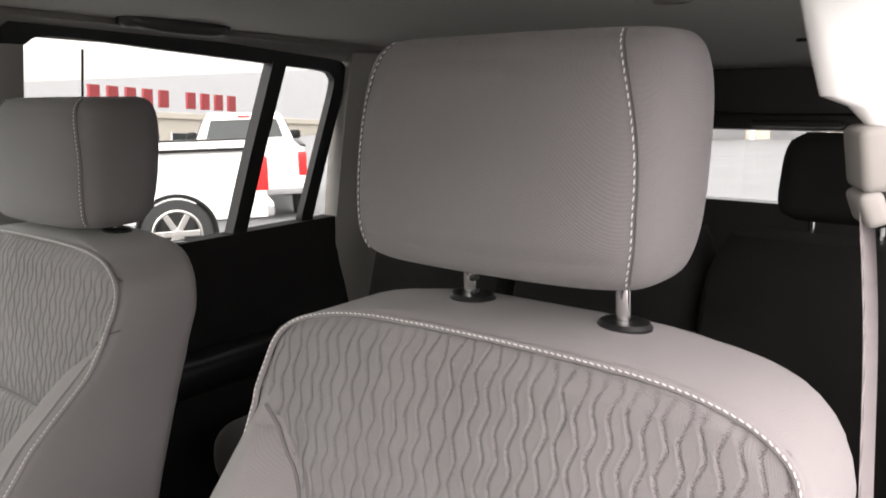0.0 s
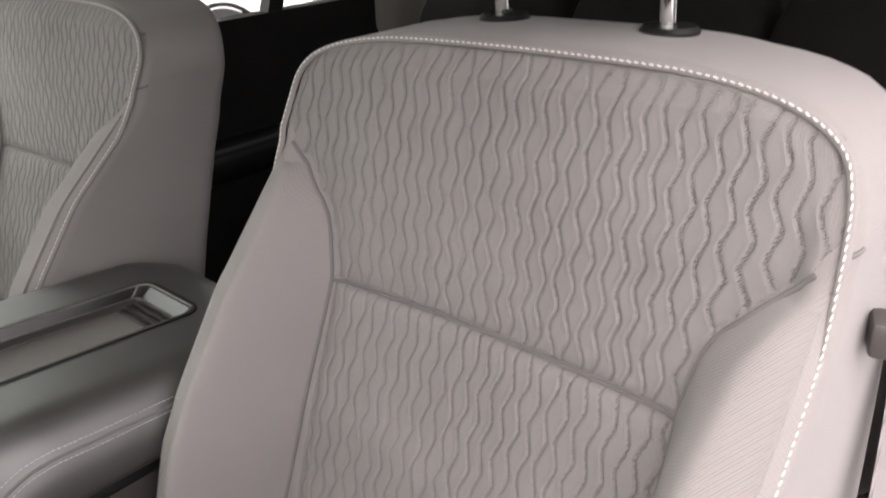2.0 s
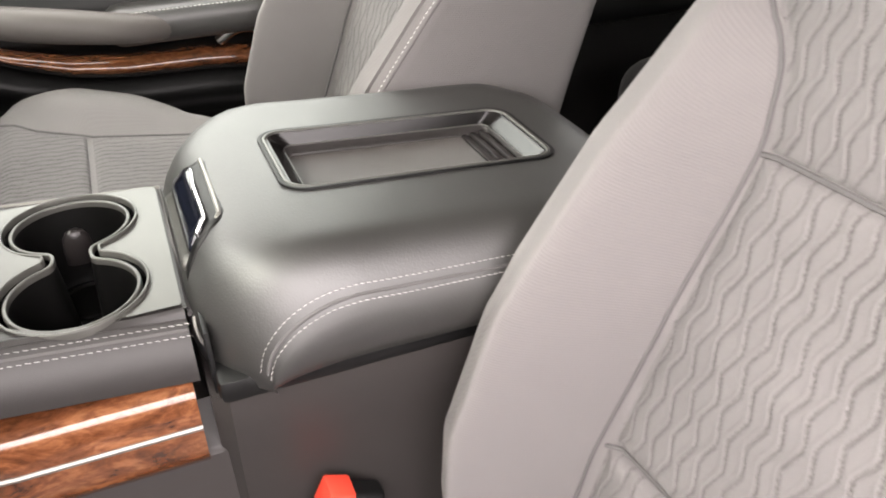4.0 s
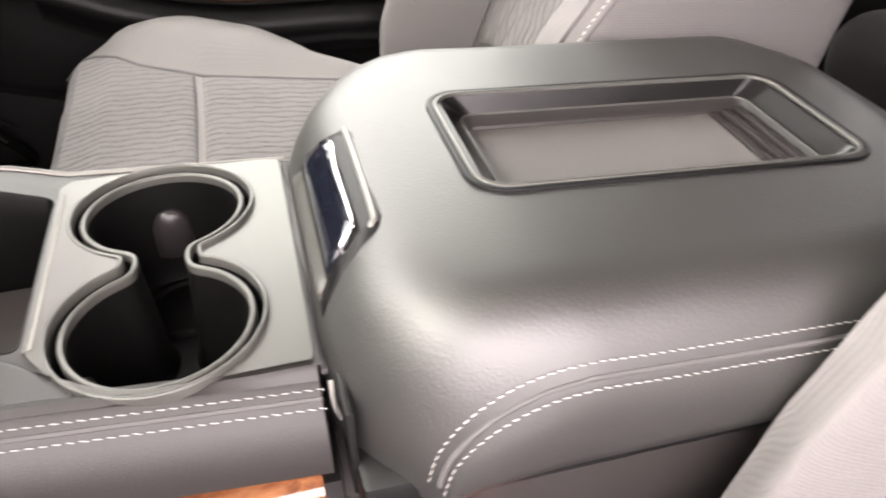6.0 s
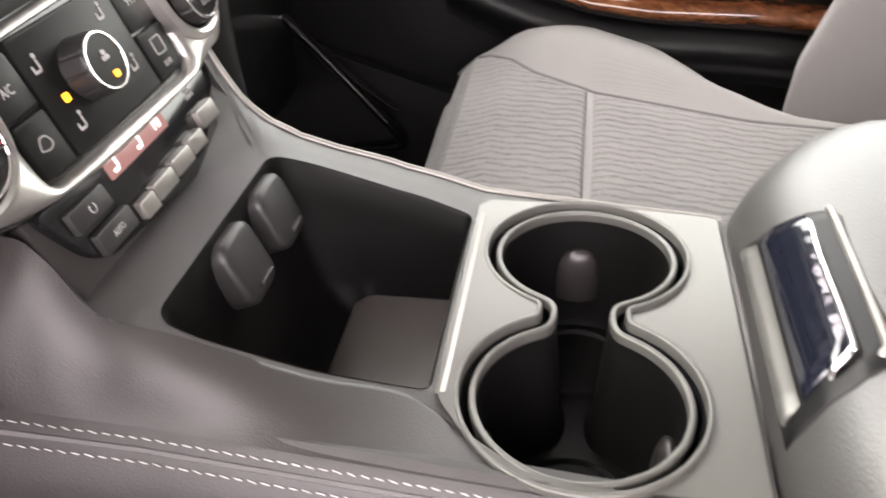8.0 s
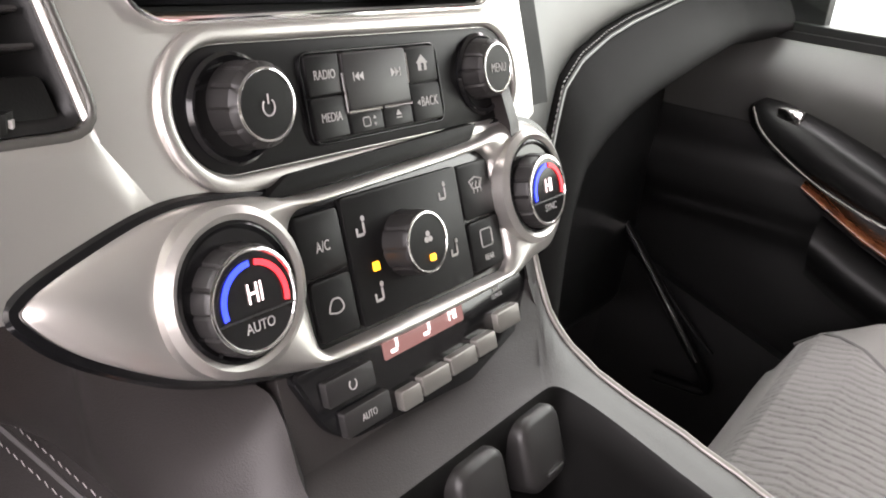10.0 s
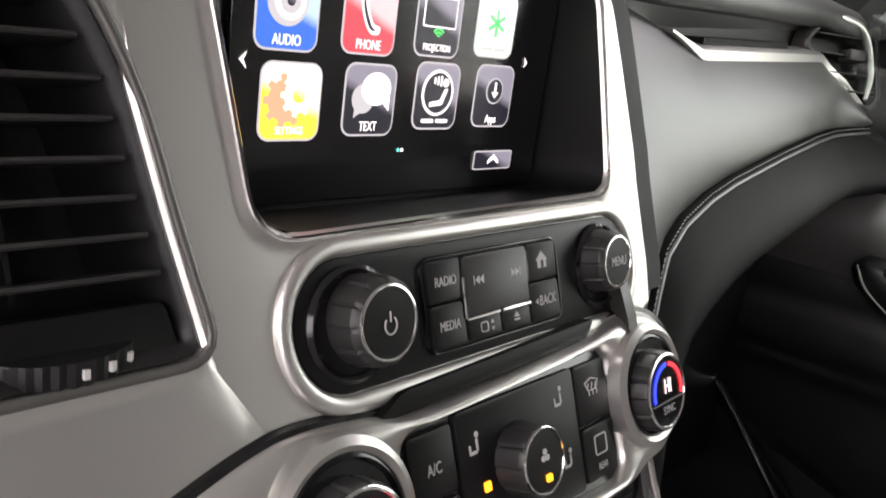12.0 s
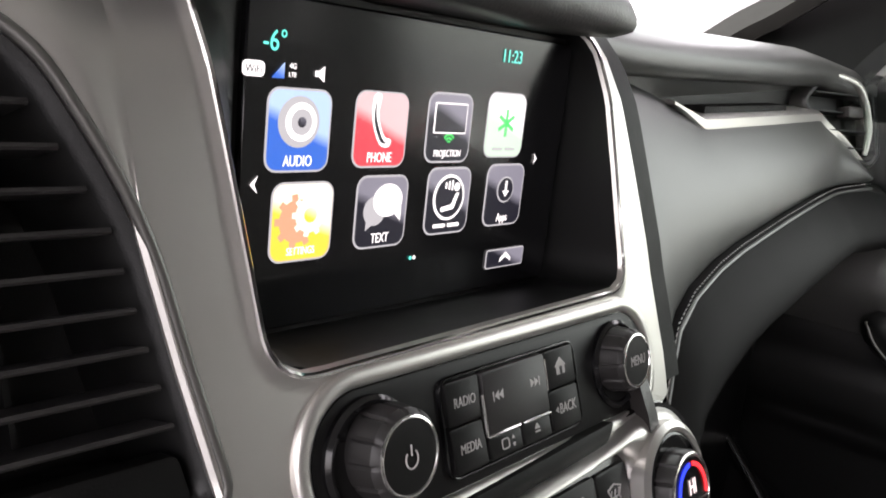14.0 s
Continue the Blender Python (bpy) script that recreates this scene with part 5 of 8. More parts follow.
box(bm, (-0.155, -0.40, 1.1285), (0.155, -0.006, 1.150), 0.006)
part("underside", bm, M_PLASTIC, lid)

# tray recess: dark groove, satin crest, flared gloss walls, ledge and ribbed mat
slope = math.atan2(1.2408 - 1.2240, 0.2284)
RM = Matrix.Translation((0, -0.211, 1.2328)) @ pose(0, 0, 0, math.degrees(slope))
bm = bmesh.new()
ring(bm, rrect(0.1240, 0.2480, 0.0220, 7), rrect(0.1165, 0.2400, 0.0185, 7), RM, -0.008, 0.0008, 0.0006, 2)
part("tray_groove", bm, M_SOFTBLACK, lid, "", 50)
bm = bmesh.new()
ring(bm, rrect(0.1170, 0.2405, 0.0190, 7), rrect(0.1105, 0.2335, 0.0160, 7), RM, -0.008, 0.0014, 0.0014, 4)
part("tray_rim", bm, M_PLATE, lid, "thin bright satin tray rim", 50)


def tray_loop(side, front, rear, d, r):
    """One outline of the tray, drawn in by so much at its sides and ends."""
    lo, hi = -0.1168 + rear, 0.1168 - front
    return [RM @ Vector((u, v, d)) for u, v in rrect(0.1106 - 2 * side, hi - lo, r, 6, 0.0, (lo + hi) / 2)]


bm = bmesh.new()
loft(bm, [tray_loop(*q) for q in ((0.0, 0.0, 0.0, -0.0006, 0.016), (0.0008, 0.0020, 0.0015, -0.0022, 0.015), (0.0034, 0.0135, 0.0130, -0.0105, 0.011), (0.0040, 0.0150, 0.0146, -0.0117, 0.010), (0.0046, 0.0156, 0.0152, -0.0118, 0.010))], True, False, False)
part("tray_wall", bm, M_TRAY, lid, "glossy black flared tray wall", 50)
bm = bmesh.new()
loft(bm, [tray_loop(*q) for q in ((0.0045, 0.0154, 0.0150, -0.0121, 0.010), (0.0060, 0.0164, 0.0160, -0.0119, 0.009), (0.0085, 0.0172, 0.0168, -0.0142, 0.007), (0.0135, 0.0180, 0.0172, -0.0160, 0.006), (0.0145, 0.0182, 0.0176, -0.0178, 0.006))], True, False, True)
part("tray_floor", bm, M_WRAP, lid, "dark grey tray ledge and floor", 40)
bm = bmesh.new()
tube(bm, [Vector(p) for p in tray_loop(0.0050, 0.0158, 0.0154, -0.0116, 0.0095)], 0.0007, 6, True)
part("tray_ledge_edge", bm, M_PLATE, lid, "", 60)
bm = bmesh.new()
n = 104
prof = []
for i in range(n):
    v, w = -0.070 + 0.167 * i / n, 0.167 / n
    prof += [(v, -0.0174), (v + 0.28 * w, -0.0169), (v + 0.72 * w, -0.0169)]
loft(bm, [[RM @ Vector((u, v, d)) for v, d in prof + [(0.097, -0.0174), (0.097, -0.0185), (-0.070, -0.0185)]] for u in (-0.0385, 0.0385)])
part("tray_mat", bm, M_TRAYMAT, lid, "finely ribbed grey tray mat", 20)
for k, v in enumerate((-0.0745, -0.0835, -0.0925)):
    bm = bmesh.new()
    box(bm, (-0.0405, v - 0.0032, -0.0180), (0.0405, v + 0.0032, -0.0158 + 0.0016 * k), 0.0012, 2, RM)
    part("tray_step", bm, M_TAB, lid)

# latch bent over the lid's front edge
LM = Matrix(((1, 0, 0, 0.002), (0, -0.62, 0.785, -0.0175), (0, 0.785, 0.62, 1.2115), (0, 0, 0, 1)))
LATCH_BEND = [tuple((LM.inverted() @ Vector((0.002, y, z)))[1:]) for y, z in spine[1:10]]


def latch_patch(bm, v0, v1, near, far, height, n=14, deep=0.004, m=12):
    """A strip of the latch from v0 to v1, bent to the lid, between its near and far ends."""
    loops = []
    for j in range(n + 1):
        v = v0 + (v1 - v0) * j / n
        a, b = lerp_table(near, v), lerp_table(far, v)
        edge = 0.0014 * max(0.0, 1 - 3.0 * min(j, n - j) / n * 2)
        h = height(j / n) - edge
        base = lerp_table(LATCH_BEND, v)
        top = [(a, h - 0.0010)] + [(a + 0.001 + (b - a - 0.002) * i / m, h) for i in range(m + 1)] + [(b, h - 0.0010), (b, -deep), (a, -deep)]
        loops.append([LM @ Vector((u, v, base + d)) for u, d in top])
    loft(bm, loops)


# the black edge left showing stands for the shadow groove round the latch
bm = bmesh.new()
latch_patch(bm, -0.0250, 0.0312, [(-0.025, -0.0785), (0.012, -0.0700), (0.022, -0.0672), (0.028, -0.0640), (0.0312, -0.057)], [(-0.025, 0.0590), (0.022, 0.0475), (0.028, 0.0445), (0.0312, 0.038)], lambda k: 0.0012, 22)
latch = part("latch_bezel", bm, M_SOFTBLACK, lid, "dark latch surround, its black edge standing for the shadow groove", 50)
bm = bmesh.new()
latch_patch(bm, -0.0222, -0.0050, [(-0.0222, -0.0670), (-0.005, -0.0640)], [(-0.0222, 0.0550), (-0.005, 0.0500)], lambda k: 0.0040 - 0.0030 * step01(k * 1.3), 14)
part("latch_well", bm, M_PLATE, latch, "satin finger scoop", 50)
bm = bmesh.new()
latch_patch(bm, -0.0085, 0.0180, [(-0.0085, -0.0630), (0.010, -0.0585), (0.018, -0.0520)], [(-0.0085, 0.0525), (0.018, 0.0450)], lambda k: 0.0030 + 0.0012 * k, 10)
part("latch_button", bm, M_FILM, latch, "black latch button under crinkled clear film", 50)


def latch_line(pts, h):
    """A line over the latch that sinks into it at its ends."""
    line = smooth_open([Vector((u, v, 0)) for u, v in pts], 6)
    n = len(line) - 1
    return [LM @ Vector((p.x, p.y, lerp_table(LATCH_BEND, p.y) + h - 0.0045 * (1 - step01(min(i, n - i) / 5.0)))) for i, p in enumerate(line)]


bm = bmesh.new()
tube(bm, latch_line([(0.0440, 0.0176), (-0.010, 0.0184), (-0.050, 0.0188), (-0.0555, 0.0170), (-0.0595, 0.0100), (-0.0615, 0.0040)], 0.0040), 0.0016, 8)
part("chrome_edge", bm, M_CHROME, latch, "bright chrome edge", 50)
bm = bmesh.new()
tube(bm, latch_line([(0.0445, 0.0262), (0.0420, 0.0278), (-0.010, 0.0282), (-0.0520, 0.0278), (-0.0575, 0.0262), (-0.0615, 0.0215)], 0.0), 0.0021, 10)
part("latch_rim", bm, M_SATIN, latch, "smooth satin rim", 50)

# twin stitched seam round the lid's near and far shoulders
for sgn in (-1, 1):
    for k, off in ((0.970, 0), (1.0, 1)):
        pts = []
        for yy, zz in [(y, z) for y, z in spine[2:]] + [(-0.0968 - 0.2284 * i / 22, 1.2408 - 0.0168 * i / 22) for i in range(1, 22)] + rear_spine[:3]:
            p = lid_point(yy, zz, sgn * k)
            pts.append(p + Vector((sgn * 0.0006, 0.0004, 0.0009)) + off * Vector((sgn * 0.0014, 0, -0.0012)))
        bm = bmesh.new()
        stitches(bm, smooth_open(pts, 3), 0.0036, 0.0012, 0.00025, (sgn * 0.5, 0, 1))
        part("stitching", bm, M_THREAD, lid, "white twin topstitching")
    pts = [lid_point(yy, zz, sgn * 0.99) + Vector((0, 0, -0.0002)) for yy, zz in spine[2:] + [(-0.2, 1.2332), (-0.3, 1.2259)] + rear_spine[:3]]
    bm = bmesh.new()
    tube(bm, smooth_open(pts, 3), 0.0014, 6)
    part("seam", bm, M_SEAM, lid)

bm = bmesh.new()
tube(bm, smooth_open([(-0.113, -0.0015, 1.184), (-0.1175, -0.001, 1.178), (-0.117, -0.002, 1.168), (-0.112, -0.0055, 1.152)], 6), 0.0012, 8)
part("release_tab", bm, M_TRIMGREY, lid, "pale curved release tab edge")
# dark plate put in the gap before the lid, standing for its shade
bm = bmesh.new()
box(bm, (-0.137, -0.0085, 1.09), (-0.098, -0.0045, 1.184), 0.001)
part("gap_plate", bm, M_PLASTIC, console)

# belt buckle between seat and console
buckle = thing("belt_buckle", "black seat belt buckle with a red release button", "belt buckle", at=(-0.158, -0.09, 0.87))
BM = pose(-0.155, -0.085, 0.978, 24, -4, 0)
bm = bmesh.new()
box(bm, (-0.012, -0.027, -0.075), (0.012, 0.027, 0.030), 0.006, 3, BM)
part("housing", bm, M_PLASTIC, buckle)
bm = bmesh.new()
box(bm, (-0.0125, 0.004, 0.006), (0.0125, 0.0285, 0.034), 0.003, 2, BM)
part("button", bm, M_RED, buckle, "bright red release button")
bm = bmesh.new()
box(bm, (-0.006, -0.012, -0.15), (0.006, 0.012, -0.07), 0.003, 2, BM)
part("stalk", bm, M_PLASTIC, buckle)


# ---- centre stack ----
stack = thing("centre_stack", "satin silver centre stack holding screen, radio and climate panels", "dashboard panel", at=(0, 0.36, 1.20))


SQUEEZE = False
RZ = 1.3725


def on_stack(x, z, d=0.0):
    """A point on the stack's face, d metres out of it, the face bowing back a little at its sides."""
    if SQUEEZE:
        x, z = 0.0015 + (x - 0.0015) * 0.87, RZ + (z - RZ) * 0.79
    bow = 0.10 * max(0.0, abs(x) - 0.10) ** 1.5 + 2.4 * max(0.0, z - 1.468) ** 2 * step01((-x - 0.115) / 0.03)
    return Vector((x, stack_y(z) + bow - 0.95 * d, z + 0.25 * d))


def stack_ring(bm, outer, inner, d0, d1, b=0.002, steps=3):
    loops = [[on_stack(u, v, d0) for u, v in outer]]
    for i in range(steps + 1):
        a = math.pi / 2 * i / steps
        loops.append([on_stack(u, v, d1 - b + b * math.sin(a)) for u, v in inset(outer, b * (1 - math.cos(a)))])
    for i in range(steps + 1):
        a = math.pi / 2 * (1 - i / steps)
        loops.append([on_stack(u, v, d1 - b + b * math.sin(a)) for u, v in inset(inner, -b * (1 - math.cos(a)))])
    loops.append([on_stack(u, v, d0) for u, v in inner])
    loft(bm, loops, True, False, False)


def stack_prism(bm, pts, d0, d1, b=0.001, steps=2):
    loops = [[on_stack(u, v, d0) for u, v in pts]]
    for i in range(steps + 1):
        a = math.pi / 2 * i / steps
        loops.append([on_stack(u, v, d1 - b + b * math.sin(a)) for u, v in inset(pts, b * (1 - math.cos(a)))])
    loft(bm, loops)


def ray_outline(pts, c, n):
    """n points of an outline met by even rays from c, so that two outlines match ray by ray."""
    out = []
    k = len(pts)
    for j in range(n):
        a = 2 * math.pi * j / n
        d = Vector((math.cos(a), math.sin(a)))
        best = None
        for i in range(k):
            p, q = Vector(pts[i]) - Vector(c), Vector(pts[(i + 1) % k]) - Vector(c)
            e = q - p
            den = d.x * e.y - d.y * e.x
            if abs(den) < 1e-12:
                continue
            t = (p.x * e.y - p.y * e.x) / den
            s = (p.x * d.y - p.y * d.x) / den
            if t > 0 and -1e-6 <= s <= 1 + 1e-6 and (best is None or t > best):
                best = t
        out.append(tuple(Vector(c) + d * best))
    return out


# screen opening and the silver face round it
OPEN = round_poly([(-0.106, 1.4030), (0.094, 1.4055), (0.089, 1.520), (-0.121, 1.520)], [0.014, 0.012, 0.01, 0.01], 6)
FACE_R = round_poly([(-0.149, 1.345), (0.127, 1.345), (0.130, 1.37), (0.125, 1.42), (0.111, 1.475), (0.095, 1.535), (-0.1472, 1.535), (-0.1437, 1.45), (-0.1272, 1.37)], 0.004, 2)
NR = 120
a, b = ray_outline(FACE_R, (-0.01, 1.46), NR), ray_outline(OPEN, (-0.01, 1.46), NR)
bm = bmesh.new()
loops = [[on_stack(u, v, -0.0035) for u, v in a], [on_stack(u, v, -0.0012) for u, v in a], [on_stack(u, v, 0) for u, v in inset(a, 0.0012)]]
for k in (0.25, 0.5, 0.75):
    loops.append([on_stack(p[0] + (q[0] - p[0]) * k, p[1] + (q[1] - p[1]) * k, 0) for p, q in zip(a, b)])
loops.append([on_stack(u, v, 0.0) for u, v in inset(b, -0.005)])
loops.append([on_stack(u, v, 0.0018) for u, v in inset(b, -0.0028)])
loops.append([on_stack(u, v, 0.0018) for u, v in inset(b, -0.0012)])
loops.append([on_stack(u, v, 0.0) for u, v in b])
loft(bm, loops, True, False, False)
part("silver_face", bm, M_SILVER, stack, "satin silver stack face", 40)
bm = bmesh.new()
tube(bm, [on_stack(u, v, 0.0016) for u, v in resample(inset(OPEN, -0.0020), 140, (0, 1))], 0.0011, 6, True)
part("bright_edge", bm, M_CHROME, stack, "bright edge round the screen opening", 50)

# recessed black margin along the passenger's side of the face
bm = bmesh.new()


def margin(a, b):
    z = 1.352 + 0.178 * b
    x = lerp_table([(1.345, 0.127), (1.37, 0.130), (1.42, 0.125), (1.475, 0.111), (1.535, 0.095)], z)
    return on_stack(x - 0.006 + 0.034 * a, z, -0.007)


slab(bm, 4, 24, margin, (0, 0.006, 0))
part("black_margin", bm, M_WELL, stack, "recessed black margin beside the silver face", 60)

# hood, side walls and floor of the screen well
SCREEN_Y = 0.388
well_back = round_poly([(-0.094, 1.397), (0.093, 1.397), (0.091, 1.516), (-0.094, 1.516)], 0.006, 6)
wa, wb = ray_outline(OPEN, (-0.005, 1.462), 96), ray_outline(well_back, (-0.005, 1.462), 96)
bm = bmesh.new()
loops = []
for k in (0.0, 0.04, 0.5, 1.0):
    loops.append([on_stack(p[0], p[1], 0).lerp(Vector((q[0], SCREEN_Y + 0.002, q[1])), k) for p, q in zip(wa, wb)])
loft(bm, loops, True, False, True)
part("screen_well", bm, M_PLASTIC, stack, "dark recess round the screen", 50)
bm = bmesh.new()
loops = []
for i in range(21):
    x = -0.150 + 0.246 * i / 20
    k = 1 - max(0.0, abs((x + 0.027) / 0.123)) ** 10
    z0, y0 = 1.5155 - 0.003 * (1 - k), 0.366
    loops.append([(x, y0 + 0.010 * math.cos(t) * (0.4 + 0.6 * k) - 0.004, z0 + 0.013 + 0.0125 * math.sin(t) * (0.4 + 0.6 * k)) for t in (-1.5, -2.2, -2.9, -3.6, -4.2, -4.7)] + [(x, 0.50, z0 + 0.027), (x, 0.50, z0 + 0.004)])
loft(bm, loops)
part("hood", bm, M_LEATHER, stack, "padded dark grained hood over the screen", 50)

# the lit screen
screen = thing("touch_screen", "black touch screen showing two rows of lit app tiles", "screen", at=(0, SCREEN_Y, 1.40))
bm = bmesh.new()
box(bm, (-0.0925, SCREEN_Y - 0.001, 1.3995), (0.0905, SCREEN_Y + 0.004, 1.5135), 0.0008, 1)
part("glass", bm, M_SCREEN, screen, "glossy black screen glass")


def flat(name, pts, material, parent, d=0.0, label="", at=None):
    bm = bmesh.new()
    c = Vector((sum(p[0] for p in pts) / len(pts), sum(p[1] for p in pts) / len(pts))) if at is None else Vector(at)
    prism(bm, [(u - c.x, v - c.y) for u, v in pts], face_plane(0, 0, 0, 0), 0, 0.00015)
    ob = part(name, bm, material, parent, label)
    ob.location = (c.x, SCREEN_Y - 0.0011 - d, c.y)
    return ob


TILES = [
    (-0.0695, 1.4700, G_TBLUE, "AUDIO", "blue audio app tile"), (-0.0310, 1.4710, G_TRED, "PHONE", "red phone app tile"),
    (0.0075, 1.4725, G_TBLACK, "PROJECTION", "black projection app tile"), (0.0450, 1.4745, G_PALE, "", "pale green app tile"),
    (-0.0655, 1.4380, G_TGOLD, "SETTINGS", "yellow settings app tile"), (-0.0270, 1.4395, G_TBLACK, "TEXT", "black text message app tile"),
    (0.0115, 1.4420, G_TBLACK, "", "black assistance app tile"), (0.0500, 1.4430, G_TBLACK, "Apps", "black apps tile"),
]
for cx, cz, material, word, label in TILES:
    w, h = 0.0275, 0.0286
    flat("app_tile", rrect(w, h, 0.005, 5, cx, cz), G_GREY, screen, 0.0, label)
    flat("tile_face", rrect(w - 0.0016, h - 0.0016, 0.0042, 5, cx, cz), material, screen, 0.0002)
    if word:
        size = 0.0054 if len(word) < 7 else 0.0040
        lettering("caption", word, size, face_plane(cx, SCREEN_Y - 0.0016, cz - 0.0105, 0), G_WHITE, screen, "", 0.72)
    else:
        for k in (-0.0045, 0.0045):
            flat("caption_bar", rrect(0.0075, 0.0016, 0.0005, 2, cx + k, cz - 0.0105), G_WHITE if material is not G_PALE else G_GREY, screen, 0.0005)


def icon(pts, material, d=0.0005, name="icon"):
    return flat(name, pts, material, screen, d)


# audio: a round speaker
cx, cz = -0.0700, 1.4730
icon(disc(0.0088, 28, cx, cz), G_GREY, 0.0005)
icon(disc(0.0066, 28, cx + 0.0008, cz), G_WHITE, 0.0007)
icon(disc(0.0045, 24, cx + 0.0008, cz), G_GREY, 0.0009)
icon(disc(0.0018, 16, cx + 0.0008, cz), G_TBLACK, 0.0011)
# phone: a handset
cx, cz = -0.0310, 1.4745
icon(smooth_closed([(cx - 0.0052, cz + 0.0088), (cx - 0.0015, cz + 0.0094), (cx - 0.0022, cz + 0.002), (cx + 0.0012, cz - 0.0055), (cx + 0.0050, cz - 0.0070), (cx + 0.0040, cz - 0.0098), (cx - 0.0008, cz - 0.0088), (cx - 0.0050, cz - 0.0005)], 4), G_WHITE)
icon(smooth_closed([(cx - 0.0040, cz + 0.0070), (cx - 0.0034, cz + 0.001), (cx + 0.0002, cz - 0.0065), (cx + 0.0028, cz - 0.0082), (cx - 0.0006, cz - 0.0078), (cx - 0.0044, cz)], 4), G_DARK, 0.0007)
# projection: a blank display and waves
cx, cz = 0.0075, 1.4755
icon(rrect(0.0200, 0.0125, 0.0006, 2, cx, cz + 0.001), G_WHITE)
icon(rrect(0.0188, 0.0113, 0.0005, 2, cx, cz + 0.001), G_TBLACK, 0.0007)
for r in (0.0012, 0.0026, 0.0040):
    arc = [(cx + r * math.cos(radians(q)), cz - 0.0092 + r * math.sin(radians(q))) for q in range(35, 146, 11)]
    icon(arc + [(cx + (r - 0.0008) * math.cos(radians(q)), cz - 0.0092 + (r - 0.0008) * math.sin(radians(q))) for q in range(145, 34, -11)], G_GREEN)
# pale tile: a cross of small arms
cx, cz = 0.0450, 1.4755
for q in (90, 210, 330, 30, 150, 270):
    p, s = (math.cos(radians(q)), math.sin(radians(q))), (-math.sin(radians(q)) * 0.0008, math.cos(radians(q)) * 0.0008)
    icon([(cx - s[0], cz - s[1]), (cx + p[0] * 0.006 - s[0], cz + p[1] * 0.006 - s[1]), (cx + p[0] * 0.006 + s[0], cz + p[1] * 0.006 + s[1]), (cx + s[0], cz + s[1])], G_GREEN)
# settings: gears
for gx, gz, r, mm in ((-0.0680, 1.4385, 0.0078, G_RUST), (-0.0625, 1.4405, 0.0064, G_CREAM)):
    pts = []
    for i in range(9):
        for k, rr in ((0.0, 1.0), (0.25, 1.0), (0.32, 1.25), (0.68, 1.25), (0.75, 1.0)):
            q = 2 * math.pi * (i + k) / 9
            pts.append((gx + r * rr * math.cos(q), gz + r * rr * math.sin(q)))
    icon(pts, mm, 0.0005 if mm is G_RUST else 0.0007)
icon(disc(0.0028, 20, -0.0625, 1.4405), G_TGOLD, 0.0009)
# text: two speech bubbles
icon(disc(0.0058, 24, -0.0310, 1.4400), G_GREY)
icon([(-0.0350, 1.4370), (-0.0352, 1.4325), (-0.0310, 1.4350)], G_GREY)
icon([(-0.0245 + 0.0078 * math.cos(q), 1.4440 + 0.0065 * math.sin(q)) for q in [2 * math.pi * i / 26 for i in range(26)]], G_WHITE, 0.0007)
icon([(-0.0215, 1.4395), (-0.0170, 1.4355), (-0.0170, 1.4415)], G_WHITE, 0.0007)
# assistance tile: ring with a seated figure reduced to bars
cx, cz = 0.0115, 1.4435
icon(disc(0.0098, 32, cx, cz), G_WHITE)
icon(disc(0.0086, 32, cx, cz), G_DARK, 0.0007)
icon(round_poly([(cx - 0.005, cz - 0.006), (cx + 0.003, cz - 0.005), (cx + 0.006, cz + 0.002), (cx + 0.004, cz + 0.002), (cx + 0.0015, cz - 0.003), (cx - 0.005, cz - 0.004)], 0.0008, 2), G_WHITE, 0.0009)
icon(disc(0.0018, 16, cx + 0.0042, cz + 0.0045), G_WHITE, 0.0009)
for k in range(3):
    icon(rrect(0.0009, 0.0045 - 0.0008 * k, 0.0004, 2, cx + 0.0012 - 0.002 * k, cz + 0.0052), G_WHITE, 0.0009)
# apps: disc with a downward arrow
cx, cz = 0.0500, 1.4455
icon(disc(0.0060, 28, cx, cz), G_GREY)
icon(disc(0.0053, 28, cx, cz), G_DARK, 0.0007)
icon([(cx - 0.0006, cz + 0.0040), (cx - 0.0006, cz - 0.0005), (cx - 0.0024, cz - 0.0005), (cx, cz - 0.0032), (cx + 0.0024, cz - 0.0005), (cx + 0.0006, cz - 0.0005), (cx + 0.0006, cz + 0.0040)], G_WHITE, 0.0009)
# status line, page dots, arrows and the pull-up tab
lettering("readout", "-6°", 0.0095, face_plane(-0.0815, SCREEN_Y - 0.0014, 1.4985, 0), G_CYAN, screen, "turquoise temperature readout", 0.85)
lettering("clock", "11:23", 0.0078, face_plane(0.0440, SCREEN_Y - 0.0014, 1.5040, 0), G_CYAN, screen, "turquoise clock digits", 0.85)
icon(rrect(0.0085, 0.0050, 0.0016, 3, -0.0895, 1.4895), G_WHITE)
lettering("caption", "WiFi", 0.0036, face_plane(-0.0895, SCREEN_Y - 0.0018, 1.4893, 0), G_DARK, screen, "", 0.9)
icon([(-0.0825, 1.4870), (-0.0775, 1.4870), (-0.0775, 1.4922)], G_TBLUE)
lettering("caption", "4G", 0.0026, face_plane(-0.0738, SCREEN_Y - 0.0014, 1.4912, 0), G_WHITE, screen, "", 0.9)
lettering("caption", "LTE", 0.0022, face_plane(-0.0738, SCREEN_Y - 0.0014, 1.4884, 0), G_WHITE, screen, "", 0.9)
icon([(-0.0645, 1.4885), (-0.0628, 1.4885), (-0.0605, 1.4868), (-0.0605, 1.4922), (-0.0628, 1.4905), (-0.0645, 1.4905)], G_WHITE)
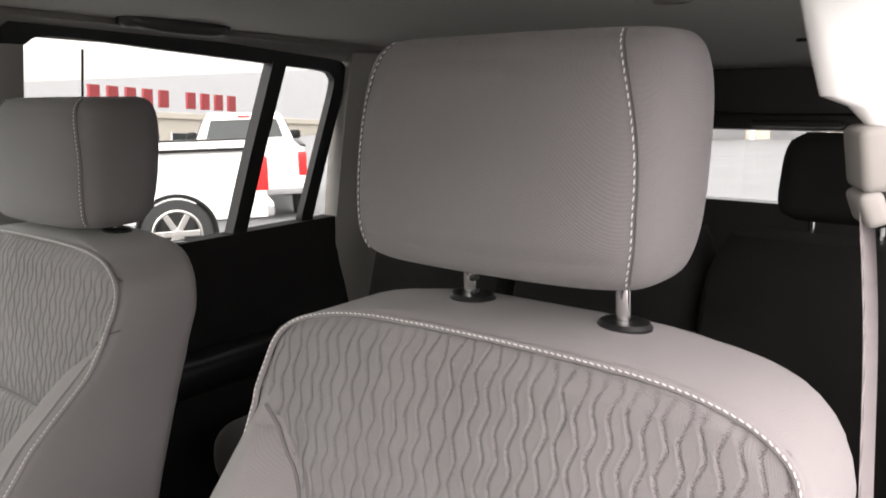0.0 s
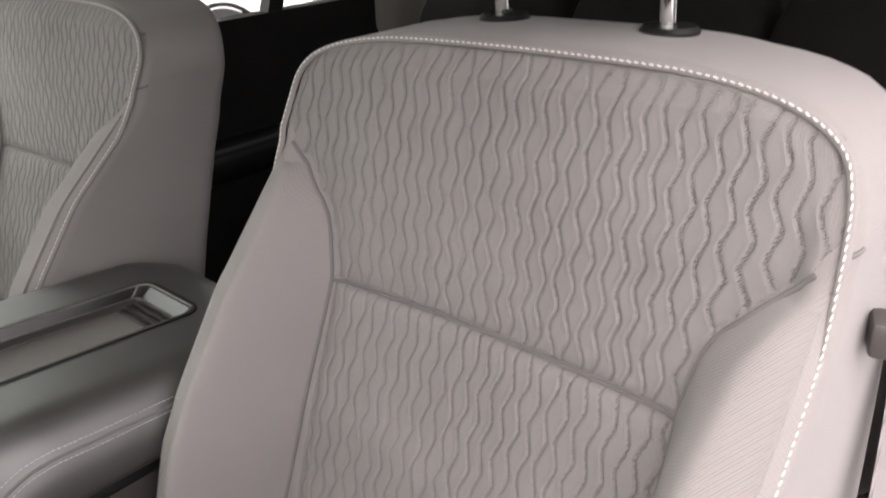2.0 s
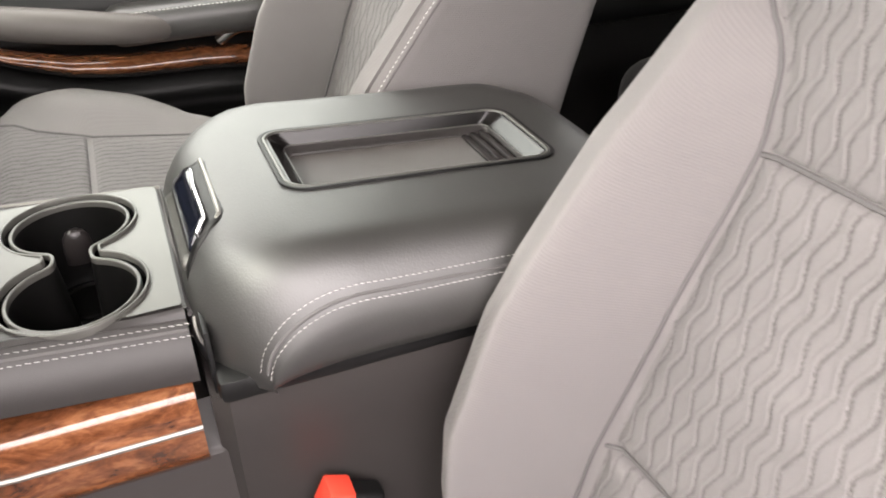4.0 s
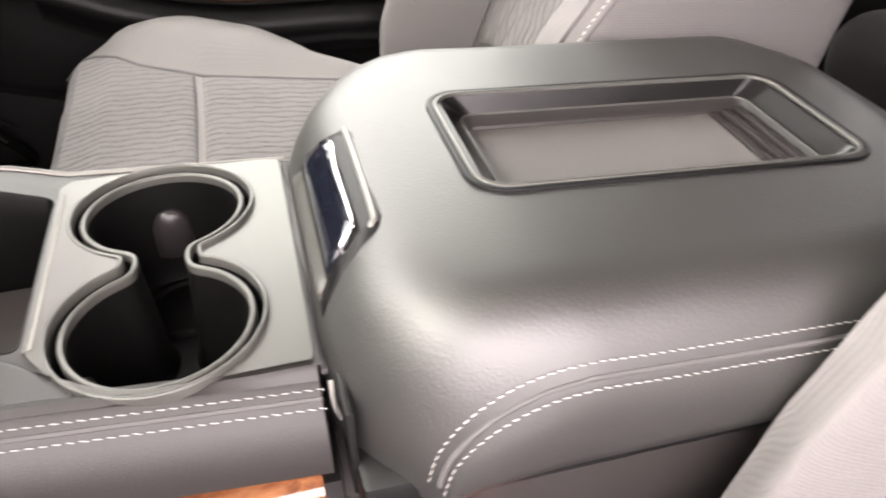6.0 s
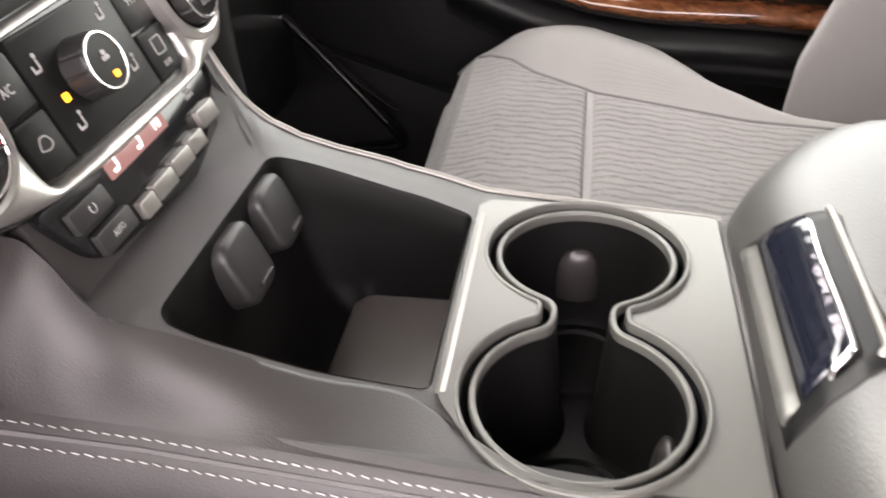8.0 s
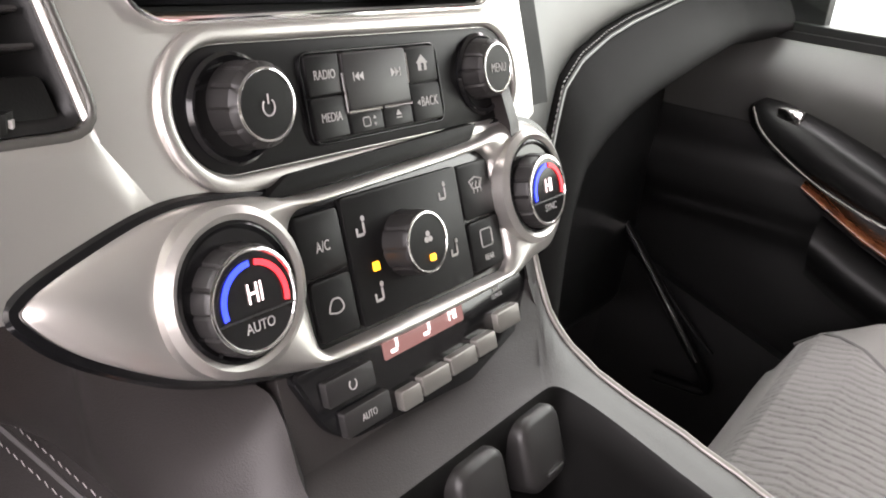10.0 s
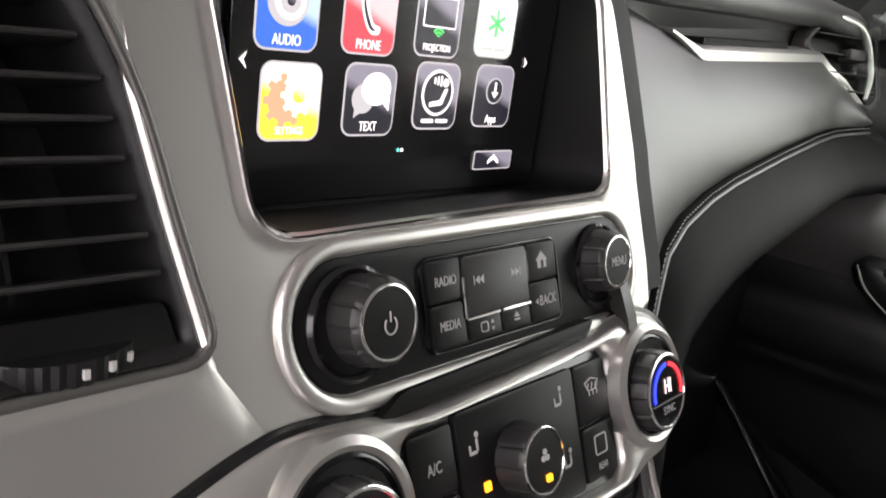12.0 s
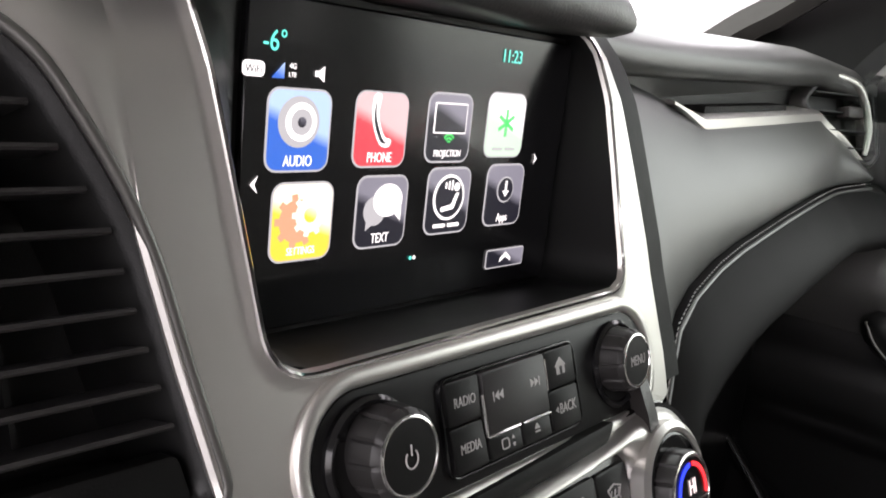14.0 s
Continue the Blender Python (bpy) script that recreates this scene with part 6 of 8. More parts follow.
icon(disc(0.0008, 12, -0.0085, 1.4192), G_CYAN)
icon(disc(0.0008, 12, -0.0063, 1.4192), G_WHITE)
icon([(-0.0855, 1.4550), (-0.0885, 1.4520), (-0.0855, 1.4490), (-0.0868, 1.4520)], G_WHITE)
icon([(0.0690, 1.4620), (0.0715, 1.4595), (0.0690, 1.4570), (0.0700, 1.4595)], G_WHITE)
icon(rrect(0.0285, 0.0090, 0.0012, 3, 0.0560, 1.4130), G_GREY)
icon(rrect(0.0273, 0.0078, 0.0009, 3, 0.0560, 1.4130), G_TBLACK, 0.0007)
icon([(0.0560, 1.4158), (0.0520, 1.4128), (0.0520, 1.4112), (0.0560, 1.4135), (0.0600, 1.4112), (0.0600, 1.4128)], G_WHITE, 0.0009)


# ---- knobs ----
def knob(owner, x, z, y, r, length, lean, label, ridges=12, cap_mat=None, flare=1.0):
    """A ridged rotary knob: skirt, grip, bright ring and face."""
    m = face_plane(x, y, z, lean)
    bm = bmesh.new()
    n = ridges * 8
    loops = []
    for h, k in ((-length * 0.2, 1.03), (0.0, 1.03), (length * 0.12, 1.02), (length * 0.2, 1.0), (length * 0.8, 0.985), (length * 0.92, 0.96), (length * 0.97, 0.93)):
        k *= 1 + (flare - 1) * min(1.0, max(0.0, (0.97 - h / length) / 0.22))
        ring_pts = []
        for i in range(n):
            groove = 0.955 if (i % 8) == 0 and 0.1 * length < h < 0.95 * length else 1.0
            ang = 2 * math.pi * i / n
            ring_pts.append(m @ Vector((r * k * groove * math.cos(ang), r * k * groove * math.sin(ang), h)))
        loops.append(ring_pts)
    loft(bm, loops)
    body = part("knob", bm, M_KNOB, owner, label, 30)
    bm = bmesh.new()
    lathe(bm, [(r * 0.93, length * 0.93), (r * 0.93, length * 1.0), (r * 0.905, length * 1.02), (r * 0.86, length * 1.02), (r * 0.845, length * 0.98)], m, 48, False)
    part("knob_ring", bm, M_CHROME, body, "bright metal ring")
    bm = bmesh.new()
    lathe(bm, [(r * 0.86, length * 0.95), (r * 0.85, length * 0.985), (r * 0.6, length * 0.995), (r * 0.2, length * 1.0)], m, 40)
    part("knob_face", bm, cap_mat or M_SOFTBLACK, body)
    return body, m @ Matrix.Translation((0, 0, length * 1.0 + 0.0004))


# ---- radio panel ----
radio = thing("radio_panel", "black radio panel with two ridged knobs and flat keys", "radio", at=(0, 0.335, 1.345))
RZ = 1.3725
PILL = rrect(0.206, 0.0435, 0.0215, 10, 0.0045, RZ)
bm = bmesh.new()
stack_ring(bm, inset(PILL, -0.0065), PILL, -0.004, 0.0030, 0.0025, 4)
part("silver_surround", bm, M_SILVER, radio, "satin silver surround", 40)
bm = bmesh.new()
stack_prism(bm, inset(PILL, 0.0003), -0.004, 0.0012, 0.0008)
part("face_plate", bm, M_SOFTBLACK, radio, "matt black plate")
for x in (-0.0745, 0.0785):
    bm = bmesh.new()
    lathe(bm, [(0.0200, -0.004), (0.0200, 0.0028), (0.0185, 0.0040), (0.0170, 0.0034), (0.0162, 0.001)], face_plane(x, stack_y(RZ), RZ, 16), 48)
    part("knob_skirt", bm, M_GLOSS, radio)
body, top_m = knob(radio, -0.0690, RZ + 0.001, stack_y(RZ) - 0.001, 0.0140, 0.0128, 14, "ridged power knob", flare=1.13)
bm = bmesh.new()
arc = [top_m @ Vector((0.0027 * math.sin(radians(q)), 0.0030 * math.cos(radians(q)) - 0.0008, 0)) for q in range(38, 323, 12)]
tube(bm, arc, 0.00032, 5)
tube(bm, [top_m @ Vector((0, 0.0003, 0)), top_m @ Vector((0, 0.0038, 0))], 0.00032, 5)
part("power_mark", bm, M_MARK, body)
body, top_m = knob(radio, 0.0775, RZ + 0.003, stack_y(RZ) - 0.001, 0.0130, 0.0118, 14, "ridged menu knob", flare=1.12)
lettering("caption", "MENU", 0.0062, top_m, M_MARK, body, "", 0.75)
SQUEEZE = True
PAN = rrect(0.096, 0.041, 0.005, 5, 0.0015, RZ - 0.0005)
bm = bmesh.new()
stack_ring(bm, inset(PAN, -0.0014), PAN, 0.0, 0.0030, 0.0008, 2)
part("key_frame", bm, M_GLOSS, radio)


def key(owner, x0, x1, z0, z1, d=0.0042, material=None, r=0.0016, name="key", label="", base=0.0005):
    bm = bmesh.new()
    stack_prism(bm, rrect(x1 - x0, z1 - z0, r, 3, (x0 + x1) / 2, (z0 + z1) / 2), base, d, 0.0007, 2)
    return part(name, bm, material or M_SOFTBLACK, owner, label)


def caption(owner, text, x, z, size, d=0.0046, lean=15, stretch=0.75, material=None):
    p = on_stack(x, z, d)
    return lettering("caption", text, size, face_plane(p.x, p.y, p.z, lean), material or M_MARK, owner, "", stretch)


k = key(radio, -0.0458, -0.0245, RZ + 0.0003, RZ + 0.0195)
caption(k, "RADIO", -0.0350, RZ + 0.0098, 0.0052)
k = key(radio, -0.0458, -0.0245, RZ - 0.0200, RZ - 0.0003)
caption(k, "MEDIA", -0.0350, RZ - 0.0100, 0.0052)
big = key(radio, -0.0232, 0.0220, RZ - 0.0085, RZ + 0.0195, 0.0050, M_KNOB, label="wide seek key")


def mark(owner, pts, d):
    bm = bmesh.new()
    stack_prism(bm, pts, d - 0.0003, d, 0.00005, 1)
    return part("mark", bm, M_MARK, owner)


for s, x in ((1, -0.0150), (-1, 0.0140)):
    for k in (0.0, 0.0030):
        q = [(x - s * (0.0015) + s * k, RZ + 0.0075), (x + s * 0.0015 + s * k, RZ + 0.0097), (x + s * 0.0015 + s * k, RZ + 0.0053)]
        mark(big, q if s < 0 else list(reversed(q)), 0.0053)
    mark(big, rrect(0.0006, 0.0044, 0.0002, 2, x - s * 0.0022, RZ + 0.0075), 0.0053)
k = key(radio, 0.0232, 0.0475, RZ + 0.0003, RZ + 0.0195)
mark(k, [(0.0320, RZ + 0.0065), (0.0388, RZ + 0.0065), (0.0388, RZ + 0.0105), (0.0400, RZ + 0.0105), (0.0354, RZ + 0.0150), (0.0308, RZ + 0.0105), (0.0320, RZ + 0.0105)], 0.0045)
bm = bmesh.new()
stack_prism(bm, rrect(0.0020, 0.0038, 0.0003, 2, 0.0354, RZ + 0.0085), 0.0043, 0.0047, 0.0001, 1)
part("mark", bm, M_SOFTBLACK, k)
k = key(radio, 0.0232, 0.0475, RZ - 0.0200, RZ - 0.0003)
caption(k, "BACK", 0.0368, RZ - 0.0100, 0.0062)
mark(k, [(0.0270, RZ - 0.0100), (0.0292, RZ - 0.0085), (0.0292, RZ - 0.0115)], 0.0045)
k = key(radio, -0.0232, -0.0004, RZ - 0.0200, RZ - 0.0098)
bm = bmesh.new()
stack_ring(bm, rrect(0.0052, 0.0048, 0.0012, 3, -0.0125, RZ - 0.0148), rrect(0.0042, 0.0038, 0.0008, 3, -0.0125, RZ - 0.0148), 0.0040, 0.0045, 0.0001, 1)
part("mark", bm, M_MARK, k)
for s in (1, -1):
    q = [(-0.0078, RZ - 0.0148 + s * 0.0010), (-0.0058, RZ - 0.0148 + s * 0.0010), (-0.0068, RZ - 0.0148 + s * 0.0026)]
    mark(k, q if s > 0 else list(reversed(q)), 0.0045)
k = key(radio, 0.0004, 0.0220, RZ - 0.0200, RZ - 0.0098)
mark(k, [(0.0092, RZ - 0.0142), (0.0132, RZ - 0.0142), (0.0112, RZ - 0.0116)], 0.0045)
mark(k, rrect(0.0040, 0.0007, 0.0002, 2, 0.0112, RZ - 0.0155), 0.0045)
for x0, z0, x1, z1 in ((-0.0238, RZ + 0.010, -0.0238, RZ - 0.0090), (-0.0238, RZ - 0.0092, -0.0010, RZ - 0.0092), (0.0010, RZ - 0.0092, 0.0222, RZ - 0.0092), (0.0226, RZ + 0.0165, 0.0226, RZ + 0.001)):
    bm = bmesh.new()
    tube(bm, [on_stack(x0, z0, 0.0046), on_stack(x1, z1, 0.0046)], 0.0006, 6)
    part("bright_strip", bm, M_CHROME, radio, "thin bright strip between the keys")
SQUEEZE = False
# slot below the radio: a raised black strip stands for the recess's shade
bm = bmesh.new()
stack_prism(bm, round_poly([(-0.074, 1.3405), (0.056, 1.3440), (0.064, 1.3515), (-0.060, 1.3480)], 0.003, 3), 0.0, 0.0058, 0.0003)
part("disc_slot", bm, M_WELL, radio, "raised black strip standing for the shaded slot below the radio")


# ---- climate panel ----
climate = thing("climate_panel", "silver climate panel with temperature knobs and black keys", "climate control", at=(0, 0.30, 1.24))
CZ = 1.316
FISH = smooth_closed([(-0.162, 1.3295), (-0.140, 1.3385), (-0.110, 1.3455), (-0.080, 1.3440), (-0.055, 1.3405), (0.0, 1.3420), (0.055, 1.3450), (0.092, 1.3490), (0.118, 1.3450), (0.135, 1.332), (0.141, 1.315), (0.134, 1.295), (0.117, 1.283), (0.095, 1.281), (0.070, 1.2775), (0.0, 1.2755), (-0.045, 1.2770), (-0.070, 1.2800), (-0.090, 1.2840), (-0.120, 1.2935), (-0.146, 1.3080), (-0.160, 1.3205)], 6)
FISH = list(reversed(FISH)) if sum((b[0] - a[0]) * (b[1] + a[1]) for a, b in zip(FISH, FISH[1:] + FISH[:1])) > 0 else FISH
CP = round_poly([(-0.0625, 1.2850), (0.0640, 1.2835), (0.0690, 1.2900), (0.0660, 1.3345), (0.0600, 1.3385), (-0.0600, 1.3345), (-0.0650, 1.3300)], 0.005, 4)
fa, fb = ray_outline(FISH, (0.0, 1.312), 420), ray_outline(inset(CP, -0.0014), (0.0, 1.312), 420)
bm = bmesh.new()
loops = [[on_stack(u, v, -0.012) for u, v in fa]]
for k, d in ((0.0, 0.0005), (0.03, 0.0030), (0.08, 0.0052), (0.18, 0.0076), (0.32, 0.0096), (0.50, 0.0108), (0.70, 0.0108), (0.86, 0.0096), (0.95, 0.0082), (1.0, 0.0064)):
    loops.append([on_stack(p[0] + (q[0] - p[0]) * k, p[1] + (q[1] - p[1]) * k, d) for p, q in zip(fa, fb)])
loops.append([on_stack(u, v, -0.002) for u, v in fb])
loft(bm, loops, True, False, False)
part("silver_bezel", bm, M_SILVER, climate, "satin silver fish-shaped bezel", 60)
bm = bmesh.new()
tube(bm, [on_stack(u, v, 0.0005) for u, v in FISH], 0.0026, 6, True)
part("gap_line", bm, M_GLOSS, climate, "dark gap round the bezel")
for x, rr in ((-0.0970, 0.0255), (0.0950, 0.0255)):
    bm = bmesh.new()
    m = face_plane(x, stack_y(CZ), CZ, 20)
    lathe(bm, [(rr + 0.0045, 0.006), (rr + 0.004, 0.0125), (rr + 0.001, 0.0145), (rr - 0.0010, 0.0135), (rr - 0.0016, 0.010)], m, 56, False)
    part("knob_surround", bm, M_SILVER, climate, "raised silver surround")
    bm = bmesh.new()
    lathe(bm, [(rr - 0.001, 0.008), (rr - 0.001, 0.0128), (rr - 0.0025, 0.0135), (rr - 0.004, 0.0120)], m, 56)
    part("knob_skirt", bm, M_GLOSS, climate)
for x, word in ((-0.0970, "AUTO"), (0.0950, "SYNC")):
    body, tm = knob(climate, x, CZ + 0.001, stack_y(CZ) - 0.010, 0.0194, 0.0105, 18, "ridged temperature knob with a lit readout", 14, M_GLOSS)
    lettering("readout", "HI", 0.0100, tm @ Matrix.Translation((0, 0.0025, 0)), G_PINK, body, "", 0.72)
    lettering("caption", word, 0.0052, tm @ Matrix.Translation((0, -0.0085, 0)), M_MARK, body, "", 0.85)
    for a0, a1, mm in ((92, 198, G_BLUEBAR), (-14, 84, G_REDBAR)):
        pts = [(0.0140 * math.cos(radians(q)), 0.0140 * math.sin(radians(q))) for q in range(a0, a1, 6)]
        pts += [(0.0120 * math.cos(radians(q)), 0.0120 * math.sin(radians(q))) for q in reversed(range(a0, a1, 6))]
        bm = bmesh.new()
        prism(bm, pts, tm, -0.0002, 0.0002)
        part("scale_arc", bm, mm, body, "lit %s arc" % ("blue" if mm is G_BLUEBAR else "red"))
    bm = bmesh.new()
    tube(bm, [tm @ Vector((-0.0155, -0.0045, 0.0)), tm @ Vector((0.0155, -0.0045, 0.0))], 0.0004, 5)
    part("face_split", bm, M_KNOB, body)

bm = bmesh.new()
stack_prism(bm, inset(CP, -0.0012), -0.006, 0.0045, 0.0006)
part("key_panel", bm, M_GLOSS, climate, "black key panel")
D1 = 0.0064


def ckey(x0, x1, z0, z1, d=D1, name="key"):
    return key(climate, x0, x1, z0, z1, d, M_SOFTBLACK, 0.0018, name, "", 0.003)


k = ckey(-0.0625, -0.0395, 1.3105, 1.3330)
caption(k, "A/C", -0.0510, 1.3205, 0.0060, D1 + 0.0004, 20)
k = ckey(-0.0610, -0.0395, 1.2865, 1.3090)
bm = bmesh.new()
tube(bm, [on_stack(u, v, D1 + 0.0002) for u, v in smooth_open([(-0.0545, 1.2965), (-0.0535, 1.2990), (-0.0515, 1.3010), (-0.0480, 1.3005), (-0.0465, 1.2970), (-0.0500, 1.2955), (-0.0545, 1.2965)], 3)], 0.0004, 5)
part("mark", bm, M_MARK, k)
panel = ckey(-0.0375, 0.0390, 1.2855, 1.3355, D1 + 0.0004, "mode_key")
for x, z in ((-0.0285, 1.3225), (-0.0250, 1.2960), (0.0270, 1.3260), (0.0285, 1.3010)):
    for pts in (disc(0.0011, 10, x + 0.0012, z + 0.0035), rrect(0.0011, 0.0044, 0.0004, 2, x + 0.0010, z), rrect(0.0036, 0.0011, 0.0004, 2, x - 0.0010, z - 0.0024), rrect(0.0010, 0.0034, 0.0003, 2, x - 0.0032, z - 0.0012)):
        mark(panel, pts, D1 + 0.0007)
bm = bmesh.new()
stack_prism(bm, rrect(0.0036, 0.0034, 0.0004, 2, -0.0248, 1.3068), D1, D1 + 0.0009, 0.0001, 1)
part("indicator", bm, G_AMBER, panel, "lit amber indicator")
k = ckey(0.0405, 0.0655, 1.3105, 1.3350)
for q in ((-0.003, 0), (0, 0.0005), (0.003, 0)):
    bm = bmesh.new()
    tube(bm, [on_stack(0.0530 + q[0], 1.3215 + i * 0.001, D1 + 0.0003) + Vector((0.0006 * math.sin(i * 1.6), 0, 0)) for i in range(6)], 0.0003, 4)
    part("mark", bm, M_MARK, k)
bm = bmesh.new()
tube(bm, [on_stack(u, v, D1 + 0.0002) for u, v in ((0.0478, 1.3270), (0.0530, 1.3285), (0.0582, 1.3270), (0.0560, 1.3235), (0.0500, 1.3235), (0.0478, 1.3270))], 0.0004, 5)
part("mark", bm, M_MARK, k)
k = ckey(0.0415, 0.0665, 1.2865, 1.3090)
caption(k, "REAR", 0.0540, 1.2915, 0.0042, D1 + 0.0004, 20)
bm = bmesh.new()
tube(bm, [on_stack(u, v, D1 + 0.0002) for u, v in rrect(0.0090, 0.0080, 0.0012, 3, 0.0540, 1.3005)], 0.0004, 5, True)
part("mark", bm, M_MARK, k)
body, tm = knob(climate, -0.0045, 1.3125, stack_y(1.3125) - 0.0052, 0.0142, 0.0145, 20, "ridged fan speed knob", 10)
for q in range(3):
    bm = bmesh.new()
    prism(bm, disc(0.0012, 12, 0.0014 * math.cos(radians(90 + 120 * q)), 0.002 + 0.0016 * math.sin(radians(90 + 120 * q))), tm, -0.0003, 0.0002)
    part("mark", bm, M_MARK, body)
bm = bmesh.new()
prism(bm, rrect(0.0034, 0.0028, 0.0005, 2, 0.001, -0.0068), tm, -0.0003, 0.0004)
part("indicator", bm, G_AMBER, body, "lit amber indicator")

# lower black panel with heated seat keys and the small display
LOW = round_poly([(-0.079, 1.2800), (-0.066, 1.2545), (-0.055, 1.2470), (0.045, 1.2400), (0.066, 1.2440), (0.078, 1.2560), (0.087, 1.2800)], 0.006, 4)
bm = bmesh.new()
stack_prism(bm, LOW, -0.004, 0.0050, 0.0012)
part("lower_panel", bm, M_GLOSS, climate, "glossy black lower key panel")
bm = bmesh.new()
stack_prism(bm, rrect(0.0560, 0.0105, 0.0010, 2, -0.0010, 1.2745), 0.004, 0.0056, 0.0002)
disp = part("display", bm, G_MAUVE, climate, "small lit mauve climate display")
for x in (-0.0215, 0.0005):
    for pts in (disc(0.0012, 10, x + 0.0012, 1.2785), rrect(0.0014, 0.0048, 0.0005, 2, x + 0.0010, 1.2748), rrect(0.0042, 0.0014, 0.0005, 2, x - 0.0012, 1.2718)):
        bm = bmesh.new()
        stack_prism(bm, pts, 0.0056, 0.0060, 0.0001, 1)
        part("display_mark", bm, G_PINK, disp)
caption(disp, "HI", 0.0185, 1.2747, 0.0092, 0.0060, 22, 0.75, G_PINK)
k = key(climate, -0.0660, -0.0390, 1.2640, 1.2740, 0.0085, M_KNOB, 0.0014, "key", "", 0.003)
bm = bmesh.new()
tube(bm, [on_stack(-0.0520 + 0.0020 * math.sin(radians(q)), 1.2690 + 0.0020 * math.cos(radians(q)), 0.0088) for q in range(40, 325, 20)], 0.0003, 4)
part("mark", bm, M_MARK, k)
k = key(climate, -0.0600, -0.0330, 1.2500, 1.2600, 0.0085, M_KNOB, 0.0014, "key", "", 0.003)
caption(k, "AUTO", -0.0465, 1.2550, 0.0042, 0.0089, 24)
x = -0.0270
for i, w in enumerate((0.0140, 0.0210, 0.0210, 0.0170)):
    k = key(climate, x, x + w - 0.0012, 1.2478 + 0.0011 * i, 1.2560 + 0.0011 * i, 0.0092, M_SATIN, 0.0012, "key", "bright satin seat heating key", 0.003)
    x += w
caption(climate, "REAR", 0.0560, 1.2752, 0.0030, 0.0054, 24)
caption(climate, "CLIMATE", 0.0560, 1.2722, 0.0030, 0.0054, 24)
key(climate, 0.0490, 0.0690, 1.2560, 1.2655, 0.0085, M_SATIN, 0.0012, "key", "", 0.003)

# filler between the climate panel and the console's top
bm = bmesh.new()
stack_prism(bm, rrect(0.180, 0.075, 0.004, 3, 0.0085, 1.2555), -0.012, 0.0006, 0.0005)
part("filler", bm, M_WRAP, climate, "dark vinyl filler below the keys")

# silver apron and wing with the air vent, driver's side
wing = thing("vent_wing", "satin silver wing with a tall black air vent", "air vent", at=(-0.2, 0.36, 1.33))
VENT = round_poly([(-0.280, 1.372), (-0.1245, 1.372), (-0.1415, 1.450), (-0.1645, 1.492), (-0.1845, 1.503), (-0.280, 1.503)], [0.01, 0.010, 0.06, 0.02, 0.01, 0.01], 6)
WING = round_poly([(-0.33, 1.342), (-0.160, 1.3245), (-0.110, 1.3440), (-0.1255, 1.368), (-0.1420, 1.45), (-0.1455, 1.535), (-0.33, 1.535)], 0.003, 2)
NV = 120
a, b = ray_outline(WING, (-0.205, 1.44), NV), ray_outline(VENT, (-0.205, 1.44), NV)
bm = bmesh.new()
loops = [[on_stack(u, v, -0.02) for u, v in a], [on_stack(u, v, 0.0004) for u, v in a]]
for k in (0.15, 0.3, 0.45, 0.58):
    loops.append([on_stack(p[0] + (q[0] - p[0]) * k, p[1] + (q[1] - p[1]) * k, 0.0015 * min(1.0, math.hypot(p[0] - q[0], p[1] - q[1]) / 0.03) * math.sin(math.pi / 2 * min(1.0, k / 0.6)) ** 0.8) for p, q in zip(a, b)])
for e, d in ((0.0080, 0.0015), (0.0056, 0.0011), (0.0036, 0.0002), (0.0018, -0.0002), (0.0006, -0.0024)):
    row = []
    for p, q in zip(a, b):
        far = math.hypot(p[0] - q[0], p[1] - q[1])
        f = min(e / 0.008 * 0.38, e / max(far, 1e-6))
        row.append(on_stack(q[0] + (p[0] - q[0]) * f, q[1] + (p[1] - q[1]) * f, d * min(1.0, far / 0.03) if d > 0 else d))
    loops.append(row)
loops.append([on_stack(u, v, -0.006) for u, v in inset(b, 0.0004)])
loft(bm, loops, True, False, False)
part("silver_wing", bm, M_SILVER, wing, "satin silver wing panel", 45)
bm = bmesh.new()
tube(bm, [on_stack(u, v, -0.0008) for u, v in resample(inset(VENT, -0.0012), 150, (0, 1))], 0.0018, 10, True)
part("vent_rim", bm, M_PLATE, wing, "rounded dark satin rim round the vent", 60)
bm = bmesh.new()
loops = [[on_stack(u, v, d) for u, v in inset(b, k)] for k, d in ((0.0008, -0.002), (0.003, -0.003), (0.005, -0.005), (0.0075, -0.030), (0.010, -0.045))]
loft(bm, loops, True, False, True)
part("vent_frame", bm, M_PLASTIC, wing, "black vent frame", 45)
bm = bmesh.new()
stack_prism(bm, round_poly([(-0.278, 1.3735), (-0.1325, 1.3735), (-0.1360, 1.3890), (-0.278, 1.3890)], 0.003, 3), -0.012, -0.0045, 0.001)
part("wheel_plate", bm, M_WELL, wing)


def vent_right(z):
    return lerp_table([(1.372, -0.1275), (1.45, -0.1450), (1.492, -0.1685), (1.503, -0.1905)], z)


for i in range(10):
    z = 1.3975 + 0.0102 * i
    bm = bmesh.new()
    x1 = vent_right(z) - 0.004
    loops = []
    for x in (-0.272, -0.24, -0.21, x1 - 0.004, x1):
        p = on_stack(x, z, -0.0065)
        loops.append([p + Vector(q) for q in ((0, -0.0040, -0.0006), (0, -0.0044, 0.0002), (0, -0.0036, 0.0010), (0, 0.012, -0.0040), (0, 0.012, -0.0052))])
    loft(bm, loops)
    part("slat", bm, M_KNOB, wing)
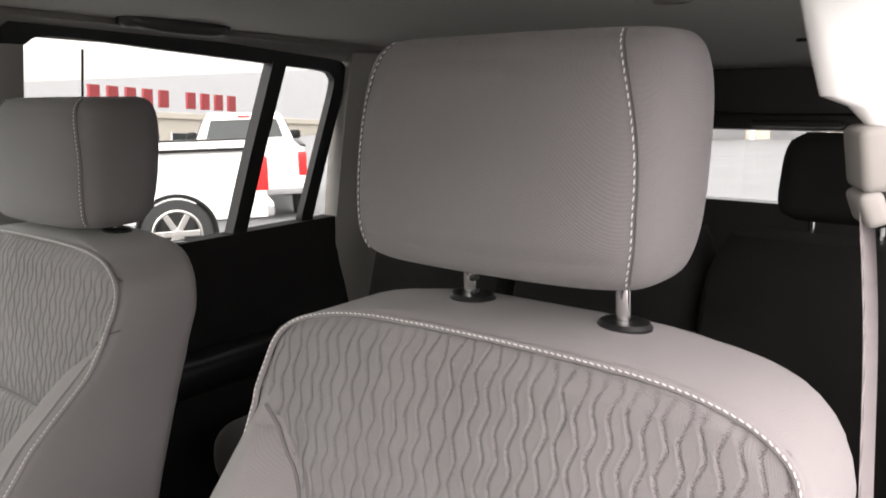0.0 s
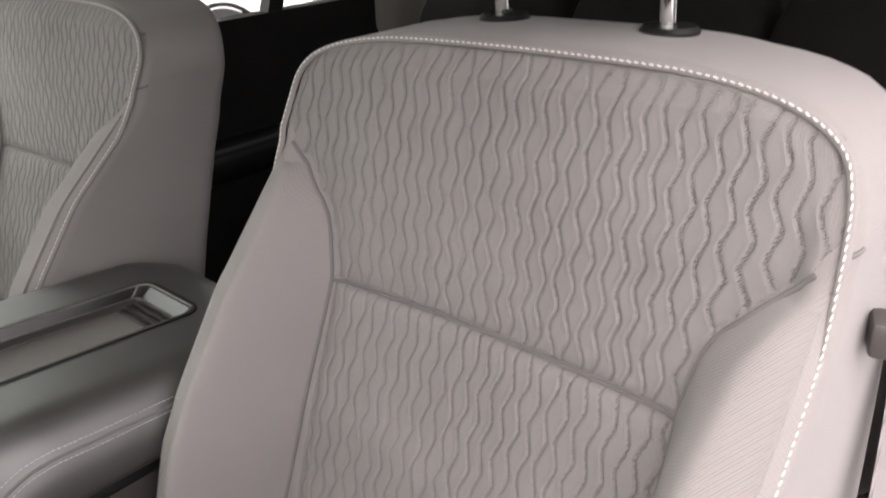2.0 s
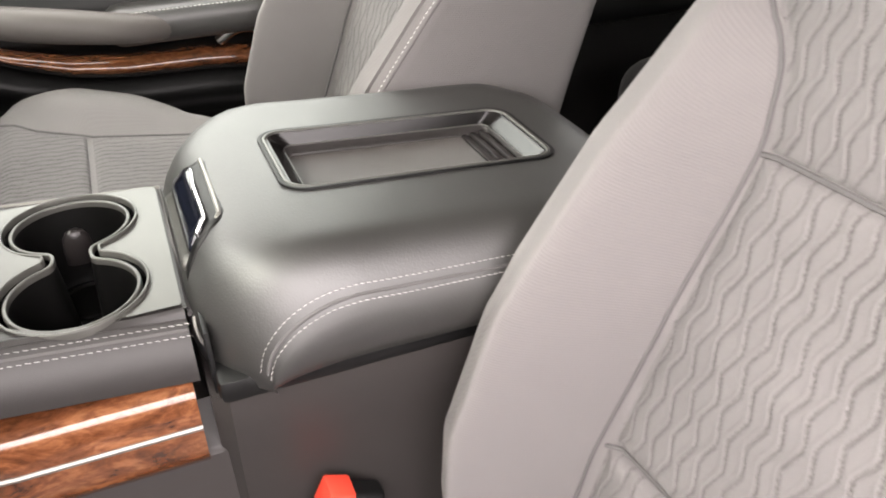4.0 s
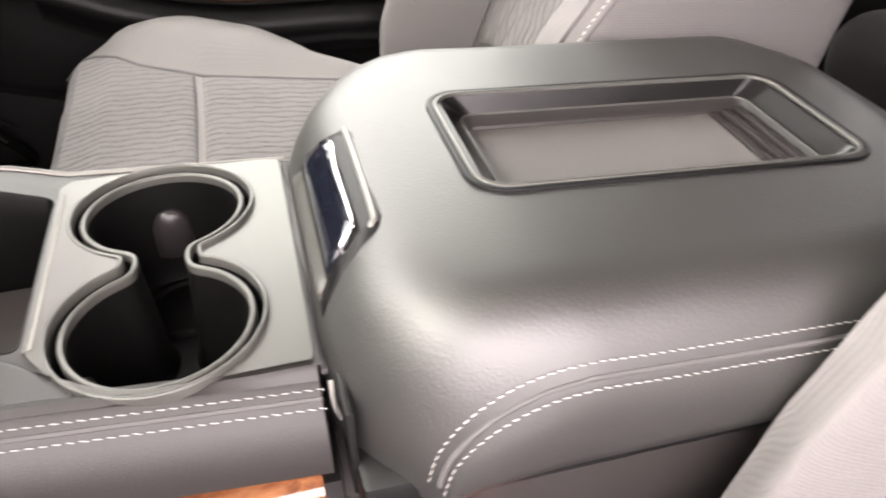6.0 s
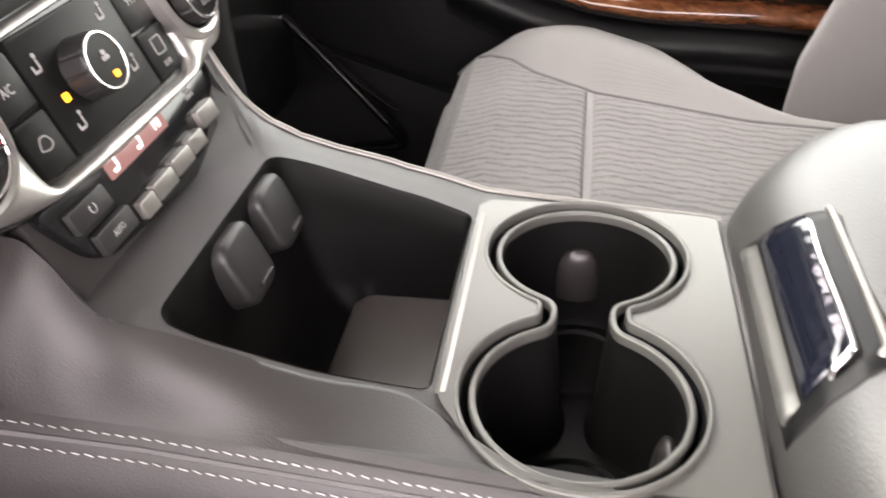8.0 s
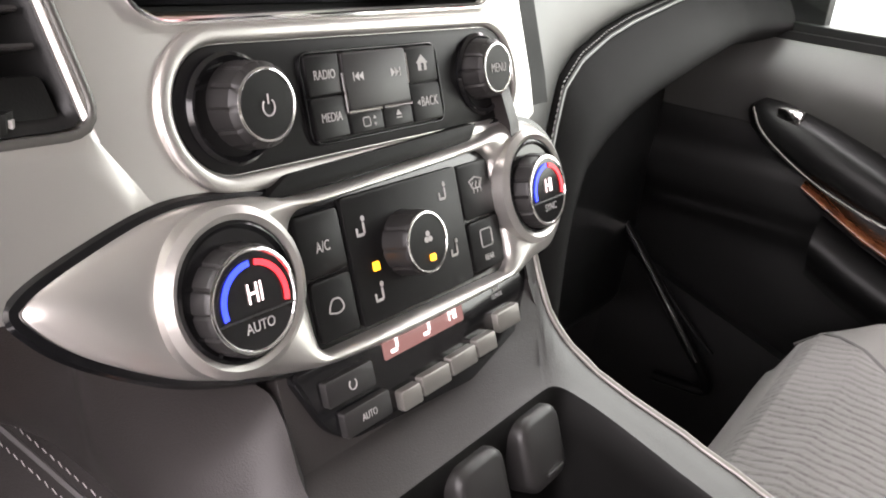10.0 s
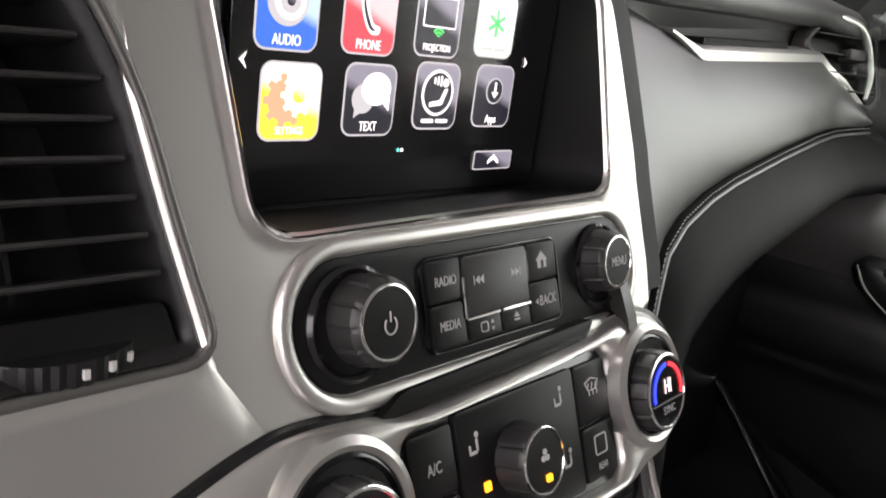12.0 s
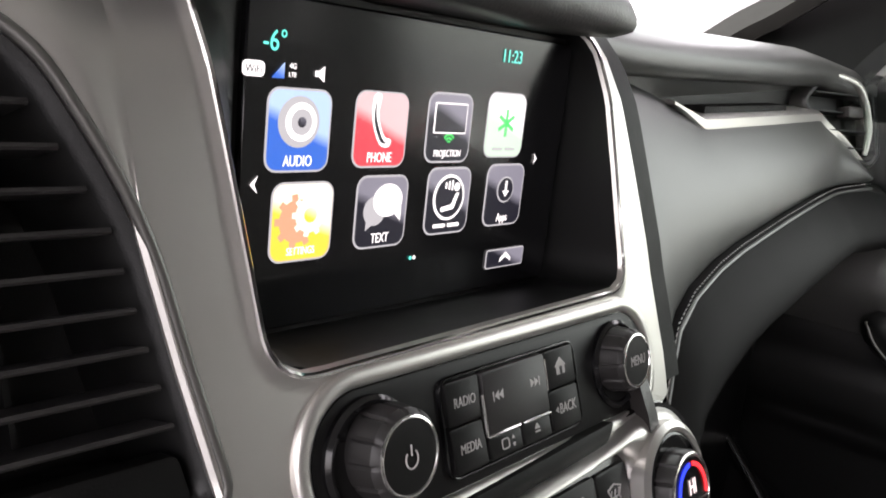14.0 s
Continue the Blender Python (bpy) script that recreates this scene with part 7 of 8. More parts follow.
for i in range(5):
    bm = bmesh.new()
    x = -0.262 + 0.0225 * i
    loops = []
    for z in (1.392, 1.44, 1.49):
        p = on_stack(x + 0.10 * (1.44 - z) * 0.6, z, -0.026)
        loops.append([p + Vector(q) for q in ((-0.0008, -0.004, 0), (0.0008, -0.004, 0), (0.0012, 0.012, 0), (-0.0012, 0.012, 0))])
    loft(bm, loops)
    part("vane", bm, M_PLASTIC, wing)
bm = bmesh.new()
wm = Matrix.Translation(on_stack(-0.163, 1.3795, -0.016)) @ Matrix(((1, 0, 0, 0), (0, 1, 0, 0), (0, 0, 1, 0), (0, 0, 0, 1)))
n = 72
loops = []
for h in (-0.0034, -0.0030, 0.0030, 0.0034):
    loops.append([wm @ Vector(((0.0215 + (0.0005 if (i % 2 and abs(h) < 0.0032) else 0)) * math.cos(2 * math.pi * i / n), (0.0180 + (0.0005 if i % 2 else 0)) * math.sin(2 * math.pi * i / n), h)) for i in range(n)])
loft(bm, loops)
wheel = part("thumb_wheel", bm, M_PLASTIC, wing, "knurled black thumb wheel", 20)
for i, q in enumerate((-88, -68, -48)):
    bm = bmesh.new()
    p = wm @ Vector((0.0221 * math.cos(radians(q)), 0.0186 * math.sin(radians(q)), 0))
    box(bm, (-0.0008, -0.0006, -0.0013), (0.0008, 0.0006, 0.0013), 0, 1, Matrix.Translation(p) @ pose(0, 0, 0, 0, 0, q + 90))
    part("mark", bm, M_THREAD, wheel)

# dark apron below the wing, down to the console
bm = bmesh.new()


def apron(a, b):
    x = -0.42 + 0.22 * a
    z0 = lerp_table([(-0.34, 1.345), (-0.16, 1.327), (-0.125, 1.296), (-0.105, 1.285), (-0.078, 1.278)], x)
    z = 1.14 + (z0 - 1.14) * b
    return (x, 0.445 - 0.09 * b ** 3 * step01((-0.14 - x) / 0.04), z)


slab(bm, 24, 16, apron, (0, 0.03, 0))
piece("knee_panel", bm, M_WRAP, "dark grained panel below the silver wing", "dashboard panel", sharp=60)



# ---- dashboard, passenger's side ----
dash = thing("dashboard", "dark padded dashboard with a stitched vinyl panel and silver trim", "dashboard", at=(0.4, 0.55, 1.0))


def dash_y(z, x=0.4):
    return 0.458 + 0.35 * (z - 1.48) - 0.03 * step01((x - 0.70) / 0.12)


STITCH = [(0.262, 1.290), (0.277, 1.311), (0.296, 1.335), (0.331, 1.354), (0.382, 1.369), (0.432, 1.379), (0.547, 1.396), (0.654, 1.410), (0.776, 1.422)]


def stitch_z(x):
    return lerp_table(STITCH, x) if x > 0.262 else 1.290 - (0.262 - x) * 2.2


def panel_top(x):
    return lerp_table([(0.10, 1.508), (0.29, 1.5005), (0.325, 1.4940), (0.392, 1.4785), (0.694, 1.493), (0.74, 1.470), (0.776, 1.435)], x)


bm = bmesh.new()


def dash_panel(a, b):
    x = 0.155 + 0.621 * a
    z0, z1 = max(1.20, stitch_z(x)), panel_top(x)
    z = z0 + (z1 - z0) * b
    return (x, dash_y(z, x) - 0.010 * math.sin(math.pi * b) - 0.004 * edge_roll(a, b, 12), z)


slab(bm, 70, 24, dash_panel, (0, 0.03, 0))
part("vinyl_panel", bm, M_DASHVINYL, dash, "dark grained vinyl panel", 60)
xs = [0.264 + 0.51 * (i / 70) ** 1.4 for i in range(71)]
for off, st in ((0.0, True), (0.0052, False), (0.0105, True)):
    pts = [Vector((x, dash_y(stitch_z(x) - off, x) - 0.0072, stitch_z(x) - off)) for x in xs]
    bm = bmesh.new()
    if st:
        stitches(bm, pts, 0.0040, 0.0012, 0.00035, (0, -1, 0.2))
        part("stitching", bm, M_THREAD, dash, "pale twin topstitching")
    else:
        tube(bm, pts, 0.0016, 6)
        part("seam", bm, M_DASHVINYL, dash)
bm = bmesh.new()


def dash_lower(a, b):
    x = 0.135 + 0.66 * a
    z1 = min(stitch_z(x), 1.45) - 0.002 if x > 0.262 else 1.288 - (0.262 - x) * 2.2
    z1 = max(z1, 1.12)
    z = z1 - 0.15 * b
    bulge = 0.040 * math.sin(math.pi * min(1.0, b * 1.25)) ** 0.9
    return (x, dash_y(z1, x) - 0.003 - bulge * (0.5 + 0.5 * step01((x - 0.15) / 0.2)) + 0.55 * max(0.0, b - 0.38) ** 1.5, z)


# near-black instead of the panel's vinyl, standing for the shade below the stitching
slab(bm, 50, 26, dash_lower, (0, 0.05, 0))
part("lower_panel", bm, M_LOWDASH, dash, "lower dashboard with glove box, near-black for its shade", 60)
# top pad
bm = bmesh.new()


def pad_edge(x):
    return lerp_table([(-0.8, 1.528), (0.05, 1.520), (0.28, 1.516), (0.36, 1.518), (0.70, 1.532), (0.745, 1.526), (0.80, 1.515)], x)


prof = [(0.020, -0.008), (0.004, -0.010), (-0.003, -0.006), (-0.006, 0.004), (-0.004, 0.014), (0.006, 0.023), (0.03, 0.030), (0.12, 0.036), (0.30, 0.020), (0.50, -0.03), (0.56, -0.06)]
loops = []
for i in range(60):
    x = -0.79 + 1.58 * i / 59
    z0 = pad_edge(x)
    y0 = dash_y(z0, x) - 0.012 + (0.05 * step01((-0.1 - x) / 0.1) * 0)
    loops.append([(x, y0 + dy, z0 + dz) for dy, dz in prof] + [(x, y0 + 0.56, z0 - 0.12), (x, y0 + 0.05, z0 - 0.08)])
loft(bm, loops)
part("top_pad", bm, M_DASHVINYL, dash, "dark grained dashboard top", 50)
# vent slot, its silver lip and the end vent
bm = bmesh.new()
slab(bm, 40, 4, lambda a, b: (0.33 + 0.42 * a, dash_y(1.50) + 0.022, 1.476 + 0.046 * b), (0, 0.02, 0))
part("slot_back", bm, M_PLASTIC, dash)
bm = bmesh.new()
loops = []
for i in range(50):
    x = 0.340 + 0.425 * i / 49
    thick = 0.25 + 0.75 * step01((x - 0.345) / 0.06)
    z0 = panel_top(x) + 0.001
    y0 = dash_y(z0, x) - 0.006
    loops.append([(x, y0 + dy, z0 + dz * thick) for dy, dz in ((0.0, -0.011), (-0.003, -0.008), (-0.003, 0.000), (0.002, 0.0035), (0.024, 0.006), (0.024, -0.006))])
loft(bm, loops)
part("silver_lip", bm, M_SILVER, dash, "satin silver trim lip", 40)
for i in range(44):
    x = 0.405 + 0.0045 * i
    bm = bmesh.new()
    z0 = panel_top(x)
    box(bm, (x - 0.0008, dash_y(z0) - 0.001, z0 + 0.003), (x + 0.0008, dash_y(z0) + 0.018, z0 + 0.0105))
    part("rib", bm, M_PLASTIC, dash)
VX = Matrix.Translation((0.752, 0.437, 1.492)) @ pose(0, 0, 0, 0, 0, -22) @ face_plane(0, 0, 0, 12)
vo = round_poly([(-0.050, -0.020), (-0.020, -0.046), (0.030, -0.052), (0.044, -0.040), (0.034, 0.030), (0.010, 0.045), (-0.060, 0.038), (-0.085, 0.015)], 0.012, 5)
bm = bmesh.new()
ring(bm, vo, inset(vo, 0.005), VX, -0.03, 0.001, 0.0015, 3)
part("end_vent_frame", bm, M_PLASTIC, dash, "black end vent frame", 40)
for pts in ([(-0.075, 0.046), (-0.025, 0.045), (0.010, 0.033), (0.026, -0.008), (0.020, -0.040)],):
    bm = bmesh.new()
    tube(bm, [VX @ Vector((p.x, p.y, 0.0)) for p in smooth_open([Vector((u, v, 0)) for u, v in pts], 8)], lambda t: 0.0028 + 0.0022 * math.sin(math.pi * t), 10)
    part("vent_trim", bm, M_SILVER, dash, "satin silver vent trim", 60)
bm = bmesh.new()
prism(bm, inset(vo, 0.0065), VX, -0.034, -0.022)
part("end_vent_back", bm, M_PLASTIC, dash)
for v, x0, x1 in ((0.026, -0.062, 0.020), (0.006, -0.070, 0.030), (-0.014, -0.046, 0.034), (-0.033, -0.022, 0.036)):
    bm = bmesh.new()
    box(bm, (x0, v - 0.0012, -0.020), (x1, v + 0.0012, 0.000), 0.0008, 1, VX)
    part("end_vent_slat", bm, M_PLASTIC, dash)
bm = bmesh.new()
box(bm, (-0.016, 0.000, -0.012), (0.010, 0.013, 0.006), 0.003, 2, VX)
part("end_vent_tab", bm, M_GREYPLASTIC, dash)
bm = bmesh.new()
loops = []
for k, d in ((-0.004, -0.02), (-0.004, -0.002), (0.0, 0.002)):
    loops.append([VX @ Vector((u, v, d)) for u, v in inset([(u * 1.0, v - 0.0) for u, v in vo], k)])
loft(bm, loops, True, False, False)
part("end_cap", bm, M_DASHVINYL, dash, "", 50)
bm = bmesh.new()
loops = []
for z, k in ((1.405, 0.6), (1.42, 0.9), (1.445, 1.0), (1.50, 1.0), (1.525, 0.95)):
    y0 = dash_y(z, 0.78)
    loops.append([(0.80, y0 + 0.03, z), (0.80 + 0.01 * k, y0 + 0.008, z), (0.82, y0 - 0.004 + 0.01 * (1 - k), z), (0.845, y0 + 0.02, z), (0.85, y0 + 0.10, z), (0.80, y0 + 0.10, z)])
loft(bm, loops)
part("end_block", bm, M_DASHVINYL, dash, "", 50)

# body behind, so that no gap shows
bm = bmesh.new()
box(bm, (-0.79, 0.50, 0.95), (0.79, 0.95, 1.44), 0.02)
box(bm, (0.14, 0.42, 1.05), (0.155, 0.70, 1.50), 0.004)
part("dash_core", bm, M_PLASTIC, dash)
bm = bmesh.new()
slab(bm, 20, 14, lambda a, b: (-0.79 + 0.47 * a, 0.40 + 0.02 * math.sin(math.pi * b) + 0.03 * a * 0, 1.08 + 0.44 * b), (0, 0.03, 0))
part("driver_panel", bm, M_DASHVINYL, dash, "", 60)
bm = bmesh.new()
slab(bm, 4, 20, lambda a, b: (0.126 + 0.010 * a - 0.022 * max(0.0, b - 0.72) / 0.28, stack_y(1.20 + 0.33 * b) + 0.005 + 0.11 * a, 1.10 + 0.425 * b), (-0.006, 0, 0))
part("stack_flank", bm, M_PLASTIC, dash, "black side of the centre stack", 60)

# ---- front passenger door ----
door = thing("door_1", "closed passenger door with wood trim, armrest and map pocket", "door", "structure", at=(0.78, 0.1, 0.68))


def door_x(z, y=0.0):
    return side_x(z) - 0.01 - 0.025 * step01((z - 1.10) / 0.05) * step01((1.24 - z) / 0.05) + 0.03 * step01((1.02 - z) / 0.2)


bm = bmesh.new()
slab(bm, 50, 46, lambda a, b: (door_x(0.70 + 0.66 * b), -0.47 + 1.36 * a, 0.70 + 0.66 * b), (0.06, 0, 0))
part("door_skin", bm, M_PLASTIC, door, "black moulded door panel", 50)
bm = bmesh.new()
slab(bm, 40, 12, lambda a, b: (side_x(1.2) - 0.016 - 0.016 * math.sin(math.pi * b), -0.46 + 0.98 * a, 1.245 + 0.105 * b), (0.03, 0, 0))
part("upper_pad", bm, M_DASHVINYL, door, "dark padded upper door panel", 60)
WOODY = [(-0.46, 1.083), (-0.25, 1.084), (-0.12, 1.095), (0.0, 1.098), (0.08, 1.108), (0.16, 1.132), (0.224, 1.158), (0.296, 1.196)]
bm = bmesh.new()


def wood_strip(a, b):
    y = -0.46 + 0.756 * a
    h = lerp_table([(-0.46, 0.026), (-0.1, 0.027), (0.08, 0.022), (0.20, 0.013), (0.296, 0.009)], y)
    return (0.735 - 0.010 * math.sin(math.pi * b), y, lerp_table(WOODY, y) - h / 2 + h * b)


slab(bm, 60, 8, wood_strip, (0.03, 0, 0))
part("wood_strip", bm, M_WOOD, door, "glossy burl wood strip", 60)
bm = bmesh.new()
tube(bm, [Vector(wood_strip(i / 60, 0.0)) + Vector((0.002, 0, -0.003)) for i in range(61)], 0.0022, 6)
part("wood_edge", bm, M_PLASTIC, door)
bm = bmesh.new()


def arm_ledge(a, b):
    y = -0.46 + 0.73 * a
    z = lerp_table(WOODY, y) - 0.022
    return (0.752 - 0.020 * math.sin(math.pi * min(1.0, b * 1.2)), y, z - 0.075 * b)


slab(bm, 50, 10, arm_ledge, (0.04, 0, 0))
part("lower_roll", bm, M_SOFTBLACK, door, "", 60)
bm = bmesh.new()
path = smooth_open([(0.745, 0.190, 1.200), (0.712, 0.172, 1.200), (0.698, 0.13, 1.194), (0.695, 0.06, 1.182), (0.70, -0.02, 1.168), (0.735, -0.10, 1.155)], 8)
tube(bm, path, lambda t: 0.018 + 0.008 * math.sin(math.pi * t), 14)
part("pull_handle", bm, M_HANDLE, door, "grey grained pull handle")
bm = bmesh.new()
loops = []
for x, y, z, h in ((0.748, 0.382, 1.266, 0.008), (0.733, 0.372, 1.264, 0.018), (0.722, 0.345, 1.255, 0.025), (0.715, 0.29, 1.237, 0.027), (0.712, 0.23, 1.215, 0.026), (0.714, 0.185, 1.200, 0.022), (0.722, 0.172, 1.196, 0.014)):
    loops.append([(x + 0.07, y, z - h), (x + 0.012, y, z - h), (x, y, z - h * 0.7), (x - 0.003, y, z), (x, y, z + h * 0.6), (x + 0.010, y, z + h * 0.9), (x + 0.07, y, z + h)])
loft(bm, loops)
part("switch_pod", bm, M_SOFTBLACK, door, "black glossy switch pod", 50)
bm = bmesh.new()
tube(bm, smooth_open([(0.735, 0.374, 1.272), (0.720, 0.352, 1.247), (0.711, 0.295, 1.214), (0.708, 0.235, 1.191), (0.712, 0.19, 1.178)], 8), 0.0022, 8)
part("bright_line", bm, M_CHROME, door, "thin bright line on the handle")
bm = bmesh.new()
box(bm, (0.700, -0.44, 1.135), (0.775, 0.02, 1.195), 0.024, 4)
part("armrest", bm, M_LEATHER, door, "padded dark armrest")
bm = bmesh.new()
stitches(bm, [Vector((0.7035, -0.43 + 0.44 * i / 40, 1.190)) for i in range(41)], 0.0048, 0.002, 0.0007, (-1, 0, 1))
part("stitching", bm, M_THREAD, door)
bm = bmesh.new()
path = smooth_open([(0.742, -0.150, 1.120), (0.728, -0.175, 1.140), (0.726, -0.205, 1.140), (0.740, -0.225, 1.118)], 6)
tube(bm, path, 0.010, 10)
part("door_lever", bm, M_CHROME, door, "chrome inner door lever")
bm = bmesh.new()
box(bm, (0.722, 0.315, 1.262), (0.740, 0.345, 1.281), 0.004, 2)
part("switch", bm, M_CHROME, door, "small bright switch")
# map pocket with a bright line
bm = bmesh.new()
path = smooth_open([(0.752, 0.58, 1.10), (0.744, 0.520, 1.092), (0.742, 0.50, 1.075), (0.740, 0.44, 1.012), (0.742, 0.375, 0.935), (0.746, 0.352, 0.905), (0.75, 0.345, 0.886), (0.75, 0.355, 0.878), (0.75, 0.42, 0.872)], 8)
tube(bm, path, 0.0075, 10)
part("pocket_rim", bm, M_SOFTBLACK, door, "black map pocket rim")
bm = bmesh.new()
tube(bm, [p + Vector((-0.0068, 0, 0.004)) for p in path[12:36]], 0.0016, 6)
part("pocket_line", bm, M_CHROME, door, "thin bright pocket line")
bm = bmesh.new()
slab(bm, 16, 10, lambda a, b: (0.764 - 0.008 * math.sin(math.pi * b), 0.02 + 0.50 * a, 0.72 + 0.16 * b + 0.16 * a * b), (0.02, 0, 0))
part("map_pocket", bm, M_PLASTIC, door, "", 60)
bm = bmesh.new()
path = smooth_open([(0.765, 0.62, 1.09), (0.757, 0.56, 1.105), (0.752, 0.48, 1.05), (0.752, 0.40, 0.975), (0.755, 0.35, 0.935)], 8)
tube(bm, path, 0.0035, 8)
part("panel_crease", bm, M_SOFTBLACK, door)
# door frame above the belt line
bm = bmesh.new()
front_win = round_poly([(-0.44, 1.37), (0.52, 1.37), (0.42, 1.56), (0.18, 1.76), (0.05, 1.80), (-0.44, 1.815)], 0.04, 5)
front_out = [(0.04 + (u - 0.04) * 1.08, 1.59 + (v - 1.59) * 1.14) for u, v in front_win]
loft(bm, [[Vector((side_x(v) + o, u, v)) for u, v in pts] for pts, o in ((front_out, 0.05), (front_out, 0.0), (front_win, 0.0), (front_win, 0.05))], True, False, False)
part("window_frame", bm, M_PLASTIC, door, "", 50)
bm = bmesh.new()
prism(bm, [(u * 1.02, v) for u, v in front_win], Matrix(((0, 0, 1, 0), (1, 0, 0, 0), (0, 1, 0, 0), (0, 0, 0, 1))), 0.765, 0.768)
part("pane", bm, M_GLASS, door)
bm = bmesh.new()
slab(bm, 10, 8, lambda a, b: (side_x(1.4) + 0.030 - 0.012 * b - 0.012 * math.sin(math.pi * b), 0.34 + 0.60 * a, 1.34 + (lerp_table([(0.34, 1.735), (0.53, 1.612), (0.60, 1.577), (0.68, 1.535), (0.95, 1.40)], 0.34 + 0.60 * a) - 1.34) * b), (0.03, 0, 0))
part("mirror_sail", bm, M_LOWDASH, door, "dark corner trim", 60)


# ---- seen through the windows ----
def pickup(label, at, turn, scale=1.0):
    """A white crew cab pickup: nose along its own x."""
    truck = thing("pickup_truck", label, "pickup truck", "", "trucks on the lot", at=at)
    m = Matrix.Translation(at) @ Matrix.Rotation(radians(turn), 4, "Z")

    def add(name, bm, material, parent=truck, label=""):
        bmesh.ops.transform(bm, matrix=m, verts=bm.verts)
        return part(name, bm, material, parent, label, 30)

    def section(xs, pts_of):
        bm = bmesh.new()
        loft(bm, [[(x, y, z) for y, z in pts_of(x)] for x in xs])
        return bm
    bed = section([-2.9, -2.86, -1.6, -0.95], lambda x: [(-0.98 + (0.04 if x < -2.88 else 0), 0.55), (-1.0 + (0.04 if x < -2.88 else 0), 0.95), (-0.97, 1.32), (-0.93, 1.36), (0.93, 1.36), (0.97, 1.32), (1.0, 0.95), (0.98, 0.55)])
    body = add("bed", bed, M_WHITEPAINT)
    bm = bmesh.new()
    for sy in (-1, 1):
        box(bm, (-2.85, sy * 0.95 - 0.05, 1.355), (-0.97, sy * 0.95 + 0.05, 1.385), 0.01)
    add("bed_rail", bm, M_PLASTIC)
    hood = section([0.95, 1.3, 2.6, 2.85], lambda x: [(-0.98, 0.5), (-0.99, 0.95), (-0.9, 1.28 - 0.05 * (x - 1)), (0, 1.33 - 0.05 * (x - 1)), (0.9, 1.28 - 0.05 * (x - 1)), (0.99, 0.95), (0.98, 0.5)])
    add("hood", hood, M_WHITEPAINT)
    cab = section([-0.97, -0.9, 0.9, 1.25], lambda x: [(-0.98, 0.5), (-0.99, 1.0), (-0.96, 1.32), (0.96, 1.32), (0.99, 1.0), (0.98, 0.5)])
    add("cab", cab, M_WHITEPAINT)
    bm = bmesh.new()
    rows = []
    for z, x0, x1, w in ((1.32, -0.95, 1.25, 0.93), (1.55, -0.90, 0.85, 0.84), (1.78, -0.80, 0.45, 0.74), (1.86, -0.70, 0.30, 0.68)):
        rows.append([(x0, -w, z), (x1, -w, z), (x1, w, z), (x0, w, z)])
    loft(bm, rows)
    add("roof", bm, M_WHITEPAINT)
    bm = bmesh.new()
    loft(bm, [[(-0.955, -0.72, 1.42), (-0.955, 0.72, 1.42), (-0.945, 0.72, 1.42), (-0.945, -0.72, 1.42)], [(-0.815, -0.62, 1.76), (-0.815, 0.62, 1.76), (-0.800, 0.62, 1.76), (-0.80, -0.62, 1.76)]])
    add("rear_glass", bm, M_DARKGLASS)
    for sy in (-1, 1):
        bm = bmesh.new()
        loft(bm, [[(-0.75, sy * 0.905, 1.40), (0.95, sy * 0.905, 1.40), (0.95, sy * 0.93, 1.40), (-0.75, sy * 0.93, 1.40)], [(-0.65, sy * 0.765, 1.74), (0.45, sy * 0.765, 1.74), (0.45, sy * 0.79, 1.74), (-0.65, sy * 0.79, 1.74)]])
        add("side_glass", bm, M_DARKGLASS)
        bm = bmesh.new()
        box(bm, (-2.93, sy * 0.93 - 0.07, 0.86), (-2.74, sy * 0.93 + 0.075, 1.27), 0.03, 3)
        add("tail_lamp", bm, M_LAMP, truck, "upright red tail lamp")
        bm = bmesh.new()
        box(bm, (0.75, sy * 1.08 - 0.1, 1.28), (0.92, sy * 1.08 + 0.1, 1.46), 0.04, 3)
        add("mirror", bm, M_PLASTIC)
        for x in (-1.85, 1.85):
            wm = Matrix(((1, 0, 0, x), (0, 0, sy, sy * 0.80), (0, 1, 0, 0.41), (0, 0, 0, 1)))
            bm = bmesh.new()
            lathe(bm, [(0.30, 0.0), (0.40, 0.02), (0.41, 0.06), (0.41, 0.18), (0.395, 0.21), (0.30, 0.215), (0.27, 0.19)], wm, 36)
            tyre = add("wheel", bm, M_RUBBER, truck, "black tyre on a silver spoked rim")
            bm = bmesh.new()
            for i in range(6):
                a = 2 * math.pi * i / 6
                box(bm, (0.03, -0.035, 0.18), (0.255, 0.035, 0.212), 0.008, 1, wm @ Matrix.Rotation(a, 4, "Z"))
            lathe(bm, [(0.25, 0.19), (0.27, 0.215), (0.29, 0.205), (0.29, 0.18)], wm, 36, False)
            lathe(bm, [(0.07, 0.18), (0.07, 0.21), (0.03, 0.22)], wm, 20)
            add("rim", bm, M_SILVER, tyre)
            bm = bmesh.new()
            lathe(bm, [(0.47, 0.10), (0.47, 0.206), (0.44, 0.208), (0.42, 0.19)], wm, 36)
            add("wheel_arch", bm, M_PLASTIC)
    bm = bmesh.new()
    box(bm, (-2.99, -0.95, 0.55), (-2.86, 0.95, 0.72), 0.03)
    add("bumper", bm, M_CHROME)
    bm = bmesh.new()
    box(bm, (-2.915, -0.10, 1.30), (-2.89, 0.10, 1.34), 0.005)
    box(bm, (-0.83, -0.12, 1.80), (-0.78, 0.12, 1.84), 0.01)
    add("brake_lamp", bm, M_LAMP)
    return truck


pickup("white pickup truck parked broadside with red tail lamps", (9.28, -4.14, -0.33), 57)
pickup("white crew cab pickup truck parked tail on", (12.7, -10.2, lot_z(12.7, -10.2)), -37)

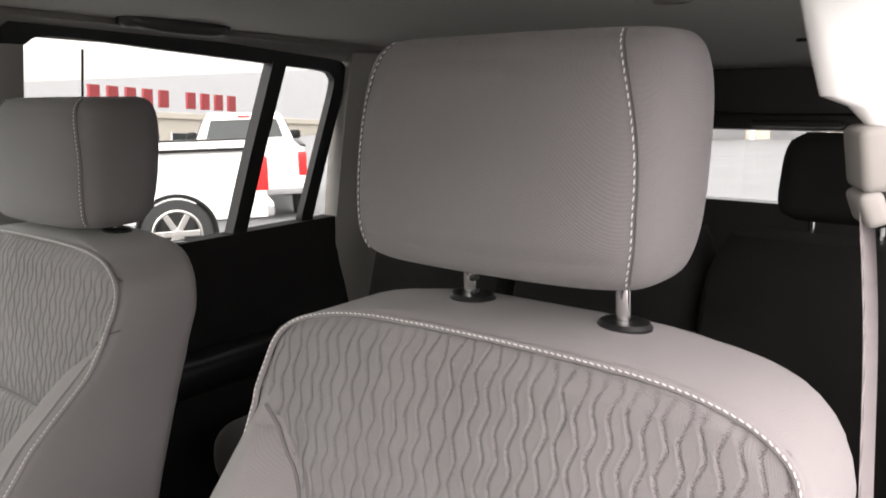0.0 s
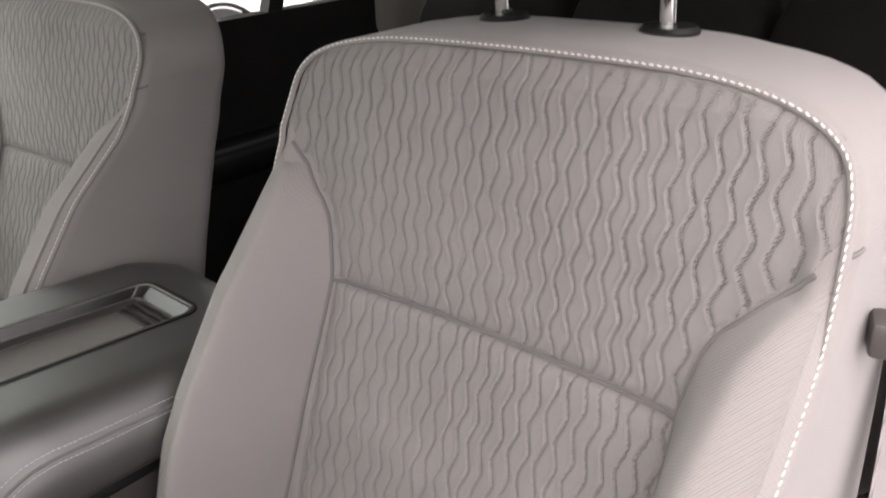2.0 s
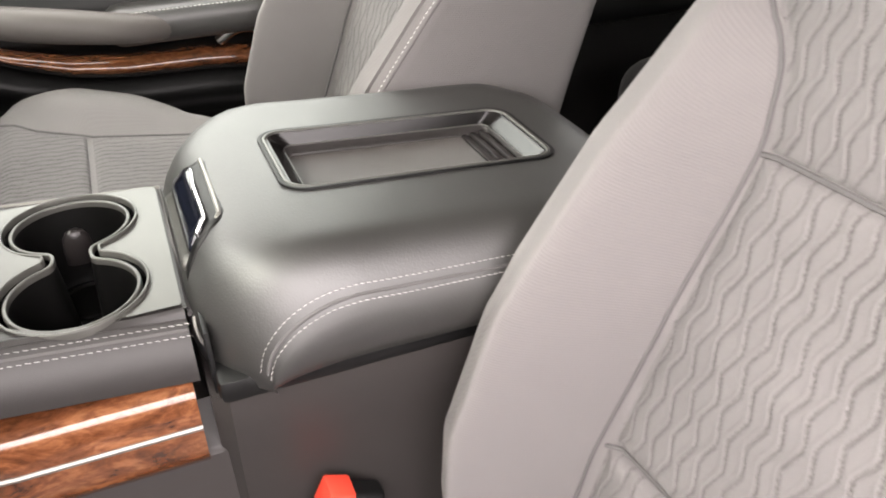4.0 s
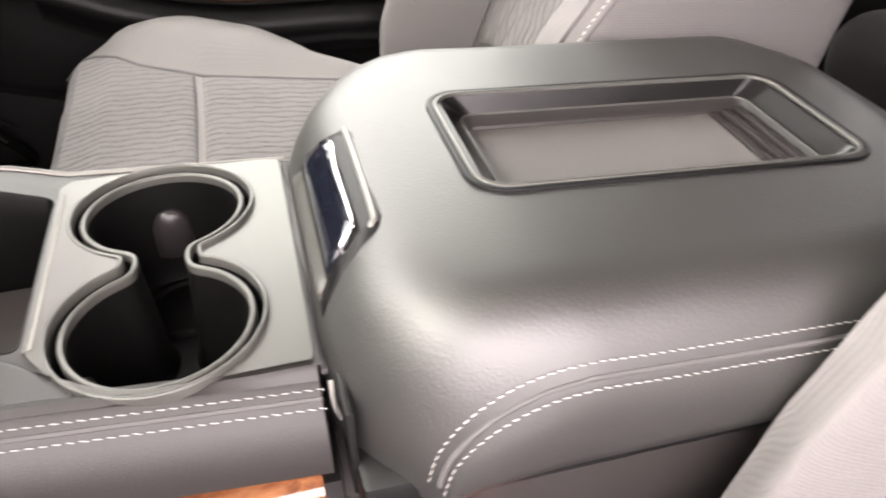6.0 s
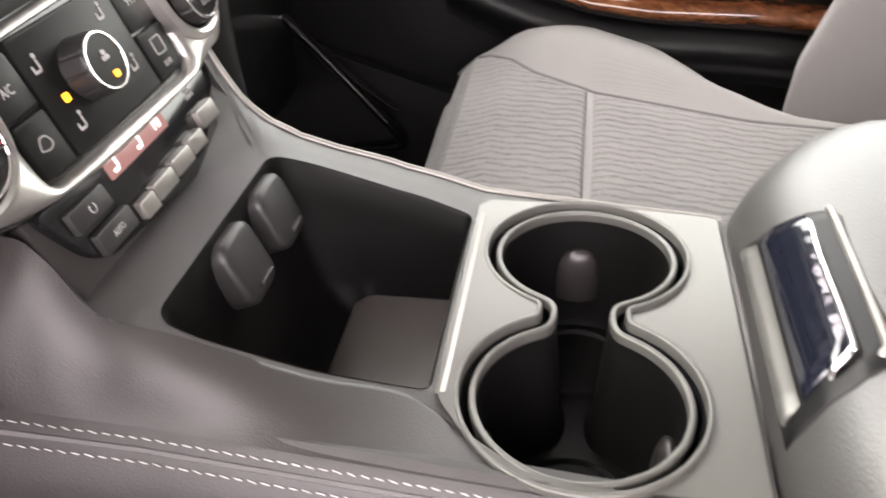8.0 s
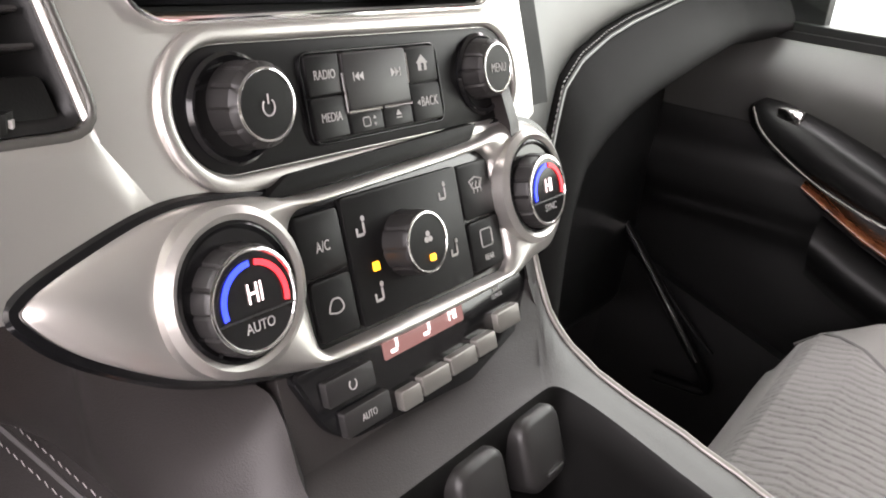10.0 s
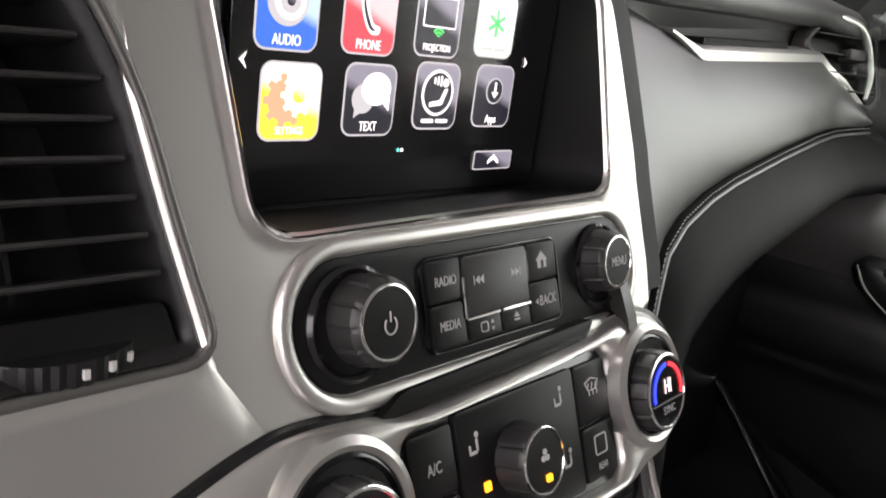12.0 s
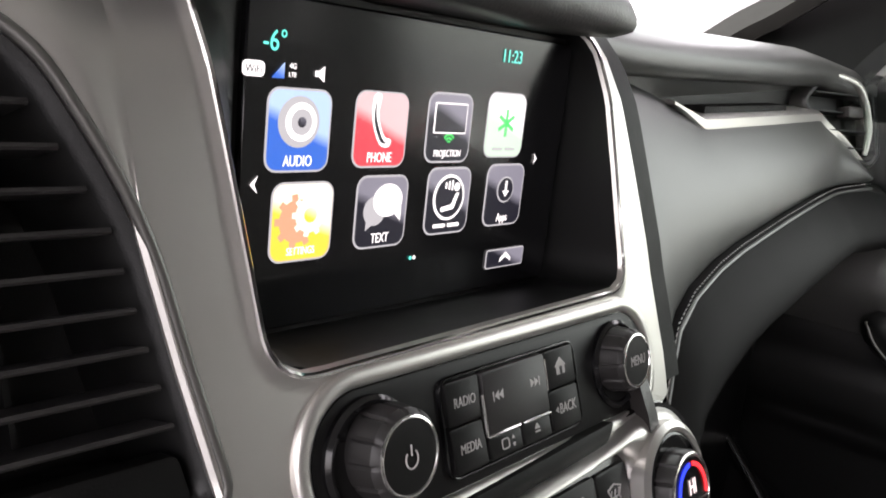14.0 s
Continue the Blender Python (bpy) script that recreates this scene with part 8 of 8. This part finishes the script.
hall = thing("dealer_hall", "long tan showroom building with large red roof letters", "building", at=(66.0, -40.0, -3.2))
ax = Vector((4.75, -18.57, -1.39)).normalized()
az = (Vector((0, 0, 1)) - ax * ax.z).normalized()
ay = az.cross(ax)
BMX = Matrix(((ax.x, ay.x, az.x, 64.8), (ax.y, ay.y, az.y, -34.2), (ax.z, ay.z, az.z, 0.0), (0, 0, 0, 1)))
bm = bmesh.new()
box(bm, (-40, 0.6, -5.0), (48, 14, -0.25), 0, 1, BMX)
part("wall", bm, M_WALL, hall)
bm = bmesh.new()
box(bm, (-40.3, 0.3, -0.25), (48.3, 14.3, 0.35), 0.05, 1, BMX)
part("roof", bm, M_WALL, hall)
for i in range(14):
    bm = bmesh.new()
    x = -38 + 6 * i
    box(bm, (x, 0.5, -4.6), (x + 4.4, 0.7, -1.6), 0, 1, BMX)
    win_part = part("window", bm, M_DARKGLASS, hall)
    bm = bmesh.new()
    box(bm, (x - 0.12, 0.4, -4.7), (x + 0.02, 0.56, -1.5), 0, 1, BMX)
    box(bm, (x + 2.1, 0.4, -4.7), (x + 2.24, 0.56, -1.5), 0, 1, BMX)
    part("frame", bm, M_WHITEPAINT, win_part)

# plain red blocks where the roof letters stand
for k in range(9):
    x = 0.2 + 2.02 * k + (1.6 if k > 4 else 0)
    bm = bmesh.new()
    box(bm, (x + 0.1, 0.2, 0.75), (x + 1.25, 0.5, 2.35), 0.03, 1, BMX)
    part("sign_block", bm, M_SIGN, hall, "plain red block standing on the roof")

# storage building seen through the rear window
shed = thing("storage_building", "pale tan storage building with white doors behind the lot", "building", at=(16.0, -46.0, lot_z(16.0, -46.0)))
SM2 = Matrix.Translation((16.0, -46.0, lot_z(16.0, -46.0))) @ Matrix.Rotation(radians(18), 4, "Z")
bm = bmesh.new()
box(bm, (-14, -6, -0.6), (14, 0, 4.2), 0.05, 1, SM2)
part("wall", bm, M_WALL, shed)
bm = bmesh.new()
box(bm, (-14.4, -6.4, 4.15), (14.4, 0.5, 4.55), 0.05, 1, SM2)
part("roof", bm, M_WHITEPAINT, shed, "white flat roof edge")
for k in range(7):
    bm = bmesh.new()
    box(bm, (-13 + 3.9 * k, -0.05, 0.0), (-10.4 + 3.9 * k, 0.08, 2.9), 0.02, 1, SM2)
    part("door", bm, M_DARKGLASS if k % 3 == 1 else M_ASPHALT, shed)
    bm = bmesh.new()
    box(bm, (-13.5 + 3.9 * k, 0.02, -0.4), (-13.25 + 3.9 * k, 0.30, 4.2), 0.02, 1, SM2)
    part("post", bm, M_WHITEPAINT, shed, "white wall post")
